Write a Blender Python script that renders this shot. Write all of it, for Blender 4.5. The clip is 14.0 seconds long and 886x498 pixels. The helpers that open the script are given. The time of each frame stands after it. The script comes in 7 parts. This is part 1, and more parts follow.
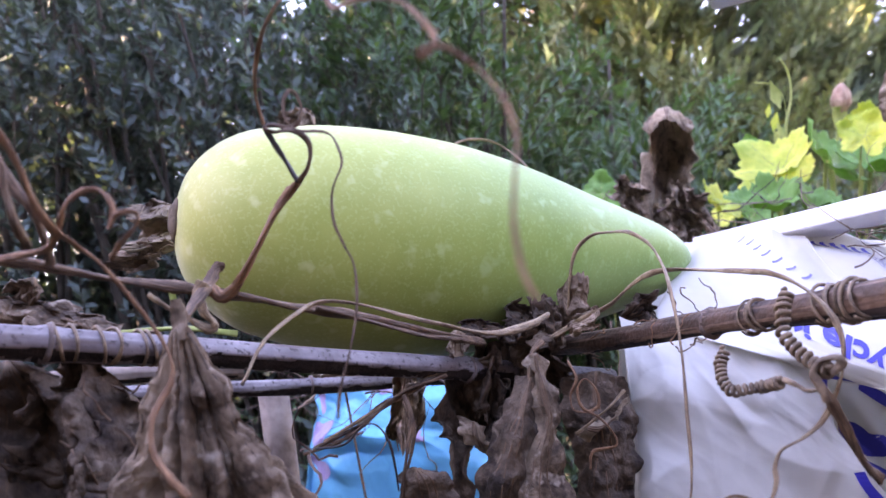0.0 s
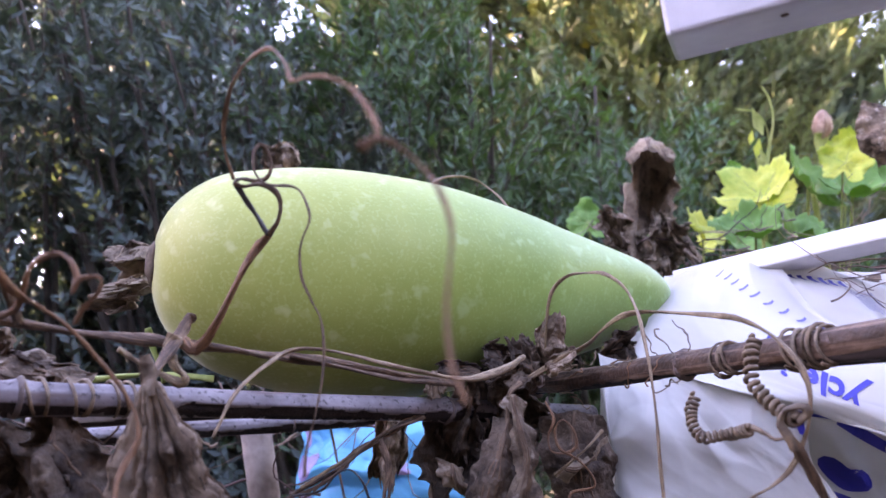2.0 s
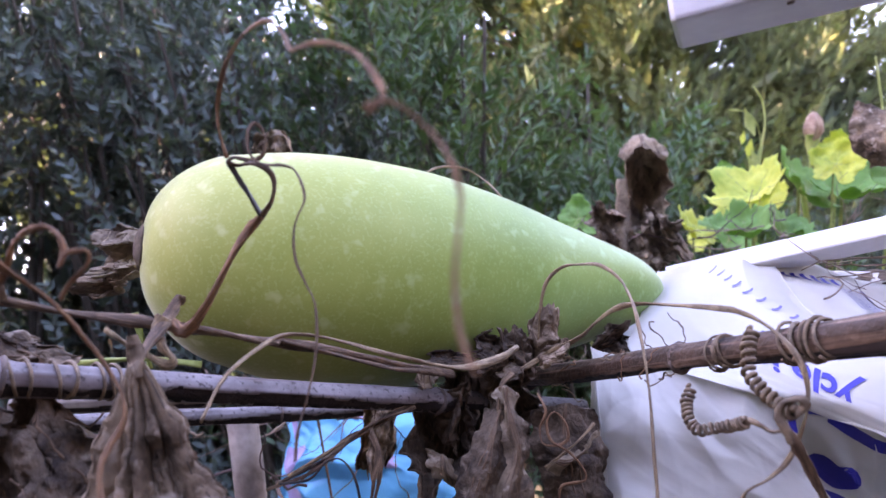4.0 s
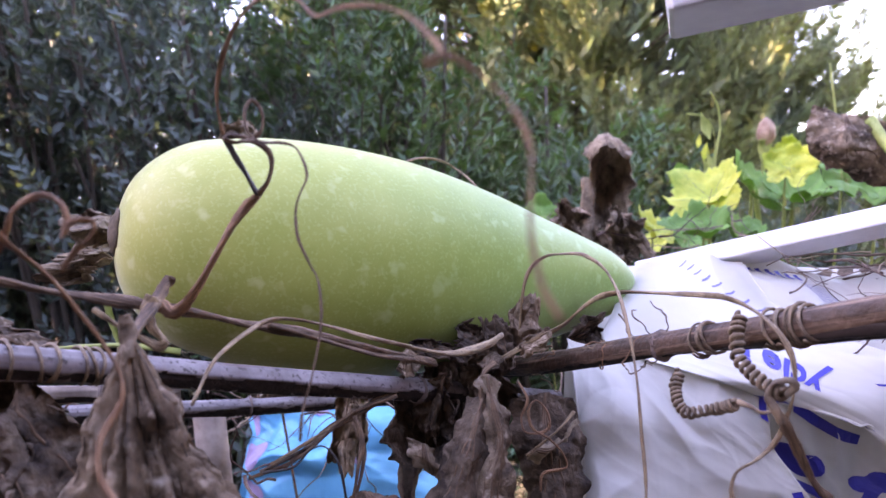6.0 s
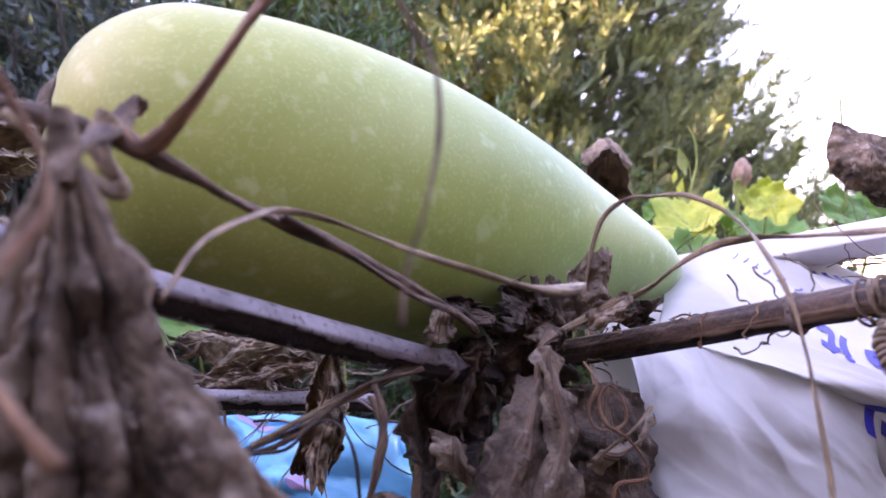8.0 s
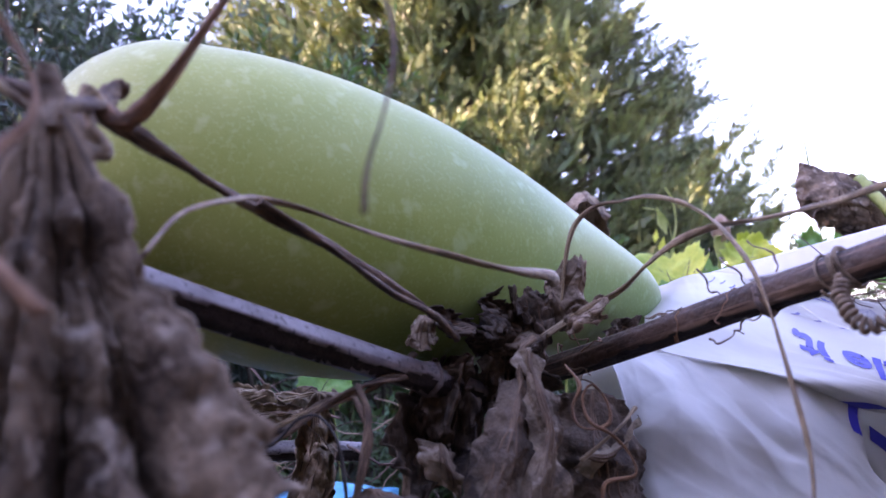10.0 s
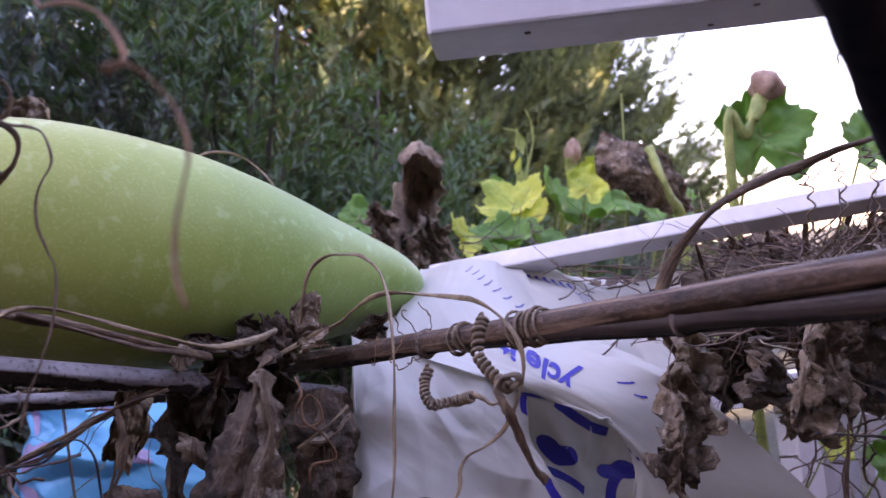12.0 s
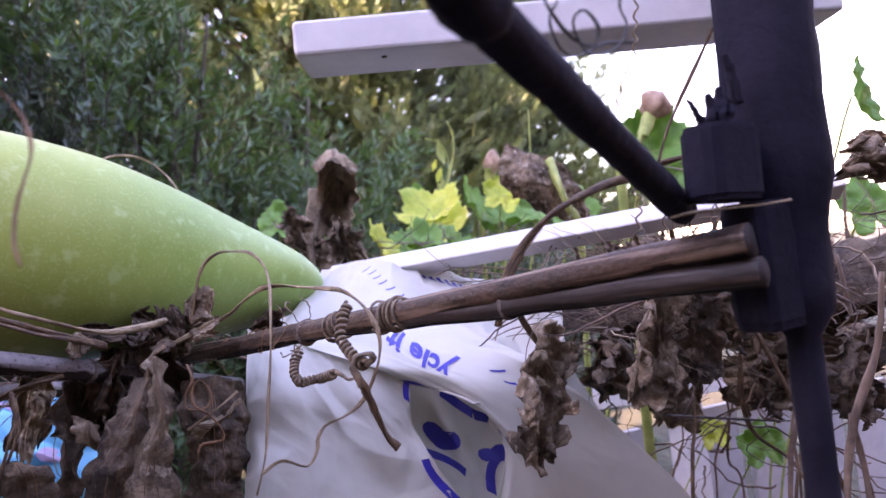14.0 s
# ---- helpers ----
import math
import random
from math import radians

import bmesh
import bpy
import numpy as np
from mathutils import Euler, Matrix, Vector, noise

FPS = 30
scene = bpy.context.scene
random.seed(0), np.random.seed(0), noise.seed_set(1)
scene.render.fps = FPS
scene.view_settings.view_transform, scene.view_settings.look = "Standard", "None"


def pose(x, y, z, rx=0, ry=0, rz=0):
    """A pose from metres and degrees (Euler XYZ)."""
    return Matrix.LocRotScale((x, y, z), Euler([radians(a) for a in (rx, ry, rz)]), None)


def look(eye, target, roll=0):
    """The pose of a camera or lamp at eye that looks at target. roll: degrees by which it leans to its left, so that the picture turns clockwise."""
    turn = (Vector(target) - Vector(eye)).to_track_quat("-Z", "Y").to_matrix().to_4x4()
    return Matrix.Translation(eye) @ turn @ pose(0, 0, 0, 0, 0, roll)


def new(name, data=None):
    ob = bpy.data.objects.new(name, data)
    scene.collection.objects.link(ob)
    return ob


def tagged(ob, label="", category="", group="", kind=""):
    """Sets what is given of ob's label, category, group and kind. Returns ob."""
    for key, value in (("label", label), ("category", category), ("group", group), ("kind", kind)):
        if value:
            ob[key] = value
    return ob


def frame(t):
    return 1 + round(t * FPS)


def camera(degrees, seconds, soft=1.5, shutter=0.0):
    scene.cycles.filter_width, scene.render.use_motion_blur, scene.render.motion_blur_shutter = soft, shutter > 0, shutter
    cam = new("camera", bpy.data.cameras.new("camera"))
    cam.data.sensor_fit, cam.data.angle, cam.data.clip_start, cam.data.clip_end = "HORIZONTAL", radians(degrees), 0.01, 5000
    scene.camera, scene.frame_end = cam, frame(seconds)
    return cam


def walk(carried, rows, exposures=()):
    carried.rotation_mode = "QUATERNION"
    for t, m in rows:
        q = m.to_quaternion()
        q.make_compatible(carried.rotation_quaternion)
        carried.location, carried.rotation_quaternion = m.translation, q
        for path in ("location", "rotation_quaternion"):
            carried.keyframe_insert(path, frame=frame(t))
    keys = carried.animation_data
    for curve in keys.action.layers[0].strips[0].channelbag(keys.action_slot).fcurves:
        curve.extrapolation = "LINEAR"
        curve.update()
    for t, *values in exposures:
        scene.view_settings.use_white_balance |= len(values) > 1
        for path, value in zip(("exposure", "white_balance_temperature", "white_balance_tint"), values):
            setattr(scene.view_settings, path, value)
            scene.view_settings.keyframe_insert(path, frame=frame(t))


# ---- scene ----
cam = camera(61.7, 14.0)
METRES, EYE, TILT, LEAN, TURN = 0.65, 1.3, 3.0, 10.0, 0.0
ROWS = [
    (0.0, 0.0, 0.0, 0.0, 0.0, 0.0, -0.0),
    (0.5, 0.0167, 0.0209, 0.0097, 0.02, 1.02, 0.36),
    (1.0, 0.0135, 0.017, 0.0123, -0.11, 1.36, 0.13),
    (1.5, 0.0169, 0.0036, 0.0155, -0.49, 1.6, 0.13),
    (2.0, 0.0155, -0.0046, 0.0202, -0.64, 1.71, 0.5),
    (2.5, 0.0101, -0.0009, 0.0178, -0.93, 1.61, 0.03),
    (3.0, 0.0099, -0.0006, 0.0158, -1.3, 1.73, -0.38),
    (5.5, 0.0102, 0.0144, 0.0061, -2.02, 0.95, -0.53),
    (6.0, -0.0207, 0.0088, -0.0015, -5.19, 1.61, -1.11),
    (6.5, -0.036, 0.0055, -0.0063, -6.73, 1.89, -1.66),
    (7.0, -0.0571, 0.0461, -0.0127, -7.93, 2.85, -1.63),
    (7.5, -0.0747, 0.1174, -0.0308, -8.79, 3.91, -1.86),
    (8.0, -0.0865, 0.2182, -0.094, -10.53, 5.53, -5.02),
    (10.5, -0.074, 0.2002, -0.1533, -11.68, 12.7, -0.69),
    (11.0, -0.0088, 0.1211, -0.1311, -15.52, 11.18, -1.78),
    (11.5, 0.0273, 0.0261, -0.0632, -17.03, 7.6, -2.34),
    (12.0, 0.0262, -0.0315, -0.0005, -18.12, 2.16, -3.42),
    (12.5, 0.0034, -0.0988, 0.0296, -16.71, 0.3, -2.56),
    (13.0, -0.0114, -0.1317, 0.0347, -16.86, 0.91, -2.64),
    (13.5, 0.0022, -0.1322, 0.0171, -17.54, 1.18, -1.95),
    (14.0, 0.061, -0.1329, -0.012, -22.91, 3.18, -3.69),
]
EXPOSURES = [(0.0, 4.10, 7550, 47), (0.4, 3.95, 7550, 47), (1.0, 3.98, 7550, 47), (2.0, 3.90, 7550, 47), (5.5, 3.90, 7650, 48), (7.0, 4.05, 7950, 54), (8.2, 3.80, 7650, 56), (10.3, 3.40, 6750, 51), (11.2, 3.16, 6700, 50), (12.0, 3.26, 7700, 51), (12.6, 3.80, 8100, 52), (13.1, 3.90, 8100, 52), (13.5, 4.00, 7950, 51), (14.0, 3.75, 7800, 50)]
walk(cam, [(t, pose(0, 0, EYE, TILT, LEAN, TURN) @ pose(METRES * x, METRES * y, METRES * z, 90 + pitch, roll, yaw)) for t, x, y, z, yaw, pitch, roll in ROWS], EXPOSURES)
cam.data.dof.use_dof, cam.data.dof.focus_distance, cam.data.dof.aperture_fstop = True, 0.52, 12.0

# ---- sky, sun ----
SUN_DIR = Vector((-0.90, 0.04, 0.41)).normalized()
world = bpy.data.worlds.new("sky")
scene.world = world
world.use_nodes = True
wn = world.node_tree.nodes
wn.clear()
sky = wn.new("ShaderNodeTexSky")
sky.sky_type, sky.sun_disc = "NISHITA", False
sky.sun_elevation = math.asin(SUN_DIR.z)
sky.sun_rotation = math.atan2(SUN_DIR.x, SUN_DIR.y)
sky.air_density, sky.dust_density = 1.0, 0.5
back = wn.new("ShaderNodeBackground")
back.inputs["Strength"].default_value = 0.15
wout = wn.new("ShaderNodeOutputWorld")
world.node_tree.links.new(sky.outputs[0], back.inputs[0])
world.node_tree.links.new(back.outputs[0], wout.inputs[0])
sun_data = bpy.data.lights.new("sun", "SUN")
sun_data.energy, sun_data.angle, sun_data.color = 5.0, radians(0.5), (1.0, 0.88, 0.66)
sun = new("sun", sun_data)
sun.matrix_world = look(SUN_DIR * 30, (0, 0, 0))


# ---- materials ----
def mat(name, base, rough=0.6, dark=None, scale=40.0, spread=0.5, bump=0.3, bump_scale=200.0, bump_dist=0.0006,
        spec=0.4, translucent=0.0, glow_tint=None, island=0.0, stretch=(1, 1, 1), spots=None, streaks=None, fibre=0.0, fade=None, fuzz=0.0):
    """A surface with variation at two scales, fine relief and, for leaves and film, light that passes through."""
    m = bpy.data.materials.new(name)
    m.use_nodes = True
    nt = m.node_tree
    nt.nodes.clear()
    N, L = nt.nodes.new, nt.links.new
    out, bsdf, tc, mp = N("ShaderNodeOutputMaterial"), N("ShaderNodeBsdfPrincipled"), N("ShaderNodeTexCoord"), N("ShaderNodeMapping")
    mp.inputs["Scale"].default_value = stretch
    L(tc.outputs["Object"], mp.inputs["Vector"])
    n1, n2 = N("ShaderNodeTexNoise"), N("ShaderNodeTexNoise")
    n1.inputs["Scale"].default_value, n1.inputs["Detail"].default_value = scale, 5.0
    n2.inputs["Scale"].default_value, n2.inputs["Detail"].default_value = scale * 7.0, 3.0
    for n in (n1, n2):
        L(mp.outputs[0], n.inputs["Vector"])
    add = N("ShaderNodeMath")
    add.operation = "MULTIPLY_ADD"
    add.inputs[1].default_value = 0.35
    L(n2.outputs["Fac"], add.inputs[0])
    L(n1.outputs["Fac"], add.inputs[2])
    ramp = N("ShaderNodeValToRGB")
    lo, hi = 0.675 - 0.3 * spread, 0.675 + 0.3 * spread
    dark = dark or tuple(c * 0.55 for c in base)
    ramp.color_ramp.elements[0].position, ramp.color_ramp.elements[0].color = lo, (*dark, 1)
    ramp.color_ramp.elements[1].position, ramp.color_ramp.elements[1].color = hi, (*base, 1)
    L(add.outputs[0], ramp.inputs[0])
    col = ramp.outputs[0]
    if spots:
        colour, sscale, thr, amount = spots
        v = N("ShaderNodeTexNoise")
        v.inputs["Scale"].default_value, v.inputs["Detail"].default_value = sscale, 2.0
        L(mp.outputs[0], v.inputs["Vector"])
        r = N("ShaderNodeMapRange")
        r.inputs[1].default_value, r.inputs[2].default_value, r.inputs[4].default_value = thr, thr + 0.13, amount
        L(v.outputs["Fac"], r.inputs[0])
        mx = N("ShaderNodeMix")
        mx.data_type = "RGBA"
        L(r.outputs[0], mx.inputs[0])
        L(col, mx.inputs[6])
        mx.inputs[7].default_value = (*colour, 1)
        col = mx.outputs[2]
    if streaks:
        colour, sscale, thr, amount, st = streaks
        mp2 = N("ShaderNodeMapping")
        mp2.inputs["Scale"].default_value = st
        L(tc.outputs["Object"], mp2.inputs["Vector"])
        v = N("ShaderNodeTexNoise")
        v.inputs["Scale"].default_value, v.inputs["Detail"].default_value = sscale, 4.0
        L(mp2.outputs[0], v.inputs["Vector"])
        r = N("ShaderNodeMapRange")
        r.inputs[1].default_value, r.inputs[2].default_value, r.inputs[4].default_value = thr, thr + 0.12, amount
        L(v.outputs["Fac"], r.inputs[0])
        mx = N("ShaderNodeMix")
        mx.data_type = "RGBA"
        L(r.outputs[0], mx.inputs[0])
        L(col, mx.inputs[6])
        mx.inputs[7].default_value = (*colour, 1)
        col = mx.outputs[2]
    if fade:
        colour, start, end, amount = fade
        sx = N("ShaderNodeSeparateXYZ")
        L(tc.outputs["Object"], sx.inputs[0])
        fr = N("ShaderNodeMapRange")
        fr.inputs[1].default_value, fr.inputs[2].default_value, fr.inputs[4].default_value = start, end, amount
        L(sx.outputs[0], fr.inputs[0])
        fx = N("ShaderNodeMix")
        fx.data_type, fx.blend_type = "RGBA", "MULTIPLY"
        L(fr.outputs[0], fx.inputs[0])
        L(col, fx.inputs[6])
        fx.inputs[7].default_value = (*colour, 1)
        col = fx.outputs[2]
    fib = None
    if fibre:
        at_grain = N("ShaderNodeAttribute")
        at_grain.attribute_name = "grain"
        fn = N("ShaderNodeTexNoise")
        fn.inputs["Scale"].default_value, fn.inputs["Detail"].default_value = 2.2, 4.0
        L(at_grain.outputs["Vector"], fn.inputs["Vector"])
        fib = N("ShaderNodeMapRange")
        fib.inputs[1].default_value, fib.inputs[2].default_value = 0.42, 0.60
        L(fn.outputs["Fac"], fib.inputs[0])
        fa = N("ShaderNodeMath")
        fa.operation = "MULTIPLY"
        fa.inputs[1].default_value = fibre
        L(fib.outputs[0], fa.inputs[0])
        fm = N("ShaderNodeMix")
        fm.data_type = "RGBA"
        L(fa.outputs[0], fm.inputs[0])
        L(col, fm.inputs[6])
        fm.inputs[7].default_value = (*(c * 0.45 for c in dark), 1)
        col = fm.outputs[2]
    if island:
        geo = N("ShaderNodeNewGeometry")
        hsv = N("ShaderNodeHueSaturation")
        mr = N("ShaderNodeMapRange")
        mr.inputs[3].default_value, mr.inputs[4].default_value = 1 - island, 1 + island
        L(geo.outputs["Random Per Island"], mr.inputs[0])
        L(mr.outputs[0], hsv.inputs["Value"])
        mh = N("ShaderNodeMapRange")
        mh.inputs[3].default_value, mh.inputs[4].default_value = 0.5 - 0.03, 0.5 + 0.02
        L(geo.outputs["Random Per Island"], mh.inputs[0])
        L(mh.outputs[0], hsv.inputs["Hue"])
        L(col, hsv.inputs["Color"])
        col = hsv.outputs[0]
    L(col, bsdf.inputs["Base Color"])
    bsdf.inputs["Specular IOR Level"].default_value = spec
    bsdf.inputs["Sheen Weight"].default_value, bsdf.inputs["Sheen Roughness"].default_value = fuzz, 0.4
    rr = N("ShaderNodeMapRange")
    rr.inputs[3].default_value, rr.inputs[4].default_value = min(1, rough * 1.15), rough * 0.85
    L(n1.outputs["Fac"], rr.inputs[0])
    L(rr.outputs[0], bsdf.inputs["Roughness"])
    if bump:
        nb = N("ShaderNodeTexNoise")
        nb.inputs["Scale"].default_value, nb.inputs["Detail"].default_value = bump_scale, 4.0
        L(mp.outputs[0], nb.inputs["Vector"])
        b = N("ShaderNodeBump")
        b.inputs["Strength"].default_value, b.inputs["Distance"].default_value = bump, bump_dist
        if fib:
            L(fib.outputs[0], b.inputs["Height"])
            b.invert = True
        else:
            L(nb.outputs["Fac"], b.inputs["Height"])
        L(b.outputs[0], bsdf.inputs["Normal"])
    shader = bsdf.outputs[0]
    if translucent:
        tr, ms = N("ShaderNodeBsdfTranslucent"), N("ShaderNodeMixShader")
        if glow_tint:
            tint = N("ShaderNodeMix")
            tint.data_type, tint.blend_type = "RGBA", "MULTIPLY"
            tint.inputs[0].default_value = 1.0
            tint.inputs[7].default_value = (*glow_tint, 1)
            L(col, tint.inputs[6])
            L(tint.outputs[2], tr.inputs["Color"])
        else:
            L(col, tr.inputs["Color"])
        ms.inputs[0].default_value = translucent
        L(shader, ms.inputs[1])
        L(tr.outputs[0], ms.inputs[2])
        shader = ms.outputs[0]
    L(shader, out.inputs["Surface"])
    return m


M_GOURD = mat("gourd_skin", (0.468, 0.468, 0.118), 0.50, (0.300, 0.345, 0.058), 9.0, 0.8, 0.3, 900.0, 0.0003, 0.36,
              spots=((0.68, 0.70, 0.35), 72.0, 0.60, 0.5), streaks=((0.58, 0.62, 0.25), 420.0, 0.53, 0.30, (1, 1, 1)), fade=((0.46, 0.78, 0.64), 0.02, 0.26, 1.0), fuzz=0.3)
M_SCAR = mat("gourd_scar", (0.16, 0.11, 0.07), 0.9, scale=200.0, bump=0.8)
M_CANE_GREY = mat("weathered_cane", (0.275, 0.245, 0.250), 0.5, (0.135, 0.112, 0.112), 30.0, 0.6, 0.35, 400.0, 0.0005,
                  spots=((0.045, 0.036, 0.034), 300.0, 0.565, 0.95), streaks=((0.13, 0.09, 0.08), 90.0, 0.56, 0.85, (1, 1, 0.12)))
M_CANE_BROWN = mat("brown_cane", (0.125, 0.070, 0.045), 0.55, (0.028, 0.017, 0.013), 45.0, 0.7, 0.9, 260.0, 0.0016,
                   streaks=((0.33, 0.215, 0.15), 230.0, 0.53, 0.8, (1, 1, 0.05)))
# inside of the cane split, kept dark to paint the underside's shade too
M_CRACK_SHADE = mat("split_and_shaded_underside", (0.055, 0.042, 0.042), 0.85, (0.018, 0.013, 0.013), 120.0, 0.8, 0.8, 500.0, 0.001)
M_CANE_DARK = mat("blackened_cane", (0.060, 0.040, 0.034), 0.45, (0.022, 0.016, 0.015), 35.0, 0.7, 0.5, 300.0, 0.0008,
                  streaks=((0.13, 0.085, 0.066), 230.0, 0.57, 0.8, (1, 1, 0.05)))
M_NODE = mat("cane_node", (0.20, 0.15, 0.13), 0.8, scale=150.0, bump=0.8)
M_VINE = mat("dry_vine", (0.28, 0.170, 0.095), 0.65, (0.080, 0.045, 0.027), 110.0, 0.9, 0.7, 700.0, 0.0006, fibre=0.75)
M_TENDRIL = mat("straw_tendril", (0.50, 0.36, 0.205), 0.5, (0.16, 0.095, 0.050), 130.0, 0.9, 0.6, 700.0, 0.0004, fibre=0.7)
M_RUST = mat("rusty_tendril", (0.40, 0.205, 0.098), 0.6, (0.17, 0.078, 0.038), 110.0, 0.9, 0.6, 500.0, 0.0005, fibre=0.7)
M_COIL = mat("coiled_tendril", (0.33, 0.235, 0.150), 0.6, (0.055, 0.036, 0.025), 150.0, 0.9, 0.6, 700.0, 0.0005)
M_BLACK = mat("blackened_tendril", (0.045, 0.04, 0.038), 0.5, scale=80.0)
M_WILT = mat("withered_leaf", (0.35, 0.250, 0.165), 0.72, (0.060, 0.040, 0.027), 30.0, 0.55, 1.0, 420.0, 0.0016, 0.3,
             translucent=0.16, glow_tint=(1.0, 0.7, 0.5), spots=((0.52, 0.43, 0.34), 110.0, 0.57, 0.7), streaks=((0.030, 0.020, 0.014), 70.0, 0.60, 0.6, (1, 1, 0.3)))
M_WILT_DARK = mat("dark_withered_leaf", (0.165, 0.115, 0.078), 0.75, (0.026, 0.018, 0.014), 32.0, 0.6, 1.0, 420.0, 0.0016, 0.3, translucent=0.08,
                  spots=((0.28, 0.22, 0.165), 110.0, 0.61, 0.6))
M_WILT_PALE = mat("pale_withered_leaf", (0.44, 0.34, 0.235), 0.75, (0.10, 0.070, 0.048), 34.0, 0.6, 1.0, 320.0, 0.0016, 0.3, translucent=0.2)
M_LEAF = mat("fresh_leaf", (0.21, 0.42, 0.115), 0.5, (0.10, 0.26, 0.06), 14.0, 0.8, 0.5, 90.0, 0.002, 0.4, translucent=0.4, glow_tint=(1.5, 1.4, 0.5))
M_LEAF_Y = mat("yellowing_leaf", (0.72, 0.70, 0.17), 0.55, (0.32, 0.46, 0.08), 16.0, 0.8, 0.5, 90.0, 0.002, 0.4, translucent=0.4, glow_tint=(1.3, 1.3, 0.6))
M_SHOOT = mat("green_shoot", (0.42, 0.47, 0.15), 0.5, (0.24, 0.31, 0.08), 40.0, translucent=0.2)
M_BUD = mat("closed_bud", (0.44, 0.30, 0.21), 0.7, (0.25, 0.15, 0.10), 60.0, bump=0.6)
M_PAINT = mat("white_paint", (0.80, 0.78, 0.78), 0.45, (0.62, 0.60, 0.61), 18.0, 0.9, 0.2, 120.0, 0.0006,
              spots=((0.30, 0.26, 0.24), 45.0, 0.72, 0.5))
M_FENCE = mat("grey_painted_fence", (0.62, 0.60, 0.62), 0.7, (0.36, 0.34, 0.35), 8.0, 0.9, 0.4, 80.0, 0.001)
M_TAR = mat("dark_timber", (0.022, 0.020, 0.034), 0.85, (0.012, 0.011, 0.019), 25.0, 0.9, 0.6, 120.0, 0.002, 0.12)
M_FILM = mat("white_film", (0.735, 0.72, 0.655), 0.30, (0.655, 0.64, 0.585), 10.0, 0.9, 0.18, 70.0, 0.0008, 0.5, translucent=0.42)
M_INK = mat("blue_ink", (0.035, 0.035, 0.33), 0.4, (0.025, 0.025, 0.25), 20.0, 0.9, 0.2)
M_INK_PALE = mat("faded_ink", (0.16, 0.16, 0.36), 0.5, (0.12, 0.12, 0.28), 20.0, 0.9, 0.2)
M_BLUE = mat("blue_film", (0.12, 0.58, 0.80), 0.30, (0.05, 0.45, 0.70), 8.0, 0.9, 0.35, 50.0, 0.0015, 0.5, translucent=0.25)
M_PINK = mat("pink_print", (0.40, 0.30, 0.46), 0.4, (0.30, 0.26, 0.46), 20.0, 0.9, 0.2)
M_HEDGE = mat("hedge_leaf", (0.064, 0.132, 0.064), 0.45, (0.030, 0.070, 0.038), 3.0, 0.8, 0, translucent=0.3, glow_tint=(1.6, 1.5, 0.4), island=0.35)
M_LAUREL = mat("dull_hedge_leaf", (0.092, 0.132, 0.122), 0.45, (0.048, 0.074, 0.070), 3.0, 0.8, 0, translucent=0.25, glow_tint=(1.5, 1.5, 0.5), island=0.35)
M_CONIFER = mat("conifer_needle", (0.125, 0.150, 0.040), 0.6, (0.028, 0.054, 0.036), 0.9, 0.8, 0, translucent=0.10, glow_tint=(1.6, 1.4, 0.4), island=0.4)
M_BARK = mat("bark", (0.13, 0.095, 0.07), 0.9, scale=12.0, bump=0.9, bump_scale=30.0, bump_dist=0.01)
M_TWIG = mat("brown_twig", (0.07, 0.055, 0.04), 0.8, scale=20.0)
M_STAKE = mat("pale_stake", (0.36, 0.29, 0.24), 0.8, (0.18, 0.135, 0.11), 20.0, bump=0.6)
M_SOIL = mat("soil_and_grass", (0.038, 0.040, 0.020), 0.95, (0.022, 0.017, 0.012), 1.5, 0.9, 0.8, 12.0, 0.03)
M_RENDER = mat("wall_render", (0.055, 0.044, 0.037), 0.9, scale=3.0, bump=0.5, bump_scale=30.0, bump_dist=0.01)
M_STRAW = mat("dead_vine_tangle", (0.24, 0.165, 0.12), 0.8, (0.09, 0.06, 0.045), 30.0, island=0.4)


# ---- helpers of shape ----
def mesh_ob(name, verts, faces, material, parent=None, label="", smooth=True, grain=None):
    me = bpy.data.meshes.new(name)
    me.from_pydata([tuple(v) for v in verts], [], faces)
    me.materials.append(material)
    if grain is not None:
        layer = me.attributes.new("grain", "FLOAT_VECTOR", "POINT")
        layer.data.foreach_set("vector", np.array(grain, dtype=np.float32).ravel())
    me.polygons.foreach_set("use_smooth", [smooth] * len(me.polygons))
    me.update()
    ob = new(name, me)
    if parent:
        ob.parent = parent
    if label:
        ob["label"] = label
    return ob


def thing(name, at, label, category, group="", kind=""):
    ob = new(name)
    ob.location = at
    ob.empty_display_size = 0.02
    return tagged(ob, label, category, group, kind)


def local(parent, pts):
    o = parent.location
    return [Vector(p) - o for p in pts]


def spline(pts, step=8):
    """A smooth line through the points."""
    p = [Vector(q) for q in pts]
    p = [p[0] * 2 - p[1]] + p + [p[-1] * 2 - p[-2]]
    out = []
    for i in range(1, len(p) - 2):
        a, b, c, d = p[i - 1:i + 3]
        for k in range(step):
            t = k / step
            out.append(0.5 * ((2 * b) + (c - a) * t + (2 * a - 5 * b + 4 * c - d) * t * t + (3 * b - a - 3 * c + d) * t ** 3))
    out.append(p[-2])
    return out


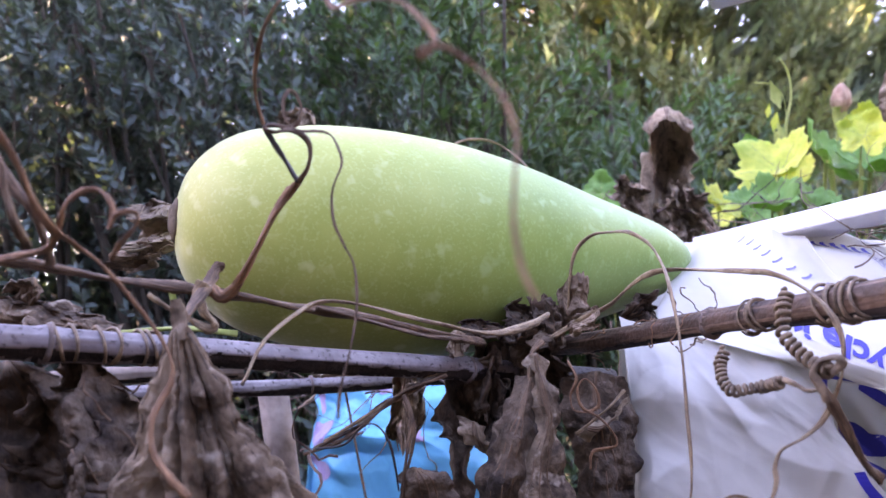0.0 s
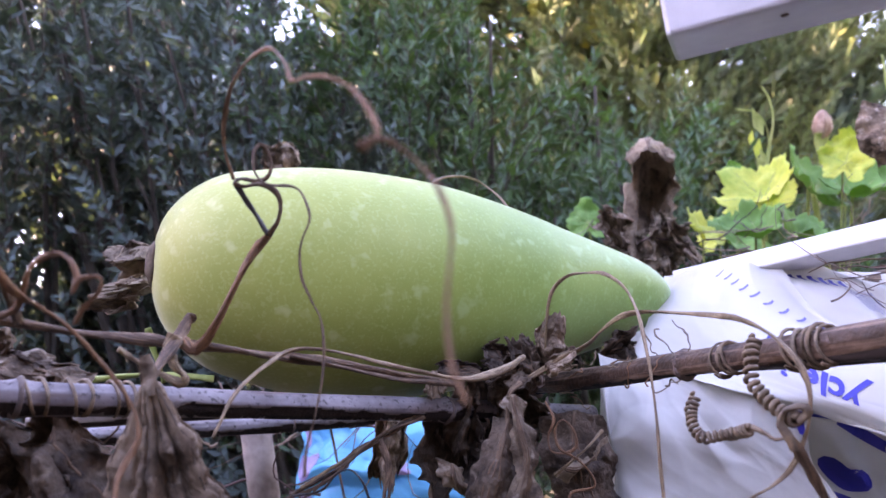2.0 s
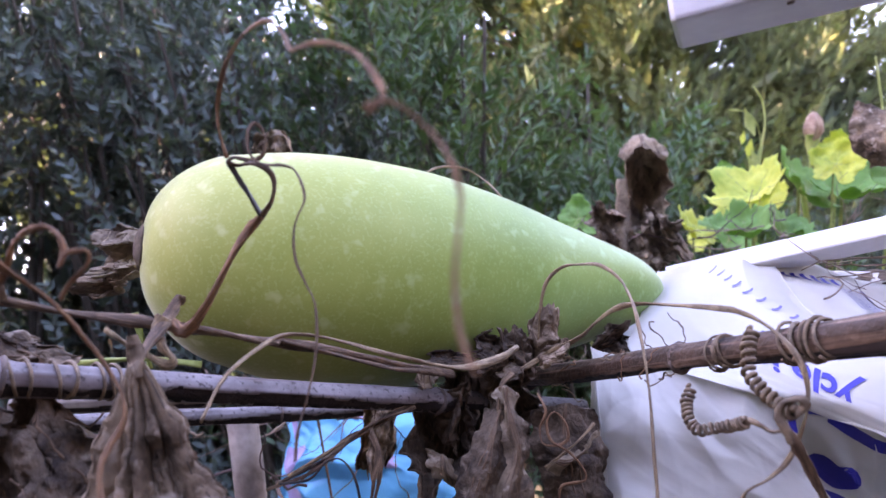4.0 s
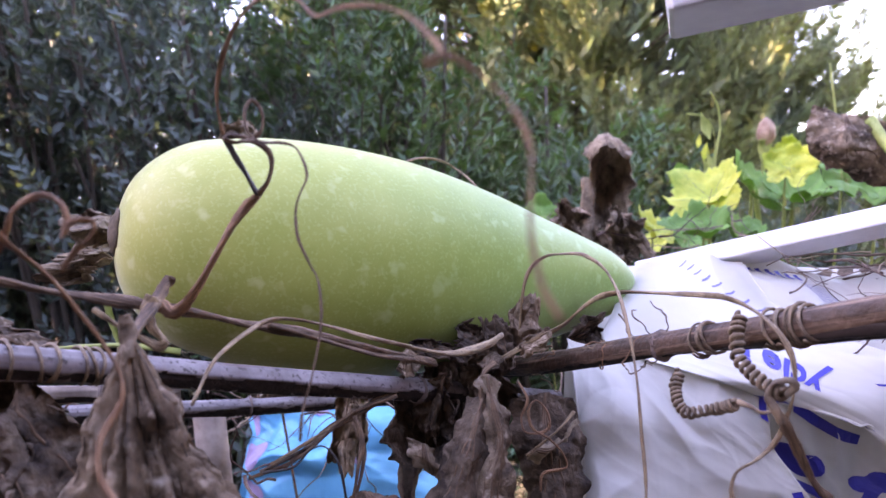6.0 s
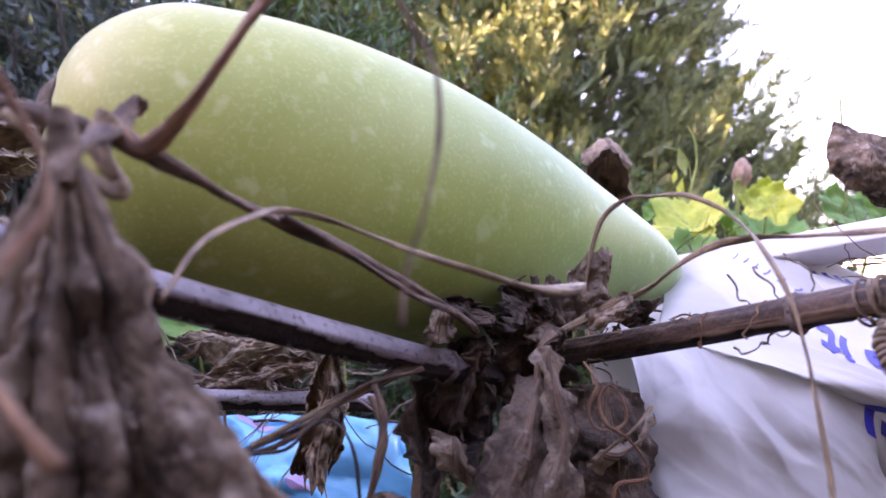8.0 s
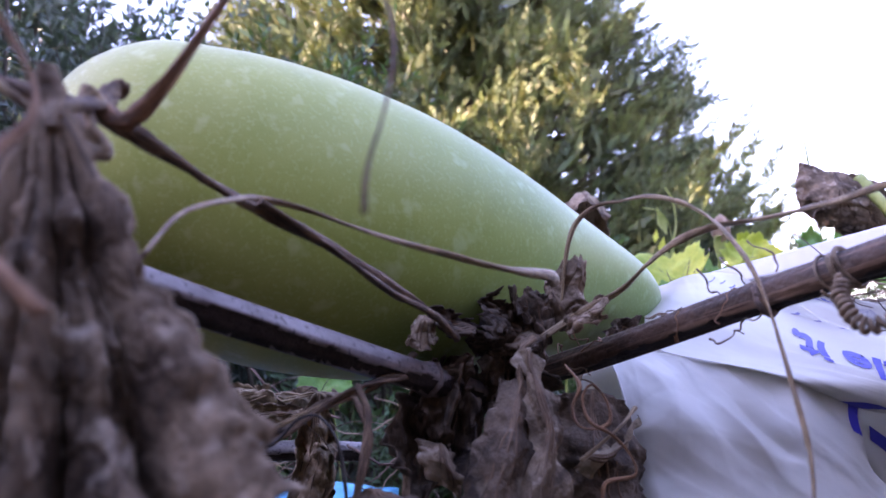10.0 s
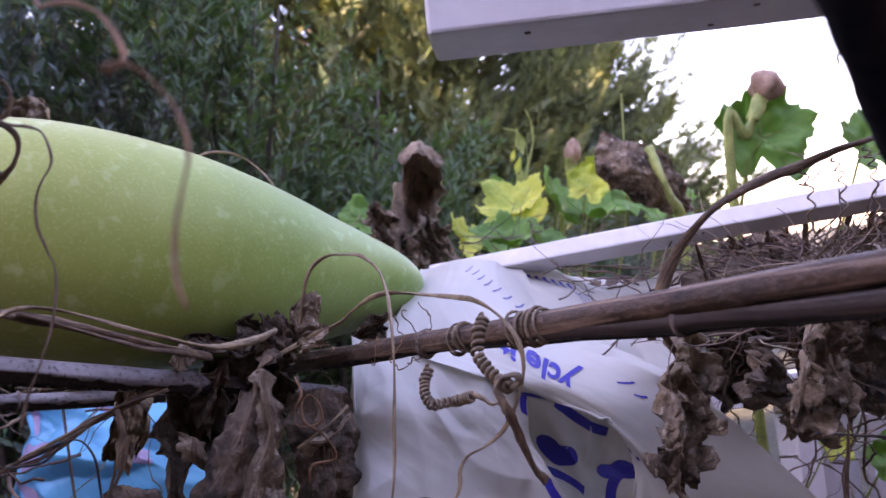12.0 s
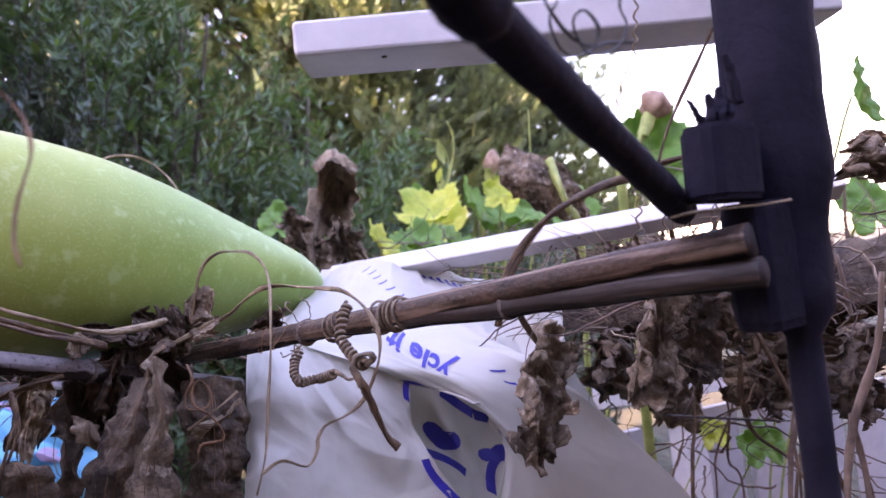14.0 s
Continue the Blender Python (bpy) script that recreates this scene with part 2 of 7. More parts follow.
def sweep(line, radius, sides=8, flat=1.0, wobble=0.0, seed=0, run=0.35, twist=0.0):
    """Rings along a line. radius: a number or a function of 0..1; flat: width against thickness."""
    n = len(line)
    verts, faces = [], []
    ref = None
    for i, p in enumerate(line):
        t = (line[min(i + 1, n - 1)] - line[max(i - 1, 0)]).normalized()
        if ref is None:
            ref = t.orthogonal().normalized()
        ref = (ref - t * ref.dot(t)).normalized()
        bi = t.cross(ref)
        r = radius(i / (n - 1)) if callable(radius) else radius
        for k in range(sides):
            a = 2 * math.pi * k / sides
            ca, sa = math.cos(twist * i), math.sin(twist * i)
            w = r * (1 + wobble * noise.noise(Vector((i * run, k * 0.9, seed * 7.1))))
            qx, qy = math.cos(a) * w * flat, math.sin(a) * w / flat
            verts.append(p + ref * (qx * ca - qy * sa) + bi * (qx * sa + qy * ca))
    for i in range(n - 1):
        for k in range(sides):
            a, b = i * sides + k, i * sides + (k + 1) % sides
            faces.append((a, b, b + sides, a + sides))
    faces.append(tuple(range(sides))[::-1])
    faces.append(tuple(range((n - 1) * sides, n * sides)))
    return verts, faces


def tube(name, pts, radius, material, parent=None, label="", sides=8, step=8, flat=1.3, wobble=0.22, seed=0, twist=0.11):
    line = spline(pts, step)
    if parent:
        line = local(parent, line)
    run, grain = seed * 3.0 + len(line) * 0.37, []
    for i, p in enumerate(line):
        run += (p - line[i - 1]).length * 45 if i else 0
        grain += [(1.6 * math.cos(6.2832 * k / sides), 1.6 * math.sin(6.2832 * k / sides), run) for k in range(sides)]
    return mesh_ob(name, *sweep(line, radius, sides, flat, wobble, seed, 0.35, twist), material, parent, label, True, grain)


def taper(r0, r1):
    return lambda s: r0 + (r1 - r0) * s


def helix(pts, coil_radius, turns, per=14):
    """A coil wound round the smooth line through pts."""
    axis = spline(pts, 12)
    n, m = len(axis), int(turns * per)
    out, ref = [], None
    for i in range(m + 1):
        f = i / m * (n - 1)
        j = min(int(f), n - 2)
        p = axis[j].lerp(axis[j + 1], f - j)
        t = (axis[j + 1] - axis[j]).normalized()
        ref = t.orthogonal().normalized() if ref is None else (ref - t * ref.dot(t)).normalized()
        a = 2 * math.pi * i / per
        r = coil_radius * (0.85 + 0.25 * noise.noise(Vector((i * 0.11, 3.3, coil_radius * 900))))
        out.append(p + ref * (r * math.cos(a)) + t.cross(ref) * (r * math.sin(a)))
    return out


def rag(s, seed):
    return noise.noise(Vector((s * 3.1, seed * 5.7, 0.3)))


def wilted(name, top, tip, side, width, seed, material, label, folds=2.5, depth=0.4, crumple=0.006, group="", nu=56, nv=60,
           curl=0.5, shape=0.6, stalk=None, bare=False, veins=4):
    """A withered leaf hung or standing from its stalk: a pleated, crumpled blade between top and tip, with its ribs."""
    top, tip, side = Vector(top), Vector(tip), Vector(side).normalized()
    ob = thing(name, top, label, "dead leaf", group)
    down = tip - top
    length = down.length
    d = down.normalized()
    side = (side - d * side.dot(d)).normalized()
    fwd = d.cross(side).normalized()

    def at(u, v):
        edge = 1.0 - 0.22 * abs(rag(u * 1.6 + 2, seed)) - 0.05 * abs(rag(u * 5.0, seed + 3)) - 0.22 * u * u
        s = v * edge
        w = width * (math.sin(min(1.0, s * 1.25 + 0.05) * math.pi * 0.62) ** shape) * (1 + 0.25 * rag(v * 1.5, seed + 9))
        ang = u * math.pi * folds * 0.5 + 0.9 * rag(v * 0.8, seed + 5) + seed
        c = d * (length * s) + side * (u * w * (1 - 0.25 * v * u * u * curl)) + fwd * (math.cos(ang) * w * depth + curl * w * u * u * (0.6 - v))
        c += fwd * (w * 0.30 * abs(u) ** 5 * (1 if rag(v * 2, seed + 1) > 0 else -1)) - side * (u * w * 0.12 * abs(u) ** 5)
        c += fwd * (w * 0.30 * abs(u) ** 3 * 1.9 * rag(v * 2.6 + 0.8 * u, seed + 21)) + side * (w * 0.08 * v * v * math.sin(u * 9 + seed))
        q = c * 30 + Vector((seed * 3.7, 0, 0))
        c += noise.noise_vector(q) * crumple + fwd * ((0.25 - abs(noise.noise(q * 1.7))) * crumple * 2.2) + fwd * ((0.25 - abs(noise.noise(q * 4.1))) * crumple * 1.2) + fwd * ((0.25 - abs(noise.noise(q * 8.3))) * crumple * 0.45)
        c += noise.noise_vector(q * 3.0) * (crumple * 0.45) + noise.noise_vector(q * 9.0) * (crumple * 0.10)
        return c

    verts = [at(2 * i / nu - 1, j / nv) for j in range(nv + 1) for i in range(nu + 1)]
    faces = [(j * (nu + 1) + i, j * (nu + 1) + i + 1, (j + 1) * (nu + 1) + i + 1, (j + 1) * (nu + 1) + i) for j in range(nv) for i in range(nu)]
    blade = mesh_ob("blade", verts, faces, material, ob)
    thick = blade.modifiers.new("thickness", "SOLIDIFY")
    thick.thickness = 0.0007
    if not bare:
        for k in range(veins):
            u0 = -0.75 + 1.5 * k / max(1, veins - 1)
            line = [at(u0 * j / 12, j / 12 * 0.93) + fwd * 0.0006 for j in range(13)]
            mesh_ob("rib", *sweep(line, taper(0.0011, 0.0004), 5), M_TENDRIL if material is M_WILT_PALE else M_VINE, ob)
    if stalk:
        tube("stalk", [*stalk, top, top + d * 0.01], 0.0022, M_VINE, ob, sides=7, wobble=0.3, seed=seed)
    return ob


def fresh_leaf(name, centre, normal, up, size, seed, material, label, group="", cup=0.25, stem=None):
    """A broad lobed gourd leaf, cupped and waved, with raised veins."""
    centre, n, up = Vector(centre), Vector(normal).normalized(), Vector(up)
    up = (up - n * up.dot(n)).normalized()
    rt = up.cross(n)
    ob = thing(name, centre, label, "leaf", group)

    def at(a, r):
        lobes = 0.86 + 0.08 * math.cos(5 * a) + 0.035 * math.cos(17 * a + seed) + 0.03 * math.sin(31 * a) + 0.16 * noise.noise(Vector((math.cos(a) * 1.3, math.sin(a) * 1.3, seed)))
        notch = 1 - 0.55 * math.exp(-((abs(a) - math.pi) / 0.30) ** 2)
        R = size * r * lobes * notch
        x, y = R * math.sin(a), R * math.cos(a)
        q = Vector((x, y, seed)) * (3.2 / size)
        z = cup * (x * x + y * y) / size + 0.22 * size * noise.noise(q * 0.8) + 0.30 * abs(x) * math.sin(seed * 1.9) + 0.05 * size * noise.noise(q * 3)
        return rt * x + up * y + n * z

    na, nr = 72, 12
    verts = [at(0, 0)] + [at(2 * math.pi * i / na - math.pi, j / nr) for j in range(1, nr + 1) for i in range(na)]
    faces = [(0, 1 + i, 1 + (i + 1) % na) for i in range(na)]
    for j in range(nr - 1):
        for i in range(na):
            a, b = 1 + j * na + i, 1 + j * na + (i + 1) % na
            faces.append((a, a + na, b + na, b))
    blade = mesh_ob("blade", verts, faces, material, ob)
    blade.modifiers.new("thickness", "SOLIDIFY").thickness = 0.0008
    for k in range(5):
        a = -math.pi * 0.8 + math.pi * 0.4 * k
        line = [at(a, j / 10 * 0.95) + n * 0.0008 for j in range(11)]
        mesh_ob("vein", *sweep(line, taper(size * 0.012, size * 0.004), 5), M_SHOOT, ob)
    if stem:
        tube("stalk", [*stem, centre], size * 0.03, M_SHOOT, ob, sides=7)
    return ob


def batten(name, a, b, up, wide, high, material, label, category, chamfer=0.002, end_cut=0.0, parent=None):
    """A squared timber from a to b with softened edges; a and b lie on its axis. end_cut slants the foot of the first end."""
    a, b, up = Vector(a), Vector(b), Vector(up)
    x = (b - a).normalized()
    z = (up - x * up.dot(x)).normalized()
    y = z.cross(x)
    prof = []
    for sy, sz in ((-1, -1), (1, -1), (1, 1), (-1, 1)):
        cy, cz = sy * wide / 2, sz * high / 2
        for k in range(3):
            base = {(-1, -1): 180, (1, -1): 270, (1, 1): 0, (-1, 1): 90}[(sy, sz)]
            g = radians(base + 45 * k)
            prof.append((cy - sy * chamfer + chamfer * math.cos(g), cz - sz * chamfer + chamfer * math.sin(g)))
    n = len(prof)
    o = a if not parent else parent.location
    L = (b - a).length
    stations = [0, chamfer] + [L * k / 14 for k in range(1, 14)] + [L - chamfer, L]
    verts, faces = [], []
    for i, s in enumerate(stations):
        shrink = 0.92 if i in (0, len(stations) - 1) else 1.0
        for py, pz in prof:
            cut = end_cut * max(0.0, (0.5 - (pz / high + 0.5)) * 2) if i < 2 else 0
            wv = 0.0005 * noise.noise(Vector((s * 14, py * 60, pz * 60)))
            verts.append(a + x * (s + cut) + y * (py * shrink + wv) + z * (pz * shrink + wv) - o)
    for i in range(len(stations) - 1):
        for k in range(n):
            p, q = i * n + k, i * n + (k + 1) % n
            faces.append((p, q, q + n, p + n))
    faces.append(tuple(range(n))[::-1])
    faces.append(tuple(range((len(stations) - 1) * n, len(stations) * n)))
    ob = mesh_ob(name, verts, faces, material, parent, label, smooth=False)
    if not parent:
        ob.location = a
        tagged(ob, label, category)
    return ob


def cane(name, a, b, r, material, label, nodes, seed, split=0.5):
    """A bamboo cane with swollen joints and a ragged split, its underside shade painted dark along it, built along its
    own z axis.
    """
    a, b = Vector(a), Vector(b)
    ob = thing(name, a, label, "cane", "bamboo canes of the frame")
    ob.rotation_mode = "QUATERNION"
    ob.rotation_quaternion = (b - a).to_track_quat("Z", "Y")
    L = (b - a).length
    count, sides = 220, 38
    line = [Vector((0, 0, L * i / count)) + noise.noise_vector(Vector((i / count * 5, seed, 2))) * 0.0015 for i in range(count + 1)]

    def rad(s):
        swell = sum(0.15 * math.exp(-(((s - q) * L) / 0.004) ** 2) for q in nodes)
        return r * (1 + swell + 0.05 * noise.noise(Vector((s * 9, seed, 0))))
    verts, faces = sweep(line, rad, sides, 1.0, 0.10, seed, 0.02)
    under = ob.rotation_quaternion.inverted() @ Vector((0.05, -0.75, -0.66))
    under = Vector((under.x, under.y, 0)).normalized()
    torn = []
    for i, p in enumerate(verts):
        c = line[i // sides]
        o = Vector((p.x - c.x, p.y - c.y, 0))
        z = p.z * 16 + seed * 9
        half = 0.52 * split + 0.8 * split * noise.noise(Vector((z, seed, 4))) + 0.35 * split * noise.noise(Vector((z * 5, seed, 8)))
        cross = o.normalized().cross(under).z
        ang = math.atan2(cross, o.normalized().dot(under)) + 0.3 * noise.noise(Vector((z * 0.7, seed, 1)))
        torn.append(abs(ang) < half)
        if torn[-1]:
            verts[i] = p - o * (0.16 + 0.10 * noise.noise(Vector((z * 4, ang * 5, seed))))
    stem = mesh_ob("stem", verts, faces, material, ob)
    stem.data.materials.append(M_CRACK_SHADE)
    # dark slot: the split itself plus shade painted along the cane's underside
    for f in stem.data.polygons:
        if sum(torn[v] for v in f.vertices) >= 2:
            f.material_index = 1
    for q in nodes:
        ring = [Vector((0, 0, L * q + k * 0.0012)) for k in (-1, 0, 1)]
        mesh_ob("joint", *sweep(ring, lambda s: r * (1.18 + 0.06 * math.sin(s * math.pi)), 20, 1.0, 0.2, seed + q), M_NODE, ob)
    return ob


def leaf_batch(pos, direction, normal, length, width, fold=0.25, flat=False):
    """Many pointed leaves: each two folded halves, four triangles, or two flat ones."""
    direction /= np.linalg.norm(direction, axis=1, keepdims=True)
    side = np.cross(direction, normal)
    side /= np.linalg.norm(side, axis=1, keepdims=True) + 1e-9
    nrm = np.cross(side, direction)
    l, w = length[:, None], width[:, None]
    base, tip = pos, pos + direction * l
    mid = pos + direction * l * 0.5 - nrm * w * fold
    a = pos + direction * l * 0.42 + side * w * 0.5
    b = pos + direction * l * 0.42 - side * w * 0.5
    V = np.stack([base, a, tip, b, mid], 1).reshape(-1, 3)
    n = len(pos)
    if flat:
        V = np.stack([base, a, tip, b], 1).reshape(-1, 3)
        return V, (np.array([[0, 1, 2], [0, 2, 3]])[None] + (np.arange(n) * 4)[:, None, None]).reshape(-1, 3)
    off = (np.arange(n) * 5)[:, None, None]
    F = (np.array([[0, 1, 4], [1, 2, 4], [2, 3, 4], [3, 0, 4]])[None] + off).reshape(-1, 3)
    return V, F


def bulk(name, V, F, material, parent=None):
    me = bpy.data.meshes.new(name)
    me.vertices.add(len(V))
    me.vertices.foreach_set("co", V.astype(np.float32).ravel())
    me.loops.add(F.size)
    me.loops.foreach_set("vertex_index", F.astype(np.int32).ravel())
    me.polygons.add(len(F))
    me.polygons.foreach_set("loop_start", np.arange(0, F.size, 3, dtype=np.int32))
    me.materials.append(material)
    me.update(calc_edges=True)
    me.validate()
    ob = new(name, me)
    if parent:
        ob.parent = parent
    return ob


def thin_tubes(lines, radii):
    """Three-sided tubes along many short lines, in one mesh."""
    V, F = [], []
    for line, r in zip(lines, radii):
        n = len(line)
        b = len(V)
        for i, p in enumerate(line):
            t = line[min(i + 1, n - 1)] - line[max(i - 1, 0)]
            o = np.cross(t, (0.31, 0.22, 0.93))
            o = o / (np.linalg.norm(o) + 1e-9)
            q = np.cross(t, o)
            q = q / (np.linalg.norm(q) + 1e-9)
            rr = r * (1 - 0.7 * i / (n - 1))
            for k in range(3):
                a = 2.094 * k
                V.append(p + (o * math.cos(a) + q * math.sin(a)) * rr)
        for i in range(n - 1):
            for k in range(3):
                a, c = b + i * 3 + k, b + i * 3 + (k + 1) % 3
                F += [(a, c, c + 3), (a, c + 3, a + 3)]
    return np.array(V), np.array(F)


# ---- ground ----
def ground():
    verts, faces, n = [], [], 80
    for j in range(n + 1):
        for i in range(n + 1):
            gx, gy = (2 * i / n - 1), (2 * j / n - 1)
            x, y = 12 * gx + 400 * gx ** 5, 12 * gy + 400 * gy ** 5
            verts.append((x, y, 0.05 * noise.noise(Vector((x, y, 0)) * 0.8)))
    for j in range(n):
        for i in range(n):
            a = j * (n + 1) + i
            faces.append((a, a + 1, a + n + 2, a + n + 1))
    tagged(mesh_ob("ground", verts, faces, M_SOIL), "dark garden soil with patchy grass", "ground", kind="structure")


ground()


def plain_wall(name, centre, size, label):
    """A plain wall out of view, added to close the garden off from light."""
    bm = bmesh.new()
    bmesh.ops.create_cube(bm, size=1.0)
    for v in bm.verts:
        v.co = Vector([v.co[k] * size[k] + centre[k] for k in range(3)])
    bmesh.ops.bevel(bm, geom=list(bm.edges), offset=0.01, segments=2, affect="EDGES")
    me = bpy.data.meshes.new(name)
    bm.to_mesh(me)
    bm.free()
    me.materials.append(M_RENDER)
    tagged(new(name, me), label, "wall", kind="structure")


# added, unseen: south and east walls cut low sky light on the gourd
plain_wall("blocker_wall_south", (0, -2.6, 1.7), (11.5, 0.25, 3.6), "unseen plain brown wall added to block low sky light from the south")
plain_wall("blocker_wall_east", (4.3, -0.2, 1.45), (0.25, 4.6, 3.1), "unseen plain brown side wall added to block low light from the east")
plain_wall("wall_north", (-2.3, 5.4, 0.85), (5.8, 0.22, 1.9), "plain dark garden wall behind the hedge")
# added, unseen: blocks the sun that would leak in from the left
plain_wall("blocker_wall_west", (-4.75, 0.1, 2.15), (0.25, 4.55, 4.4), "unseen tall plain brown wall added to keep direct sun off the canes")


# ---- the gourd ----
GA, GB, GBEND = Vector((-0.1585, 0.5069, 1.3732)), Vector((0.2181, 0.6791, 1.2859)), Vector((-0.0167, -0.0009, -0.0019))
PROFILE = [(-0.0165, 0.0), (-0.0155, 0.017), (-0.010, 0.033), (0.001, 0.0475), (0.017, 0.0605), (0.036, 0.0700), (0.060, 0.0760), (0.085, 0.0815), (0.112, 0.0850),
           (0.140, 0.0866), (0.170, 0.0862), (0.200, 0.0843), (0.230, 0.0803), (0.260, 0.0746), (0.290, 0.0672), (0.318, 0.0587),
           (0.345, 0.0505), (0.370, 0.0425), (0.393, 0.0345), (0.411, 0.0250), (0.423, 0.0150), (0.4285, 0.006), (0.430, 0.0)]


def gourd():
    ob = thing("gourd", GA, "large smooth pale green winter gourd lying on bamboo canes", "gourd")
    ax = (GB - GA)
    L = ax.length
    d = ax.normalized()
    u = Vector((0, 0, 1))
    u = (u - d * u.dot(d)).normalized()
    w = d.cross(u)
    prof = spline([Vector((x, r, 0)) for x, r in PROFILE], 4)
    verts, faces, n = [], [], 96
    for p in prof:
        s = p.x / L
        c = d * p.x + GBEND * (4 * s * (1 - s))
        for k in range(n):
            a = 2 * math.pi * k / n
            dirn = u * math.cos(a) + w * math.sin(a)
            lump = 1 + 0.010 * noise.noise(dirn * 1.2 + d * (p.x * 9)) + 0.006 * math.cos(5 * a + 1)
            verts.append(c + dirn * (max(0.0, p.y) * lump))
    m = len(prof)
    for i in range(m - 1):
        for k in range(n):
            a, b = i * n + k, i * n + (k + 1) % n
            faces.append((a, b, b + n, a + n))
    faces.append(tuple(range(n))[::-1])
    faces.append(tuple(range((m - 1) * n, m * n)))
    mesh_ob("body", verts, faces, M_GOURD, ob)
    # blossom end: a rough dark scar
    sv, sf = sweep([d * (-0.0185 + 0.0016 * k) for k in range(4)], lambda s: 0.006 + 0.009 * s, 20, 1.0, 0.5, 4)
    mesh_ob("blossom_scar", sv, sf, M_SCAR, ob)


gourd()

# ---- canes ----
cane("bamboo_cane", (-0.3231, 0.2308, 1.352), (0.1258, 0.6313, 1.201), 0.0078, M_CANE_GREY, "weathered grey-violet bamboo cane with black specks", (0.30, 0.735), 1, 0.95)
cane("bamboo_cane", (0.0598, 0.6505, 1.231), (0.282, 0.1515, 1.28), 0.0078, M_CANE_BROWN, "brown split bamboo cane wound with dry tendrils", (0.10, 0.42), 2, 0.85)
cane("bamboo_cane", (-0.5142, 0.5723, 1.293), (-0.003, 0.8083, 1.202), 0.0080, M_CANE_GREY, "grey bamboo cane under the gourd", (0.35, 0.72), 3, 0.95)
cane("bamboo_cane", (0.1709, 0.402, 1.254), (0.284, 0.1475, 1.267), 0.0066, M_CANE_DARK, "thin blackened cane tied along the split cane", (0.5,), 5)
cane("bamboo_cane", (-0.3253, 0.6047, 1.282), (-0.1823, 0.6446, 1.26), 0.0070, M_STAKE, "short pale cane stub below the grey cane", (0.6,), 6)

# ---- painted battens, stake, post, fence ----
def painted_batten(a, b, up, wide, high, label):
    """A painted board with the nail heads that show in it."""
    ob = thing("white_batten", a, label, "batten", "white battens")
    batten("board", a, b, up, wide, high, M_PAINT, "", "", parent=ob)
    a, b = Vector(a), Vector(b)
    x = (b - a).normalized()
    z = (Vector(up) - x * Vector(up).dot(x)).normalized()
    y = z.cross(x)
    for k, (f, side) in enumerate(((0.16, -0.2), (0.47, 0.25), (0.52, -0.25))):
        p = a.lerp(b, f) + y * (wide * side) - z * (high / 2)
        sv, sf = sweep([p - z * 0.0006 - ob.location, p + z * 0.001 - ob.location], 0.0016, 10, 1.0, 0.2, k)
        mesh_ob("nail", sv, sf, M_NODE, ob)
    return ob


painted_batten((0.145, 0.3372, 1.421), (0.4247, 0.2145, 1.411), (0, 0, 1), 0.05, 0.020, "white-painted wooden batten with a cut end overhead")
painted_batten((0.2619, 0.749, 1.292), (0.69, 0.4249, 1.324), (0.2414, 0.3189, 1), 0.034, 0.018, "white-painted wooden batten along the bed edge")
painted_batten((-0.0362, 0.2508, 1.446), (0.2638, -0.1492, 1.448), (0, 0, 1), 0.05, 0.02, "white-painted batten end close overhead")


def rough_post(name, a, b, r, label, category, seed, sides=10, count=60):
    ob = thing(name, a, label, category)
    line = local(ob, [Vector(a).lerp(Vector(b), k / count) for k in range(count + 1)])
    mesh_ob("shaft", *sweep(line, r, sides, 1.0, 0.12, seed), M_TAR, ob)
    return ob


stake = rough_post("dark_stake", (0.277, 0.185, 1.298), (0.047, 0.016, 1.3655), 0.0070, "dark tarred slanting wooden stake", "stake", 3)
swell = [Vector((0.277, 0.185, 1.298)).lerp(Vector((0.047, 0.016, 1.3655)), 0.66 + 0.008 * k) for k in range(9)]
mesh_ob("joint", *sweep(local(stake, swell), lambda s: 0.0070 + 0.0015 * math.sin(math.pi * s) ** 0.7, 18, 1.0, 0.14, 4, 0.5), M_TAR, stake, "swollen dark joint")
def post_radius(s):
    z = s * 1.8 - 0.05
    step = lambda edge: min(1.0, max(0.0, (z - edge) / 0.012))
    return 0.0075 + 0.0085 * step(1.235) + 0.0055 * step(1.288)


post = rough_post("dark_post", (0.3121, 0.1645, -0.05), (0.3221, 0.1645, 1.75), post_radius, "thick dark tarred wooden post with a torn side", "post", 5, 14, 150)
batten("torn_block", (0.277, 0.158, 1.2985), (0.2785, 0.158, 1.331), (0, -1, 0), 0.030, 0.022, M_TAR, "", "", 0.006, parent=post)
batten("lower_block", (0.301, 0.164, 1.2405), (0.2985, 0.163, 1.2975), (0, -1, 0), 0.026, 0.024, M_TAR, "", "", 0.006, parent=post)
for k, (root, tip, r) in enumerate((((0.268, 1.3300), (0.2595, 1.342), 0.0022), ((0.276, 1.329), (0.2775, 1.3475), 0.0045), ((0.272, 1.329), (0.2710, 1.3445), 0.0034), ((0.280, 1.329), (0.2815, 1.342), 0.0045), ((0.267, 1.328), (0.2640, 1.336), 0.0030), ((0.289, 1.340), (0.2835, 1.362), 0.0040))):
    a, b = Vector((root[0], 0.156, root[1])), Vector((tip[0], 0.154, tip[1]))
    tube("splinter", [a, a.lerp(b, 0.6) + Vector((0.0008, 0, 0)), b], taper(r, r * 0.25), M_TAR, post, sides=6, wobble=0.6, seed=k)


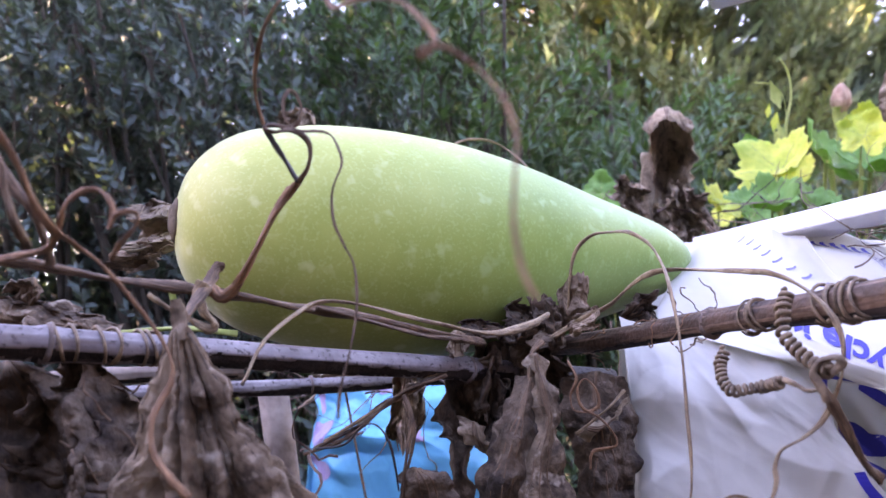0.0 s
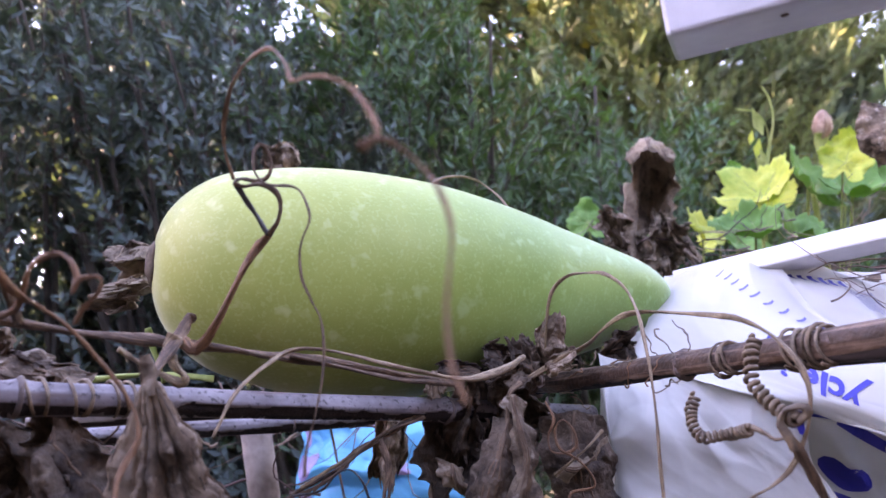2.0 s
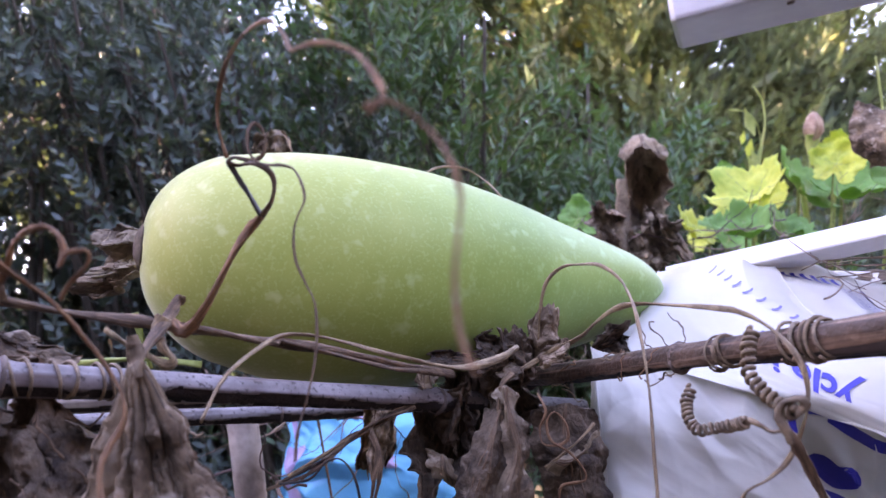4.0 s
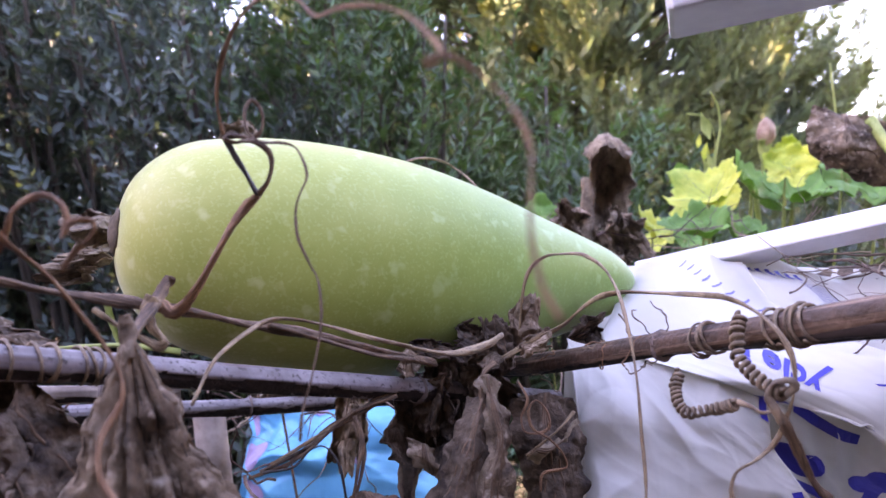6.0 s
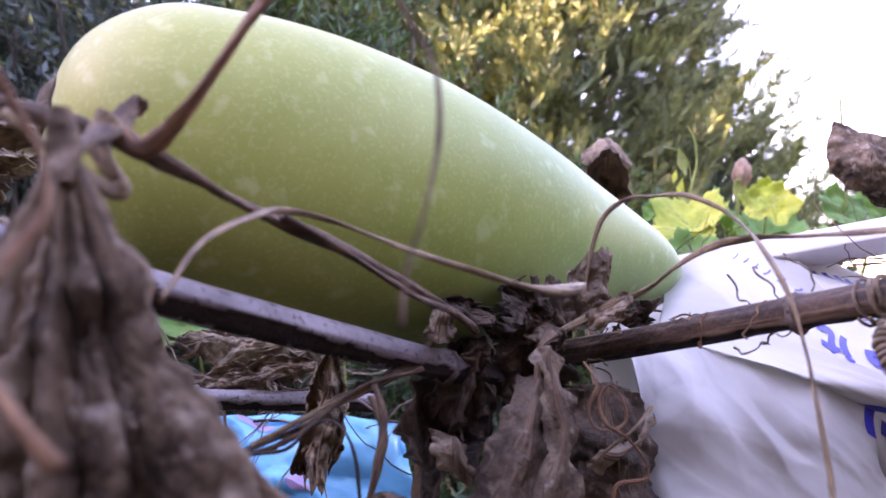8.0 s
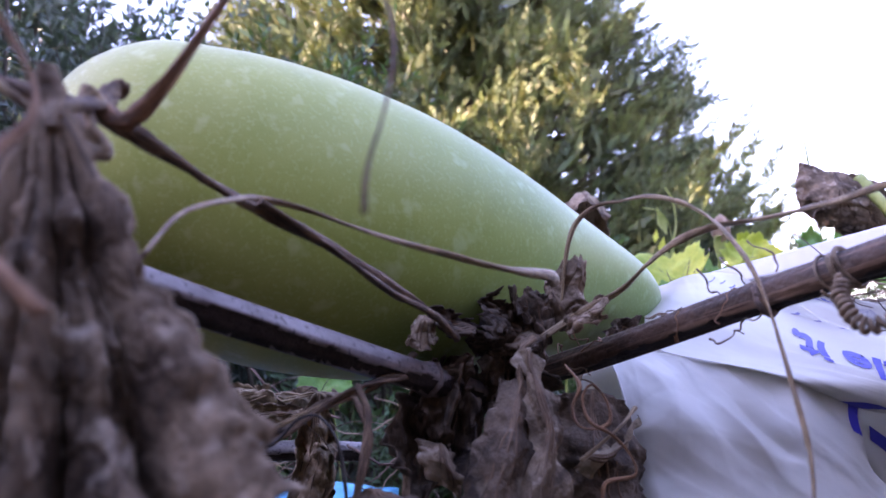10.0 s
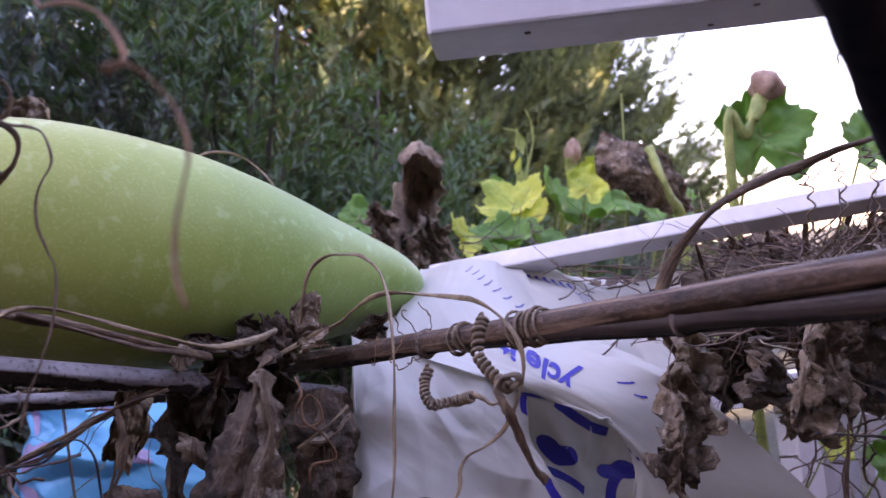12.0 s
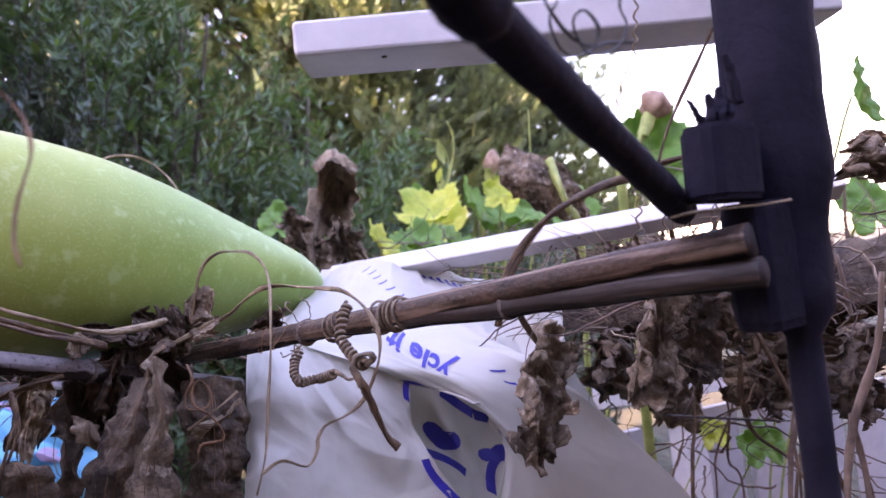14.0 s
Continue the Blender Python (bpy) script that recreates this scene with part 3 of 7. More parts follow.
def fence():
    ob = thing("fence", (0.914, 0.9638, 0), "pale grey painted board fence behind the bean bed", "fence")
    o = ob.location
    run = Vector((0.97, -0.24, 0)).normalized()
    back = Vector((0.24, 0.97, 0))
    batten("post", o + Vector((0, 0, 0)), o + Vector((0, 0, 1.02)), (0, -1, 0), 0.045, 0.045, M_PAINT, "white fence post", "", parent=ob)
    for k in range(11):
        a = o + run * (0.07 + 0.105 * k) + back * 0.03
        batten("board", a, a + Vector((0, 0, 0.99 - 0.012 * (k % 3))), (0, -1, 0), 0.098, 0.014, M_FENCE, "", "", parent=ob)
    for k in range(1, 7):
        a = o - run * (0.01 + 0.105 * k) + back * 0.03
        batten("board", a, a + Vector((0, 0, 0.98 - 0.012 * (k % 3))), (0, -1, 0), 0.098, 0.014, M_FENCE, "", "", parent=ob)
    for z in (1.045, 0.30):
        batten("rail", o - run * 0.70 + Vector((0, 0, z)), o + run * 1.25 + Vector((0, 0, z)), (0, 0, 1), 0.03, 0.045, M_PAINT, "white rail", "", parent=ob)


fence()
pale = thing("wooden_stake", (-0.198, 0.7898, 0), "pale upright wooden stake under the canes", "stake")
mesh_ob("shaft", *sweep([Vector((0.003 * math.sin(k), 0, 1.232 * k / 20)) for k in range(21)], 0.016, 10, 1.0, 0.15, 8), M_STAKE, pale)


# ---- plastic bags ----
def grid_point(grid, u, v):
    """Smooth surface through a small grid of points, u and v from 0 to 1."""
    rows, cols = len(grid), len(grid[0])

    def cr(a, b, c, d, t):
        return 0.5 * ((2 * b) + (c - a) * t + (2 * a - 5 * b + 4 * c - d) * t * t + (3 * b - a - 3 * c + d) * t ** 3)

    fv = min(v * (rows - 1), rows - 1 - 1e-6)
    fu = min(u * (cols - 1), cols - 1 - 1e-6)
    iv, iu = int(fv), int(fu)
    line = []
    for j in (iv - 1, iv, iv + 1, iv + 2):
        g = grid[max(0, min(rows - 1, j))]
        q = [g[max(0, min(cols - 1, i))] for i in (iu - 1, iu, iu + 1, iu + 2)]
        line.append(cr(*q, fu - iu))
    return cr(*line, fv - iv)


def crease(p, seed, amp, freq=8.0):
    """Sharp-edged folds of thin film."""
    q = p * freq + Vector((seed, seed * 2, 0))
    v = Vector((0, 0, 0))
    for s, a in ((1.0, 1.0), (2.3, 0.45), (5.0, 0.14), (11.0, 0.05)):
        n = noise.noise_vector(q * s)
        v += Vector((abs(n.x) - 0.25, abs(n.y) - 0.25, abs(n.z) - 0.25)) * (a * amp)
    return v


def facet(u, v, count, seed):
    """Flat crumpled panes that meet in sharp creases: random heights joined by plane triangles."""
    x = u * count + 0.45 * noise.noise(Vector((u * 3, v * 3, seed)))
    y = v * count + 0.45 * noise.noise(Vector((v * 3, u * 3, seed + 5)))
    i, j = math.floor(x), math.floor(y)
    fx, fy = x - i, y - j

    def high(p, q):
        s = math.sin(p * 127.1 + q * 311.7 + seed * 74.7) * 43758.5453
        return s - math.floor(s) - 0.5
    h00, h10, h01, h11 = high(i, j), high(i + 1, j), high(i, j + 1), high(i + 1, j + 1)
    if high(i * 3 + 1, j * 5 + 2) > 0:
        return h00 + (h10 - h00) * fx + (h11 - h10) * fy if fx > fy else h00 + (h11 - h01) * fx + (h01 - h00) * fy
    return h00 + (h10 - h00) * fx + (h01 - h00) * fy if fx + fy < 1 else h11 + (h01 - h11) * (1 - fx) + (h10 - h11) * (1 - fy)


def fold(u, v, angle, count, seed):
    """One set of straight sharp folds across the film, fading in and out."""
    t = (u * math.cos(angle) + v * math.sin(angle)) * count + 0.9 * noise.noise(Vector((u * 2.2, v * 2.2, seed)))
    wave = abs(t - math.floor(t) - 0.5) * 2
    mask = max(0.0, noise.noise(Vector((u * 3.1 + 7, v * 3.1, seed * 1.7))) * 1.6 + 0.35)
    return (wave ** 1.4 - 0.4) * mask


# the white bag: five overlapping folds of film, each a smooth sheet through a few corners
TONGUE = [[Vector(p) for p in row] for row in (
    [(0.240, 0.720, 1.300), (0.269, 0.705, 1.307), (0.301, 0.690, 1.306), (0.335, 0.680, 1.288)],
    [(0.185, 0.625, 1.267), (0.228, 0.625, 1.276), (0.275, 0.635, 1.279), (0.331, 0.625, 1.252)],
    [(0.163, 0.580, 1.243), (0.213, 0.572, 1.238), (0.263, 0.562, 1.236), (0.336, 0.550, 1.224)],
    [(0.206, 0.530, 1.219), (0.241, 0.525, 1.211), (0.282, 0.508, 1.208), (0.350, 0.490, 1.206)],
    [(0.258, 0.527, 1.191), (0.275, 0.505, 1.186), (0.305, 0.482, 1.183), (0.386, 0.475, 1.171)],
    [(0.294, 0.487, 1.174), (0.305, 0.483, 1.163), (0.333, 0.478, 1.146), (0.443, 0.475, 1.115)],
    [(0.323, 0.490, 1.129), (0.330, 0.485, 1.121), (0.363, 0.475, 1.101), (0.496, 0.475, 1.057)],
    [(0.306, 0.500, 1.068), (0.327, 0.490, 1.061), (0.374, 0.480, 1.043), (0.536, 0.480, 0.993)])]
FLANK = [[Vector(p) for p in row] for row in (
    [(0.134, 0.590, 1.247), (0.161, 0.572, 1.240), (0.188, 0.552, 1.228), (0.226, 0.540, 1.217), (0.258, 0.528, 1.193)],
    [(0.122, 0.545, 1.215), (0.150, 0.532, 1.207), (0.186, 0.530, 1.193), (0.220, 0.525, 1.183), (0.255, 0.523, 1.163)],
    [(0.117, 0.535, 1.169), (0.149, 0.522, 1.165), (0.188, 0.520, 1.158), (0.228, 0.518, 1.150), (0.261, 0.517, 1.136)],
    [(0.111, 0.528, 1.129), (0.146, 0.512, 1.126), (0.183, 0.508, 1.118), (0.228, 0.508, 1.108), (0.272, 0.510, 1.107)],
    [(0.092, 0.520, 1.076), (0.134, 0.500, 1.072), (0.175, 0.495, 1.063), (0.225, 0.495, 1.056), (0.303, 0.500, 1.054)])]
HOLLOW = [[Vector(p) for p in row] for row in (
    [(0.243, 0.585, 1.215), (0.312, 0.585, 1.192), (0.358, 0.560, 1.170), (0.376, 0.510, 1.142)],
    [(0.261, 0.595, 1.150), (0.309, 0.585, 1.134), (0.353, 0.572, 1.119), (0.375, 0.515, 1.110)],
    [(0.262, 0.575, 1.094), (0.310, 0.578, 1.082), (0.348, 0.565, 1.074), (0.381, 0.515, 1.072)],
    [(0.258, 0.550, 1.028), (0.300, 0.555, 1.016), (0.338, 0.550, 1.008), (0.380, 0.520, 1.008)])]
REAR = [[Vector(p) for p in row] for row in (
    [(0.335, 0.700, 1.295), (0.385, 0.690, 1.276), (0.424, 0.660, 1.259), (0.464, 0.630, 1.263), (0.477, 0.615, 1.259)],
    [(0.329, 0.665, 1.268), (0.375, 0.650, 1.253), (0.413, 0.635, 1.241), (0.443, 0.605, 1.237), (0.459, 0.590, 1.235)],
    [(0.327, 0.605, 1.222), (0.356, 0.590, 1.213), (0.388, 0.580, 1.205), (0.418, 0.565, 1.204), (0.435, 0.555, 1.208)],
    [(0.340, 0.550, 1.175), (0.369, 0.550, 1.164), (0.391, 0.545, 1.161), (0.407, 0.540, 1.164), (0.423, 0.535, 1.173)])]
BACK = [[Vector(p) for p in row] for row in (
    [(0.246, 0.770, 1.290), (0.370, 0.750, 1.283), (0.517, 0.680, 1.247)],
    [(0.148, 0.670, 1.224), (0.321, 0.680, 1.168), (0.482, 0.610, 1.147)],
    [(0.123, 0.640, 1.025), (0.283, 0.660, 0.977), (0.579, 0.540, 0.962)])]


def relief(u, v, seed, flat):
    """Wrinkles of thin film: wide smooth panes, straight sharp folds and fine crinkles."""
    r = 0.0075 * facet(u, v, 2.7, seed) + 0.0030 * facet(u, v, 6.1, seed + 3) + 0.0004 * facet(u, v, 17.0, seed + 6)
    r += 0.0050 * fold(u, v, 0.75 + 0.3 * math.sin(seed), 1.7, seed + 2) + 0.0040 * fold(u, v, -0.8 + 0.2 * math.cos(seed), 2.4, seed + 5)
    r += 0.0008 * fold(u, v, 0.45, 5.3, seed + 15) + 0.0004 * fold(u, v, 2.2, 9.0, seed + 19)
    return r * flat


def film_at(sheet, u, v, lift=0.0):
    grid, seed, flat = sheet
    p = grid_point(grid, u, v)
    e = 0.004
    du = grid_point(grid, min(1, u + e), v) - grid_point(grid, max(0, u - e), v)
    dv = grid_point(grid, u, min(1, v + e)) - grid_point(grid, u, max(0, v - e))
    n = dv.cross(du).normalized()
    if n.y > 0:
        n = -n
    return p + crease(p, 3.0 + seed, 0.0025 * flat, 9.0) + n * (lift + relief(u, v, seed, flat))


TONGUE_FILM, FLANK_FILM, HOLLOW_FILM, REAR_FILM, BACK_FILM = (TONGUE, 1.0, 0.8), (FLANK, 4.0, 1.5), (HOLLOW, 7.0, 1.6), (REAR, 9.0, 1.7), (BACK, 12.0, 2.0)


def hem(sheet, edge):
    """The rolled hem along one edge of a sheet."""
    line = [film_at(sheet, *edge(k / 60)) - bag.location for k in range(61)]
    mesh_ob("hem", *sweep(line, 0.0008, 6, 1.2, 0.4, 3), M_FILM, bag)


def white_bag():
    ob = thing("plastic_bag", TONGUE[4][1], "crumpled white plastic carrier bag with blue print beside the gourd", "plastic bag")
    for sheet, nu, nv in ((TONGUE_FILM, 130, 200), (FLANK_FILM, 150, 150), (HOLLOW_FILM, 80, 90), (REAR_FILM, 110, 80), (BACK_FILM, 60, 60)):
        verts = [film_at(sheet, i / nu, j / nv) - ob.location for j in range(nv + 1) for i in range(nu + 1)]
        W = nu + 1
        faces = [(j * W + i, j * W + i + 1, (j + 1) * W + i + 1, (j + 1) * W + i) for j in range(nv) for i in range(nu)]
        film = mesh_ob("film", verts, faces, M_FILM, ob)
        film.modifiers.new("thickness", "SOLIDIFY").thickness = 0.0003
    return ob


bag = white_bag()
hem(TONGUE_FILM, lambda s: (0.0, 0.45 + 0.5 * s))
hem(TONGUE_FILM, lambda s: (1.0, 0.02 + 0.4 * s))
hem(REAR_FILM, lambda s: (s, 0.0))
hem(FLANK_FILM, lambda s: (0.0, s))


def print_on_bag(name, sheet, shapes, material, label=""):
    """Flat print: one stroke in the sheet's own u, v, laid a hair above the film."""
    bm = bmesh.new()
    for poly in shapes:
        bm.faces.new([bm.verts.new(film_at(sheet, max(0, min(1, u)), max(0, min(1, v)), 0.0009) - bag.location) for u, v in poly])
    bmesh.ops.remove_doubles(bm, verts=bm.verts, dist=0.0001)
    me = bpy.data.meshes.new(name)
    bm.to_mesh(me)
    bm.free()
    me.materials.append(material)
    ob = new(name, me)
    ob.parent = bag
    if label:
        ob["label"] = label
    return ob


def uv_strip(p, q, thick, n=6, bow=0.0):
    """A band between two points in u, v, cut into short quads."""
    out = []
    (x0, y0), (x1, y1) = p, q
    lx, ly = x1 - x0, y1 - y0
    ln = math.hypot(lx, ly) or 1
    nx, ny = -ly / ln, lx / ln
    for k in range(n):
        a, b = k / n, (k + 1) / n
        ca, cb = bow * 4 * a * (1 - a), bow * 4 * b * (1 - b)
        pa, pb = (x0 + lx * a + nx * ca, y0 + ly * a + ny * ca), (x0 + lx * b + nx * cb, y0 + ly * b + ny * cb)
        t = thick * 0.5
        out.append([(pa[0] + nx * t, pa[1] + ny * t), (pb[0] + nx * t, pb[1] + ny * t), (pb[0] - nx * t, pb[1] - ny * t), (pa[0] - nx * t, pa[1] - ny * t)])
    return out


def uv_blot(c, ru, rv, seed, rings=7, n=22):
    """A rounded printed patch with an uneven outline, cut into short quads."""
    def at(k, j):
        a = 2 * math.pi * k / n
        r = j / rings * (1 + 0.30 * math.sin(2 * a + seed) + 0.16 * math.sin(3 * a + seed * 2.3))
        return (c[0] + ru * r * math.cos(a), c[1] + rv * r * math.sin(a))
    return [[at(k, j), at(k + 1, j), at(k + 1, j + 1), at(k, j + 1)] if j else [at(0, 0), at(k, 1), at(k + 1, 1)] for j in range(rings) for k in range(n)]


def lettering(words, sheet, centre, along, height_dir, material, name):
    """Words in the built-in font, bent onto the film. along and height_dir: one em in u, v."""
    cu = bpy.data.curves.new(name, "FONT")
    cu.body, cu.align_x, cu.align_y, cu.resolution_u = words, "CENTER", "CENTER", 3
    cu.offset = 0.030
    tmp = new(name + "_source", cu)
    me = bpy.data.meshes.new_from_object(tmp.evaluated_get(bpy.context.evaluated_depsgraph_get()))
    bpy.data.objects.remove(tmp)
    bpy.data.curves.remove(cu)
    bm = bmesh.new()
    bm.from_mesh(me)
    for _ in range(2):
        long = [e for e in bm.edges if e.calc_length() > 0.12]
        bmesh.ops.subdivide_edges(bm, edges=long, cuts=1)
    bmesh.ops.triangulate(bm, faces=bm.faces)
    for v in bm.verts:
        u = centre[0] + v.co.x * along[0] + v.co.y * height_dir[0]
        w = centre[1] + v.co.x * along[1] + v.co.y * height_dir[1]
        v.co = film_at(sheet, max(0, min(1, u)), max(0, min(1, w)), 0.0010) - bag.location
    bm.to_mesh(me)
    bm.free()
    me.materials.clear()
    me.materials.append(material)
    ob = new(name, me)
    ob.parent = bag
    return ob


lettering("ycle it.", TONGUE_FILM, (0.60, 0.385), (0.0, -0.076), (-0.27, 0.12), M_INK, "blue_lettering")
BROAD = "broad dark blue printed patch"
print_on_bag("printed_patch", HOLLOW_FILM, uv_blot((0.29, 0.40), 0.085, 0.085, 1.0), M_INK, BROAD)
print_on_bag("printed_patch", HOLLOW_FILM, uv_blot((0.68, 0.45), 0.11, 0.075, 2.4), M_INK, BROAD)
print_on_bag("printed_patch", HOLLOW_FILM, uv_strip((0.69, 0.48), (0.62, 0.70), 0.07, 8, 0.03), M_INK, BROAD)
print_on_bag("printed_patch", HOLLOW_FILM, uv_strip((0.12, 0.50), (0.40, 0.60), 0.05, 8, -0.03), M_INK, BROAD)
print_on_bag("printed_patch", HOLLOW_FILM, uv_strip((0.30, 0.16), (0.62, 0.24), 0.05, 8, 0.02), M_INK, BROAD)
print_on_bag("printed_patch", TONGUE_FILM, uv_strip((0.02, 0.548), (0.22, 0.560), 0.030, 8, -0.006), M_INK, BROAD)
print_on_bag("printed_patch", FLANK_FILM, uv_strip((0.975, 0.02), (0.965, 0.16), 0.045, 8, 0.01), M_INK, BROAD)
print_on_bag("printed_patch", FLANK_FILM, uv_strip((0.93, 0.60), (0.975, 0.86), 0.050, 10, 0.012), M_INK, BROAD)
for p, q in (((0.03, 0.70), (0.10, 0.73)), ((0.06, 0.745), (0.16, 0.765)), ((0.12, 0.80), (0.24, 0.80)), ((0.20, 0.66), (0.26, 0.675)), ((0.28, 0.81), (0.34, 0.805)), ((0.78, 0.49), (0.83, 0.497)), ((0.78, 0.545), (0.81, 0.556))):
    print_on_bag("printed_mark", TONGUE_FILM, uv_strip(p, q, 0.010, 5, 0.004), M_INK)
for k in range(9):
    s = k / 8
    u, v = 0.50 + 0.36 * s ** 0.8, 0.080 + 0.145 * s
    print_on_bag("printed_bar", TONGUE_FILM, uv_strip((u, v), (u + 0.055, v - 0.022), 0.0055, 3, 0.004), M_INK_PALE)
for k in range(6):
    print_on_bag("printed_bar", REAR_FILM, uv_strip((0.08 + 0.035 * k, 0.13 + 0.005 * k), (0.095 + 0.035 * k, 0.20 + 0.005 * k), 0.018, 3, 0.004), M_INK)
for k in range(9):
    print_on_bag("printed_bar", REAR_FILM, uv_strip((0.25 + 0.014 * k, 0.25), (0.31 + 0.014 * k, 0.42), 0.004, 3), M_INK_PALE)


BLUE = [[Vector(p) for p in row] for row in (
    [(-0.224, 1.160, 1.177), (-0.151, 1.150, 1.170), (-0.063, 1.150, 1.162), (0.064, 1.160, 1.144)],
    [(-0.220, 1.150, 1.147), (-0.145, 1.120, 1.133), (-0.059, 1.110, 1.118), (0.065, 1.150, 1.091)],
    [(-0.239, 1.150, 1.101), (-0.155, 1.100, 1.094), (-0.072, 1.100, 1.076), (0.066, 1.140, 1.039)],
    [(-0.260, 1.150, 1.039), (-0.167, 1.120, 1.017), (-0.082, 1.110, 1.001), (0.065, 1.140, 0.967)],
    [(-0.310, 1.170, 0.844), (-0.195, 1.150, 0.821), (-0.110, 1.150, 0.797), (0.055, 1.160, 0.746)])]


def blue_bag():
    ob = thing("plastic_bag", BLUE[2][1], "crumpled bright blue plastic bag with pinkish print under the canes", "plastic bag")
    front, rear = (BLUE, 21.0, 4.2), ([[p + Vector((0, 0.09 * (1 if 0 < i < 3 else 0.1), 0)) for i, p in enumerate(row)] for row in BLUE], 25.0, 3.5)
    for sheet, nu, nv in ((front, 140, 160), (rear, 50, 60)):
        verts = [film_at(sheet, i / nu, j / nv) - ob.location for j in range(nv + 1) for i in range(nu + 1)]
        faces = [(j * (nu + 1) + i, j * (nu + 1) + i + 1, (j + 1) * (nu + 1) + i + 1, (j + 1) * (nu + 1) + i) for j in range(nv) for i in range(nu)]
        film = mesh_ob("film", verts, faces, M_BLUE, ob)
        film.modifiers.new("thickness", "SOLIDIFY").thickness = 0.0005
    for k, (c, ru, rv) in enumerate((((0.42, 0.03), 0.09, 0.05), ((0.07, 0.42), 0.08, 0.12), ((0.05, 0.06), 0.04, 0.16), ((0.62, 0.40), 0.06, 0.04), ((0.10, 0.66), 0.07, 0.06))):
        polys = uv_blot(c, ru, rv, 1.7 * k)
        verts = [film_at(front, max(0, min(1, u)), max(0, min(1, v)), 0.0022) - ob.location for poly in polys for u, v in poly]
        faces, n = [], 0
        for poly in polys:
            faces.append(tuple(range(n, n + len(poly))))
            n += len(poly)
        mesh_ob("printed_patch", verts, faces, M_PINK, ob, "faded pink printed patch", smooth=False)


blue_bag()

# ---- living plant and its dry stems ----
vine = thing("dry_vine", (-0.1083, 0.3526, 1.318), "dry brown gourd vine with curling tendrils crossing the gourd", "vine")
tube("main_stem", [(-0.2321, 0.2996, 1.358), (-0.2018, 0.3147, 1.35), (-0.1748, 0.3249, 1.341), (-0.1474, 0.3383, 1.33), (-0.1256, 0.3465, 1.323), (-0.1084, 0.3526, 1.317), (-0.0937, 0.3708, 1.311), (-0.0761, 0.3911, 1.303), (-0.045, 0.4195, 1.291), (-0.016, 0.452, 1.276), (0.0039, 0.4773, 1.268), (0.0205, 0.5076, 1.259)], lambda s: 0.0022 + 0.0004 * math.sin(s * 40), M_VINE, vine, wobble=0.3)
tube("twin_stem", [(-0.0677, 0.3931, 1.301), (-0.0449, 0.4165, 1.289), (-0.0163, 0.4491, 1.274), (0.0042, 0.4724, 1.266), (0.0211, 0.5057, 1.257)], 0.0014, M_VINE, vine, wobble=0.3, seed=2)
tube("side_shoot", [(-0.1083, 0.3505, 1.319), (-0.103, 0.3487, 1.314), (-0.0968, 0.3465, 1.316), (-0.0867, 0.3429, 1.326), (-0.0714, 0.3378, 1.345), (-0.0623, 0.3343, 1.354), (-0.056, 0.3325, 1.358)], taper(0.0025, 0.0015), M_RUST, vine, wobble=0.25)
tube("curl", [(-0.056, 0.3325, 1.358), (-0.0503, 0.3306, 1.364), (-0.0477, 0.3292, 1.372), (-0.05, 0.3279, 1.378), (-0.0557, 0.3268, 1.381), (-0.0618, 0.3258, 1.381), (-0.0656, 0.3252, 1.383), (-0.0629, 0.3277, 1.385), (-0.0559, 0.3297, 1.383), (-0.0511, 0.3305, 1.385), (-0.0488, 0.3302, 1.391), (-0.0501, 0.3299, 1.397), (-0.0527, 0.3288, 1.399), (-0.0554, 0.327, 1.395), (-0.0561, 0.3255, 1.387), (-0.053, 0.3237, 1.381), (-0.0476, 0.3219, 1.378), (-0.0416, 0.3169, 1.376), (-0.0357, 0.3111, 1.372), (-0.0326, 0.3054, 1.364), (-0.0323, 0.3027, 1.357), (-0.0364, 0.3022, 1.35), (-0.0386, 0.3015, 1.343), (-0.0387, 0.299, 1.333), (-0.0358, 0.2965, 1.323), (-0.0333, 0.2939, 1.316), (-0.0331, 0.2903, 1.307), (-0.0349, 0.287, 1.295), (-0.0396, 0.2837, 1.281), (-0.0446, 0.2804, 1.269), (-0.0467, 0.2779, 1.259)], lambda s: 0.0012 - 0.0007 * min(1, s * 1.6), M_VINE, vine, sides=7)
tube("black_ribbon", [(-0.0559, 0.332, 1.358), (-0.0592, 0.3305, 1.367), (-0.0625, 0.3281, 1.375), (-0.0653, 0.3258, 1.383)], lambda s: 0.0009 + 0.0006 * math.sin(math.pi * min(1, s * 1.3)), M_BLACK, vine, "blackened ribbon-like tendril", flat=1.5)
tube("cut_stub", [(-0.1133, 0.3180, 1.3034), (-0.1115, 0.334, 1.312), (-0.1085, 0.350, 1.321), (-0.1066, 0.3579, 1.3275), (-0.1055, 0.3605, 1.329)], lambda s: 0.0024 + 0.0010 * max(0.0, s - 0.5) * 2, M_VINE, vine, wobble=0.3, seed=4)
tube("pale_bract", [(-0.1091, 0.3463, 1.322), (-0.1122, 0.3447, 1.316), (-0.1097, 0.3411, 1.308), (-0.1052, 0.3393, 1.302), (-0.1076, 0.3374, 1.3), (-0.1139, 0.3353, 1.305), (-0.1225, 0.3339, 1.312), (-0.1309, 0.3336, 1.32)], taper(0.0026, 0.0010), M_TENDRIL, vine, flat=1.4)
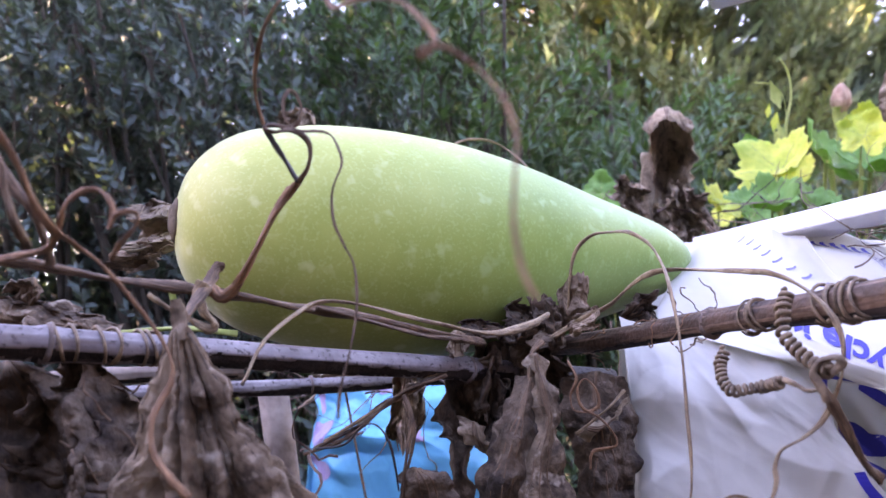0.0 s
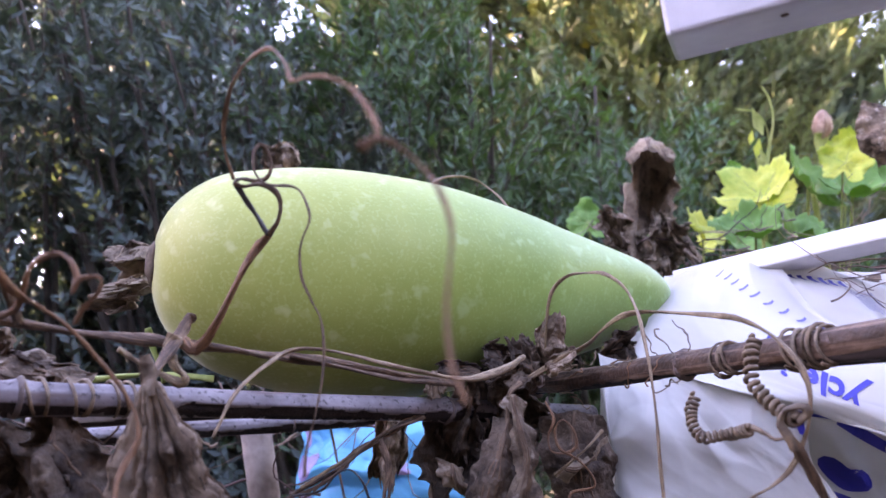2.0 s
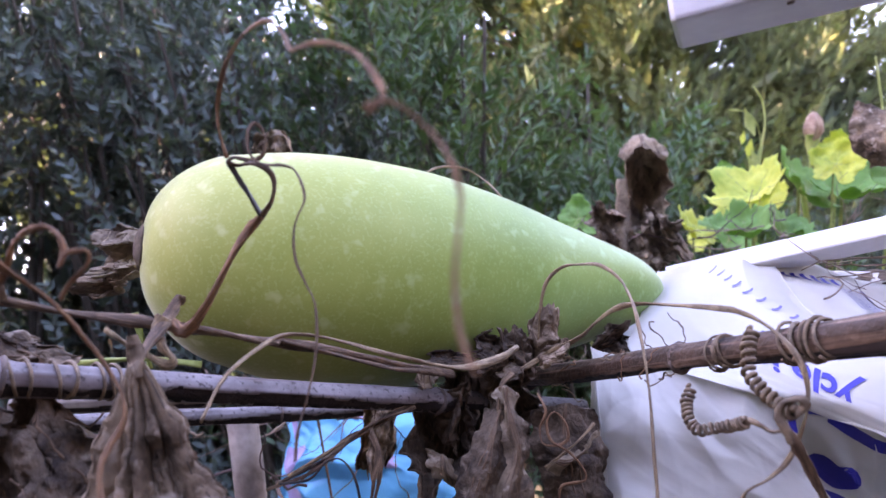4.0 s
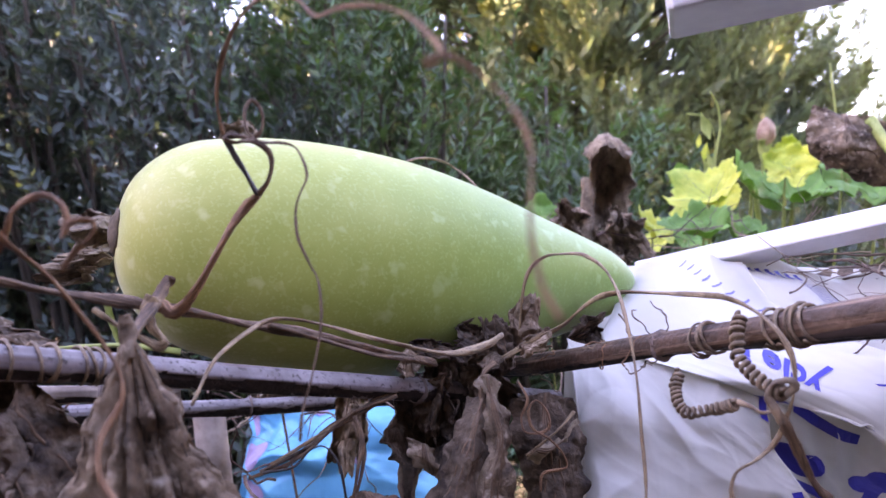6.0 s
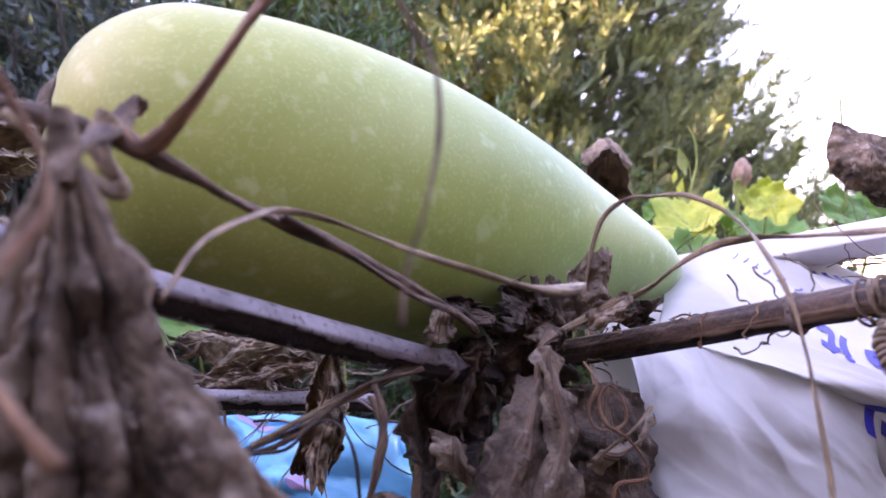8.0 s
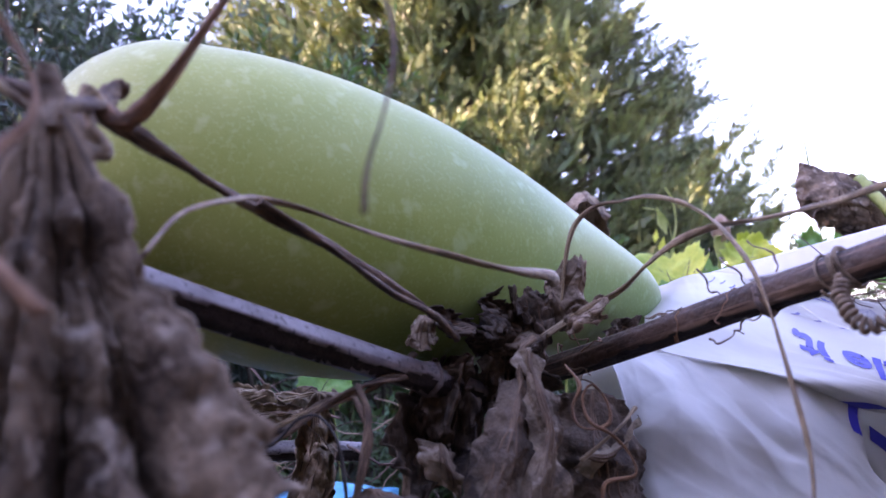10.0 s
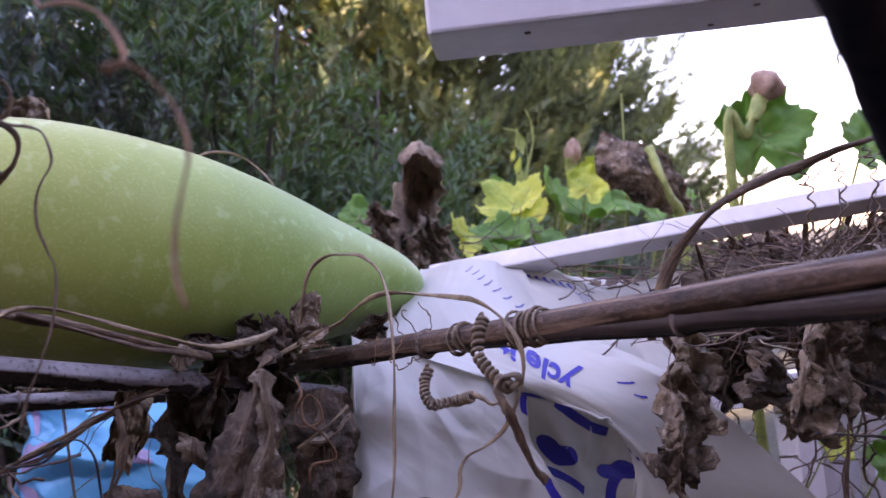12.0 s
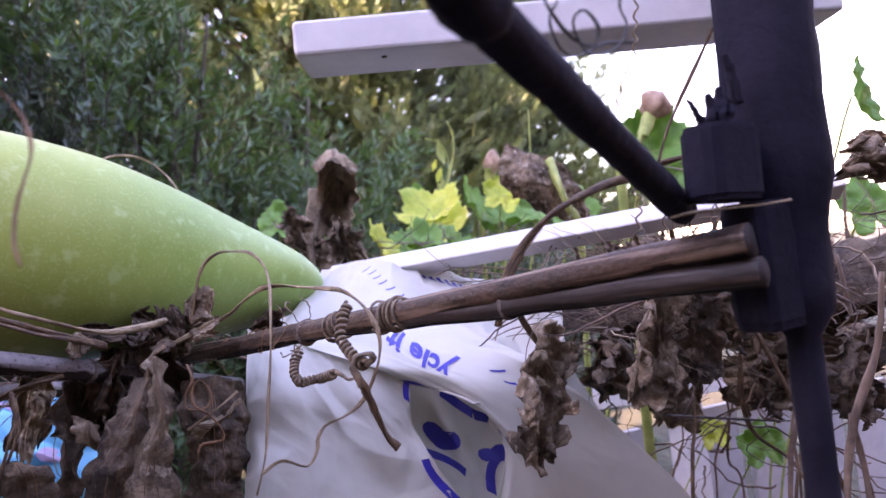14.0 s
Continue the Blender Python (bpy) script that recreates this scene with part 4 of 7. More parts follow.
tube("arching_tendril", [(-0.0987, 0.3442, 1.2723), (-0.090, 0.364, 1.290), (-0.0753, 0.388, 1.301), (-0.066, 0.400, 1.304), (-0.052, 0.406, 1.301), (-0.035, 0.410, 1.294), (-0.018, 0.409, 1.286), (-0.003, 0.408, 1.280), (0.013, 0.407, 1.2735), (0.028, 0.411, 1.270), (0.047, 0.430, 1.2705), (0.0599, 0.459, 1.2722)], lambda s: 0.0010 + 0.0013 * max(0, s - 0.6) * 2.5, M_TENDRIL, vine, flat=1.3)
fore = thing("curling_tendril", (-0.0662, 0.3251, 1.385), "thin rusty tendril looping freely in front of the gourd", "tendril", "dry tendrils")
tube("strand", [(-0.0657, 0.3251, 1.385), (-0.0648, 0.3143, 1.395), (-0.0601, 0.3004, 1.403), (-0.0517, 0.2844, 1.411), (-0.0416, 0.2736, 1.417), (-0.0305, 0.2612, 1.416), (-0.0221, 0.2369, 1.401), (-0.0175, 0.2129, 1.386), (-0.0116, 0.1979, 1.381), (-0.0045, 0.1831, 1.375), (0.0026, 0.1656, 1.365), (0.0066, 0.1532, 1.354), (0.007, 0.1476, 1.349), (0.0041, 0.1459, 1.346), (0.0032, 0.1449, 1.347), (0.0074, 0.1437, 1.347), (0.0114, 0.1428, 1.344), (0.0154, 0.1401, 1.338), (0.0175, 0.1365, 1.332), (0.0179, 0.133, 1.325), (0.0161, 0.1296, 1.318), (0.014, 0.1263, 1.31), (0.0133, 0.1219, 1.301), (0.0146, 0.1183, 1.295)], taper(0.0008, 0.00042), M_RUST, fore, sides=7)
left = thing("curling_tendril", (-0.1247, 0.2492, 1.343), "orange-brown tendril with a heart-shaped curl", "tendril", "dry tendrils")
tube("strand", [(-0.1821, 0.2899, 1.341), (-0.1556, 0.2748, 1.339), (-0.135, 0.2616, 1.338), (-0.1257, 0.2532, 1.344), (-0.1217, 0.2509, 1.35), (-0.1157, 0.2497, 1.353), (-0.1098, 0.2486, 1.353), (-0.105, 0.2468, 1.349), (-0.104, 0.2461, 1.343), (-0.1055, 0.2453, 1.339), (-0.1032, 0.2441, 1.342), (-0.0993, 0.244, 1.343), (-0.0958, 0.245, 1.342), (-0.0972, 0.2463, 1.338), (-0.1041, 0.2495, 1.334), (-0.1101, 0.2528, 1.329)], taper(0.0011, 0.0007), M_RUST, left, sides=7)
tube("loose_end", [(-0.1296, 0.2224, 1.378), (-0.1271, 0.2278, 1.37), (-0.1255, 0.2334, 1.36), (-0.1256, 0.2389, 1.35), (-0.1265, 0.2492, 1.343), (-0.1258, 0.2615, 1.338), (-0.1218, 0.2719, 1.33), (-0.1169, 0.2806, 1.317), (-0.1116, 0.2841, 1.305), (-0.1065, 0.2827, 1.293), (-0.1059, 0.2802, 1.284), (-0.1099, 0.2766, 1.277), (-0.1131, 0.273, 1.27), (-0.112, 0.2684, 1.26), (-0.1067, 0.2659, 1.251), (-0.1003, 0.2642, 1.243)], lambda s: 0.0010 + 0.0003 * math.sin(s * 9), M_RUST, left, sides=7)
tube("second_strand", [(-0.1481, 0.2473, 1.386), (-0.1413, 0.2481, 1.369), (-0.1396, 0.2487, 1.357), (-0.1384, 0.2491, 1.347), (-0.1408, 0.2596, 1.339)], taper(0.0020, 0.0013), M_VINE, left, sides=7)
tube("third_strand", [(-0.156, 0.2677, 1.38), (-0.1484, 0.2684, 1.364), (-0.1427, 0.2689, 1.354), (-0.1449, 0.2795, 1.343), (-0.1546, 0.2999, 1.337)], taper(0.0022, 0.0016), M_VINE, left, sides=7)
hoop = thing("looped_tendril", (0.0863, 0.5055, 1.289), "straw-coloured tendril arching over the gourd tip and hanging down", "tendril", "dry tendrils")
tube("strand", [(0.0815, 0.5137, 1.266), (0.086, 0.5085, 1.289), (0.0924, 0.5025, 1.308), (0.1034, 0.4959, 1.317), (0.1152, 0.4887, 1.317), (0.124, 0.4738, 1.314), (0.1294, 0.4543, 1.304), (0.129, 0.4349, 1.291), (0.1258, 0.4186, 1.278), (0.1211, 0.4015, 1.26), (0.1168, 0.3905, 1.24), (0.1117, 0.3817, 1.219), (0.1074, 0.3748, 1.198), (0.1039, 0.3716, 1.183), (0.097, 0.3686, 1.165)], lambda s: 0.0012 - 0.0005 * s, M_TENDRIL, hoop, sides=7, flat=1.3)
band = thing("looped_tendril", (0.0757, 0.5023, 1.256), "flat tan tendril running over the white bag", "tendril", "dry tendrils")
tube("strand", [(0.067, 0.5125, 1.253), (0.0886, 0.5018, 1.263), (0.1064, 0.4893, 1.27), (0.1163, 0.4767, 1.279), (0.1259, 0.4602, 1.286), (0.1359, 0.44, 1.287), (0.1486, 0.4201, 1.284), (0.1583, 0.3901, 1.281), (0.1607, 0.3602, 1.278), (0.167, 0.3455, 1.269), (0.1704, 0.3361, 1.258), (0.1709, 0.3316, 1.247), (0.1682, 0.3303, 1.235), (0.1625, 0.3309, 1.223), (0.1549, 0.3315, 1.213), (0.1433, 0.3279, 1.208), (0.1322, 0.3241, 1.206), (0.1263, 0.3204, 1.201), (0.1237, 0.3168, 1.194), (0.1172, 0.3151, 1.188), (0.1042, 0.313, 1.194), (0.0933, 0.3112, 1.19)], lambda s: 0.0015 - 0.0009 * s, M_TENDRIL, band, sides=8, flat=1.45)
coiled = thing("coiled_tendril", (0.1527, 0.3176, 1.232), "tightly coiled dry tendrils gripping the brown cane", "tendril", "dry tendrils")
mesh_ob("spring", *sweep(local(coiled, helix([(0.1602, 0.3506, 1.27), (0.1544, 0.347, 1.263), (0.1505, 0.3416, 1.252), (0.1521, 0.334, 1.244), (0.155, 0.3242, 1.238), (0.1564, 0.3183, 1.236)], 0.0031, 16)), 0.0012, 6), M_COIL, coiled)
mesh_ob("spring", *sweep(local(coiled, helix([(0.1319, 0.3671, 1.246), (0.1269, 0.3644, 1.24), (0.1252, 0.3607, 1.234), (0.1269, 0.356, 1.228), (0.1336, 0.3489, 1.229), (0.1391, 0.3428, 1.23), (0.1433, 0.3367, 1.232)], 0.0026, 19)), 0.0010, 6), M_COIL, coiled)
tube("link", [(0.1435, 0.3366, 1.233), (0.1458, 0.3287, 1.231), (0.1475, 0.3227, 1.229), (0.1528, 0.3187, 1.23)], 0.0011, M_COIL, coiled, sides=6)
tube("loop", [(0.1564, 0.3183, 1.236), (0.1607, 0.3161, 1.239), (0.1589, 0.317, 1.242), (0.1529, 0.3191, 1.241), (0.1496, 0.3194, 1.236), (0.1511, 0.3177, 1.23), (0.1526, 0.3179, 1.224)], 0.0016, M_COIL, coiled, sides=7, wobble=0.3)
tube("twig", [(0.1505, 0.3195, 1.234), (0.1548, 0.32, 1.224), (0.1606, 0.3227, 1.209), (0.1665, 0.3254, 1.194), (0.173, 0.3268, 1.185)], lambda s: 0.0017 + 0.0006 * s, M_VINE, coiled, "dark woody twig", wobble=0.35)
for k in range(5):
    wrap = [(0.1601, 0.3603, 1.266), (0.1742, 0.3435, 1.266)]
    ca = Vector(wrap[0]).lerp(Vector(wrap[1]), k / 4)
    axis = (Vector((0.282, 0.1515, 1.28)) - Vector((0.0598, 0.6505, 1.231))).normalized()
    o = axis.orthogonal().normalized()
    q = axis.cross(o)
    near = Vector((0.0598, 0.6505, 1.231)) + axis * (ca - Vector((0.0598, 0.6505, 1.231))).dot(axis)
    mesh_ob("winding", *sweep(local(coiled, [near + (o * math.cos(a / 3) + q * math.sin(a / 3)) * (0.0098 + 0.0009 * math.sin(a * 0.7 + k * 2)) + axis * (0.0007 * a / 3 + 0.0022 * math.sin(a / 3 + k * 1.7)) for a in range(21)]), 0.0009 + 0.0003 * (k % 2), 6), M_COIL, coiled)
for k in range(4):
    wrap = [(0.1356, 0.4024, 1.256), (0.1429, 0.3949, 1.255)]
    ca = Vector(wrap[0]).lerp(Vector(wrap[1]), k / 3)
    near = Vector((0.0598, 0.6505, 1.231)) + axis * (ca - Vector((0.0598, 0.6505, 1.231))).dot(axis)
    mesh_ob("winding", *sweep(local(coiled, [near + (o * math.cos(a / 3) + q * math.sin(a / 3)) * (0.0093 + 0.0010 * math.sin(a * 0.8 + k)) + axis * (0.0006 * a / 3 + 0.0020 * math.sin(a / 3 + k * 2.1)) for a in range(21)]), 0.0007 + 0.0003 * (k % 2), 6), M_COIL, coiled)
ties = thing("coiled_tendril", (-0.1623, 0.3619, 1.302), "fine tendrils wound round the grey cane", "tendril", "dry tendrils")
ga = (Vector((0.1258, 0.6313, 1.201)) - Vector((-0.3231, 0.2308, 1.352))).normalized()
go = ga.orthogonal().normalized()
gq = ga.cross(go)
for k in range(9):
    s0 = (0.0027, 0.5215, 1.243)
    near = Vector(s0) - ga * (0.262 - 0.0065 * k - 0.012 * (k % 3 == 2))
    tilt = 0.0012 * ((k * 37 % 5) - 2)
    mesh_ob("winding", *sweep(local(ties, [near + (go * math.cos(a / 3) + gq * math.sin(a / 3)) * (0.0088 + 0.0006 * math.sin(a)) + ga * (0.0004 * a + tilt * math.sin(a / 3)) for a in range(20)]), 0.0009, 6), M_COIL, ties)
brush = thing("vine_bundle", (-0.0186, 0.4638, 1.243), "bundle of broken dry vine stems below the canes", "dead vine")
for k in range(5):
    e = Vector((-0.0946, 0.4456, 1.219)) + Vector((0.006 * k - 0.004, 0.004 * k, 0.002 * (k % 3) - 0.002))
    a = Vector((-0.008, 0.5038, 1.242)) + Vector((0.002 * k, 0.003 * k, 0.003 * k))
    tube("strand", [a, a.lerp(e, 0.35) + Vector((0, 0, 0.004 - 0.002 * k)), a.lerp(e, 0.7) + Vector((0, 0, -0.004 + 0.002 * k)), e], taper(0.0016, 0.0008), (M_VINE, M_WILT_DARK, M_TENDRIL)[k % 3], brush, sides=6, seed=k)
tube("strand", [(-0.0354, 0.4641, 1.239), (-0.033, 0.4598, 1.225), (-0.0376, 0.4556, 1.209), (-0.0427, 0.4545, 1.193), (-0.0463, 0.4543, 1.179)], 0.0013, M_VINE, brush, sides=6)
tube("strand", [(-0.0905, 0.4456, 1.219), (-0.0734, 0.4454, 1.219), (-0.062, 0.445, 1.227), (-0.0534, 0.4449, 1.227), (-0.0474, 0.4453, 1.216), (-0.0463, 0.4462, 1.199), (-0.0467, 0.4469, 1.186)], 0.0006, M_BLACK, brush, sides=6)
tube("cord", [(0.2376, 0.1484, 1.293), (0.2439, 0.1424, 1.294), (0.2557, 0.135, 1.294), (0.2695, 0.1313, 1.294), (0.2866, 0.1325, 1.295)], 0.0005, M_TENDRIL, post, "pale cord tied round the post", sides=6)
vine_r = thing("dry_vine", (0.2485, 0.3207, 1.266), "brown woody vine climbing past the white batten", "vine")
tube("stem", [(0.2538, 0.3401, 1.245), (0.2556, 0.3342, 1.262), (0.2628, 0.332, 1.279), (0.2763, 0.3309, 1.296), (0.2978, 0.3284, 1.313), (0.326, 0.3239, 1.325), (0.3539, 0.3195, 1.332), (0.3793, 0.3169, 1.339), (0.4088, 0.3131, 1.345), (0.4473, 0.3117, 1.356)], lambda s: 0.0030 - 0.0008 * s, M_VINE, vine_r, wobble=0.25)
for k in range(4):
    b = Vector((0.3554, 0.3191, 1.331)) + Vector((0.018 * k, -0.006 * k, 0.004 * k))
    mesh_ob("tendril", *sweep(local(vine_r, helix([b, b + Vector((0.004, 0, -0.02)), b + Vector((-0.002, 0.003, -0.05 - 0.01 * k))], 0.0022, 5 + k)), 0.0006, 5), M_COIL, vine_r)
near_loop = thing("curling_tendril", (0.1865, 0.1091, 1.364), "dark tangled tendril caught on the slanting stake", "tendril", "dry tendrils")
tube("strand", [(0.1607, 0.1066, 1.369), (0.1684, 0.1095, 1.359), (0.1768, 0.1122, 1.352), (0.183, 0.1103, 1.349), (0.1854, 0.1095, 1.355), (0.1813, 0.1107, 1.361), (0.1775, 0.1119, 1.357), (0.181, 0.1109, 1.347), (0.1935, 0.1123, 1.349), (0.2013, 0.1151, 1.358), (0.1997, 0.1155, 1.365), (0.2025, 0.1146, 1.374), (0.2025, 0.1146, 1.386)], 0.0005, M_BLACK, near_loop, sides=6)
tube("strand", [(0.1705, 0.1088, 1.363), (0.1674, 0.1098, 1.357), (0.1694, 0.1092, 1.348), (0.1777, 0.1119, 1.346), (0.1897, 0.1135, 1.351), (0.2031, 0.1146, 1.352)], 0.0004, M_BLACK, near_loop, sides=6)
wavy = thing("curling_tendril", (0.2621, 0.1829, 1.396), "thin wavy dead tendril hanging from the overhead batten", "tendril", "dry tendrils")
mesh_ob("strand", *sweep(local(wavy, helix([(0.2784, 0.197, 1.414), (0.2759, 0.1988, 1.395), (0.2736, 0.2004, 1.378), (0.2681, 0.2033, 1.365), (0.2625, 0.2062, 1.352)], 0.0011, 9)), 0.0005, 5), M_TENDRIL, wavy)
tube("cord", [(0.3172, 0.1921, 1.388), (0.3087, 0.1964, 1.372), (0.2993, 0.2011, 1.355), (0.2913, 0.2052, 1.339), (0.286, 0.208, 1.324)], 0.0009, M_VINE, wavy, sides=6)
pl = thing("green_stem", (-0.1889, 0.462, 1.307), "pale green living stem under the gourd", "stem")
tube("stalk", [(-0.277, 0.5226, 1.313), (-0.2237, 0.4923, 1.308), (-0.1894, 0.472, 1.306), (-0.161, 0.4619, 1.303), (-0.1333, 0.4721, 1.294)], 0.0018, M_SHOOT, pl)
tube("side_stalk", [(-0.1977, 0.5468, 1.337), (-0.1968, 0.5479, 1.323), (-0.1946, 0.5488, 1.309), (-0.1931, 0.5499, 1.295)], 0.0020, M_SHOOT, pl)
back_t = thing("looped_tendril", (0.0601, 0.7339, 1.427), "fine pale tendril arching behind the gourd", "tendril", "dry tendrils")
tube("strand", [(0.0152, 0.6215, 1.401), (0.0252, 0.6497, 1.419), (0.0422, 0.6654, 1.428), (0.0633, 0.6694, 1.425), (0.0776, 0.6651, 1.414), (0.0887, 0.6409, 1.393), (0.0937, 0.629, 1.37)], 0.0010, M_TENDRIL, back_t, sides=6)
fine = thing("curling_tendril", (0.1231, 0.412, 1.25), "tangle of hair-thin curled tendrils on the cane", "tendril", "dry tendrils")
rng = random.Random(4)
for k in range(15):
    s = rng.uniform(0.14, 0.45)
    p = Vector((0.0598, 0.6505, 1.231)).lerp(Vector((0.282, 0.1515, 1.28)), s) + Vector((rng.uniform(-0.006, 0.006), -0.004, 0.0085 if k % 4 else -0.010))
    steps = [p]
    dr = Vector((rng.uniform(-1, 1), rng.uniform(-1, 0.4), rng.uniform(-0.3, 1))).normalized()
    for j in range(8):
        dr = (dr + Vector((rng.uniform(-1, 1), rng.uniform(-1, 1), rng.uniform(-1, 1))) * 0.9).normalized()
        steps.append(steps[-1] + dr * 0.0032)
    tube("hair", steps, 0.00045, M_RUST if k % 2 else M_COIL, fine, sides=5, step=4)
knotted = thing("curling_tendril", (0.0858, 0.5144, 1.214), "orange tendrils curled among the hanging leaves", "tendril", "dry tendrils")
tube("strand", [(0.0743, 0.5033, 1.237), (0.0764, 0.4938, 1.226), (0.0708, 0.4944, 1.216), (0.0703, 0.4898, 1.207), (0.079, 0.4899, 1.204), (0.0871, 0.4897, 1.207), (0.0874, 0.4912, 1.217), (0.0814, 0.4908, 1.225), (0.0754, 0.4912, 1.219), (0.0757, 0.4877, 1.208), (0.0848, 0.4851, 1.2), (0.0922, 0.4855, 1.189), (0.0924, 0.486, 1.18), (0.0774, 0.4862, 1.179), (0.0737, 0.4868, 1.168)], 0.0008, M_RUST, knotted, sides=6)
tube("strand", [(0.1085, 0.5043, 1.211), (0.0952, 0.4948, 1.204), (0.0822, 0.4932, 1.197), (0.0696, 0.4937, 1.19)], 0.0010, M_TENDRIL, knotted, sides=6)
tube("strand", [(0.0571, 0.4905, 1.196), (0.0495, 0.4882, 1.183), (0.0442, 0.487, 1.17), (0.0451, 0.4857, 1.155)], 0.0009, M_TENDRIL, knotted, sides=6)
tube("strand", [(0.0597, 0.5026, 1.253), (0.0511, 0.498, 1.247), (0.0471, 0.4956, 1.235), (0.0467, 0.4924, 1.22), (0.0457, 0.4911, 1.206)], 0.0022, M_VINE, knotted, sides=6, flat=1.4)

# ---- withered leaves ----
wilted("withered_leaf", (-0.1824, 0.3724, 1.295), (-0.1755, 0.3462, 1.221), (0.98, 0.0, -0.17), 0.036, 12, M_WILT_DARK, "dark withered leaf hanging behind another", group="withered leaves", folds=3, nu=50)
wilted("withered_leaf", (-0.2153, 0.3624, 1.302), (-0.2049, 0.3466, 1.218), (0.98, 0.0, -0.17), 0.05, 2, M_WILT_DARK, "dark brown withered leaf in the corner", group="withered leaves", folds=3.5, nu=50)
wilted("withered_leaf", (-0.1826, 0.4119, 1.306), (-0.2687, 0.4214, 1.331), (0,0,1), 0.016, 3, M_WILT, "curled grey withered leaf lying on the cane", group="withered leaves", folds=2, crumple=0.006)
wilted("withered_leaf", (-0.2309, 0.4214, 1.324), (-0.2318, 0.4202, 1.347), (0.98, 0.0, -0.17), 0.012, 33, M_WILT, "curled withered leaf tip standing on the cane", group="withered leaves", folds=1.5)
wilted("withered_leaf", (0.0295, 0.5628, 1.256), (0.0152, 0.5562, 1.191), (0.98, 0.0, -0.17), 0.03, 5, M_WILT_DARK, "blackened curled leaf at the cane joint", group="withered leaves", folds=3, depth=0.5)
wilted("withered_leaf", (0.0845, 0.5143, 1.253), (0.0954, 0.512, 1.297), (0.98, 0.0, -0.17), 0.016, 9, M_WILT, "small withered leaf standing against the gourd", group="withered leaves", folds=2, crumple=0.004, curl=0.8)
wilted("withered_leaf", (0.0633, 0.5275, 1.254), (0.0337, 0.5167, 1.274), (0,0,1), 0.02, 10, M_WILT_DARK, "black crinkled leaf edge under the gourd", group="withered leaves", folds=2, crumple=0.006)
wilted("withered_leaf", (0.0397, 0.5224, 1.261), (0.0015, 0.502, 1.273), (0,0,1), 0.008, 11, M_WILT_DARK, "black crinkled leaf scrap under the gourd", group="withered leaves", folds=2, crumple=0.005)
wilted("withered_leaf", (0.0042, 0.5021, 1.271), (0.0023, 0.5032, 1.252), (0.98, 0.0, -0.17), 0.0105, 13, M_WILT, "small brown leaf sheath hooked on the cane", group="withered leaves", folds=1.5, crumple=0.004)
wilted("withered_leaf", (-0.1978, 0.5735, 1.379), (-0.2425, 0.5981, 1.396), (0,0,1), 0.022, 14, M_WILT_PALE, "withered flower at the blossom end of the gourd", group="withered leaves", folds=3, crumple=0.01, depth=0.6)
wilted("withered_leaf", (-0.202, 0.5737, 1.375), (-0.2669, 0.6201, 1.361), (0.3,0,1), 0.014, 15, M_WILT, "withered petal at the blossom end of the gourd", group="withered leaves", folds=2.5, crumple=0.008, depth=0.6)
wilted("withered_leaf", (-0.1595, 0.9568, 1.506), (-0.1466, 0.9526, 1.563), (0.98, 0.0, -0.17), 0.032, 16, M_WILT_PALE, "pale crumpled dead leaf behind the gourd", group="withered leaves", folds=2, crumple=0.01, curl=0.9, stalk=[(-0.1395, 1.007, 0), (-0.1445, 0.9868, 0.9038), (-0.1555, 0.9668, 1.466)])
wilted("withered_leaf", (0.3725, 1.118, 1.295), (0.3601, 1.073, 1.395), (0.98, 0.0, -0.17), 0.045, 18, M_WILT_PALE, "crumpled dead leaf heap at the foot of a stalk", group="withered leaves", folds=3, crumple=0.018, curl=1.0, stalk=[(0.3925, 1.168, 0), (0.3875, 1.148, 0.7768), (0.3765, 1.128, 1.255)])
wilted("withered_leaf", (0.3238, 1.117, 1.338), (0.2775, 1.093, 1.421), (0.98, 0.0, -0.17), 0.022, 19, M_WILT, "curled dead leaf beside a stalk", group="withered leaves", folds=2, crumple=0.014, stalk=[(0.3438, 1.167, 0), (0.3388, 1.147, 0.8027), (0.3278, 1.127, 1.298)])
wilted("withered_leaf", (0.4167, 0.4368, 1.215), (0.4059, 0.4404, 1.166), (0.98, 0.0, -0.17), 0.024, 24, M_WILT_DARK, "dark dead leaf below the cane", group="withered leaves", folds=3, crumple=0.012)
wilted("withered_leaf", (0.521, 0.2689, 1.346), (0.5283, 0.2672, 1.307), (0.98, 0.0, -0.17), 0.025, 25, M_WILT, "dead curled leaf beside the dark post", group="withered leaves", folds=3, crumple=0.012)
wilted("withered_leaf", (0.5691, 0.3405, 1.21), (0.5512, 0.3297, 1.123), (0.98, 0.0, -0.17), 0.03, 26, M_WILT_DARK, "dark dead leaf hanging by the post", group="withered leaves", folds=3, crumple=0.012)
wilted("withered_leaf", (0.6318, 0.7367, 1.284), (0.6524, 0.7097, 1.23), (0.98, 0.0, -0.17), 0.045, 40, M_WILT_DARK, "crumpled dead leaf in the heap under the white batten", group="withered leaves", folds=3.5, crumple=0.016, depth=0.5, nu=40, nv=40, veins=3, stalk=[(0.5017, 0.5834, 1.306), (0.5668, 0.6621, 1.307)])
wilted("withered_leaf", (0.6869, 0.6885, 1.289), (0.6324, 0.6844, 1.24), (0.98, 0.0, -0.17), 0.045, 41, M_WILT, "crumpled dead leaf in the heap under the white batten", group="withered leaves", folds=3.5, crumple=0.016, depth=0.5, nu=40, nv=40, veins=3, stalk=[(0.56, 0.5394, 1.31), (0.6234, 0.6159, 1.312)])
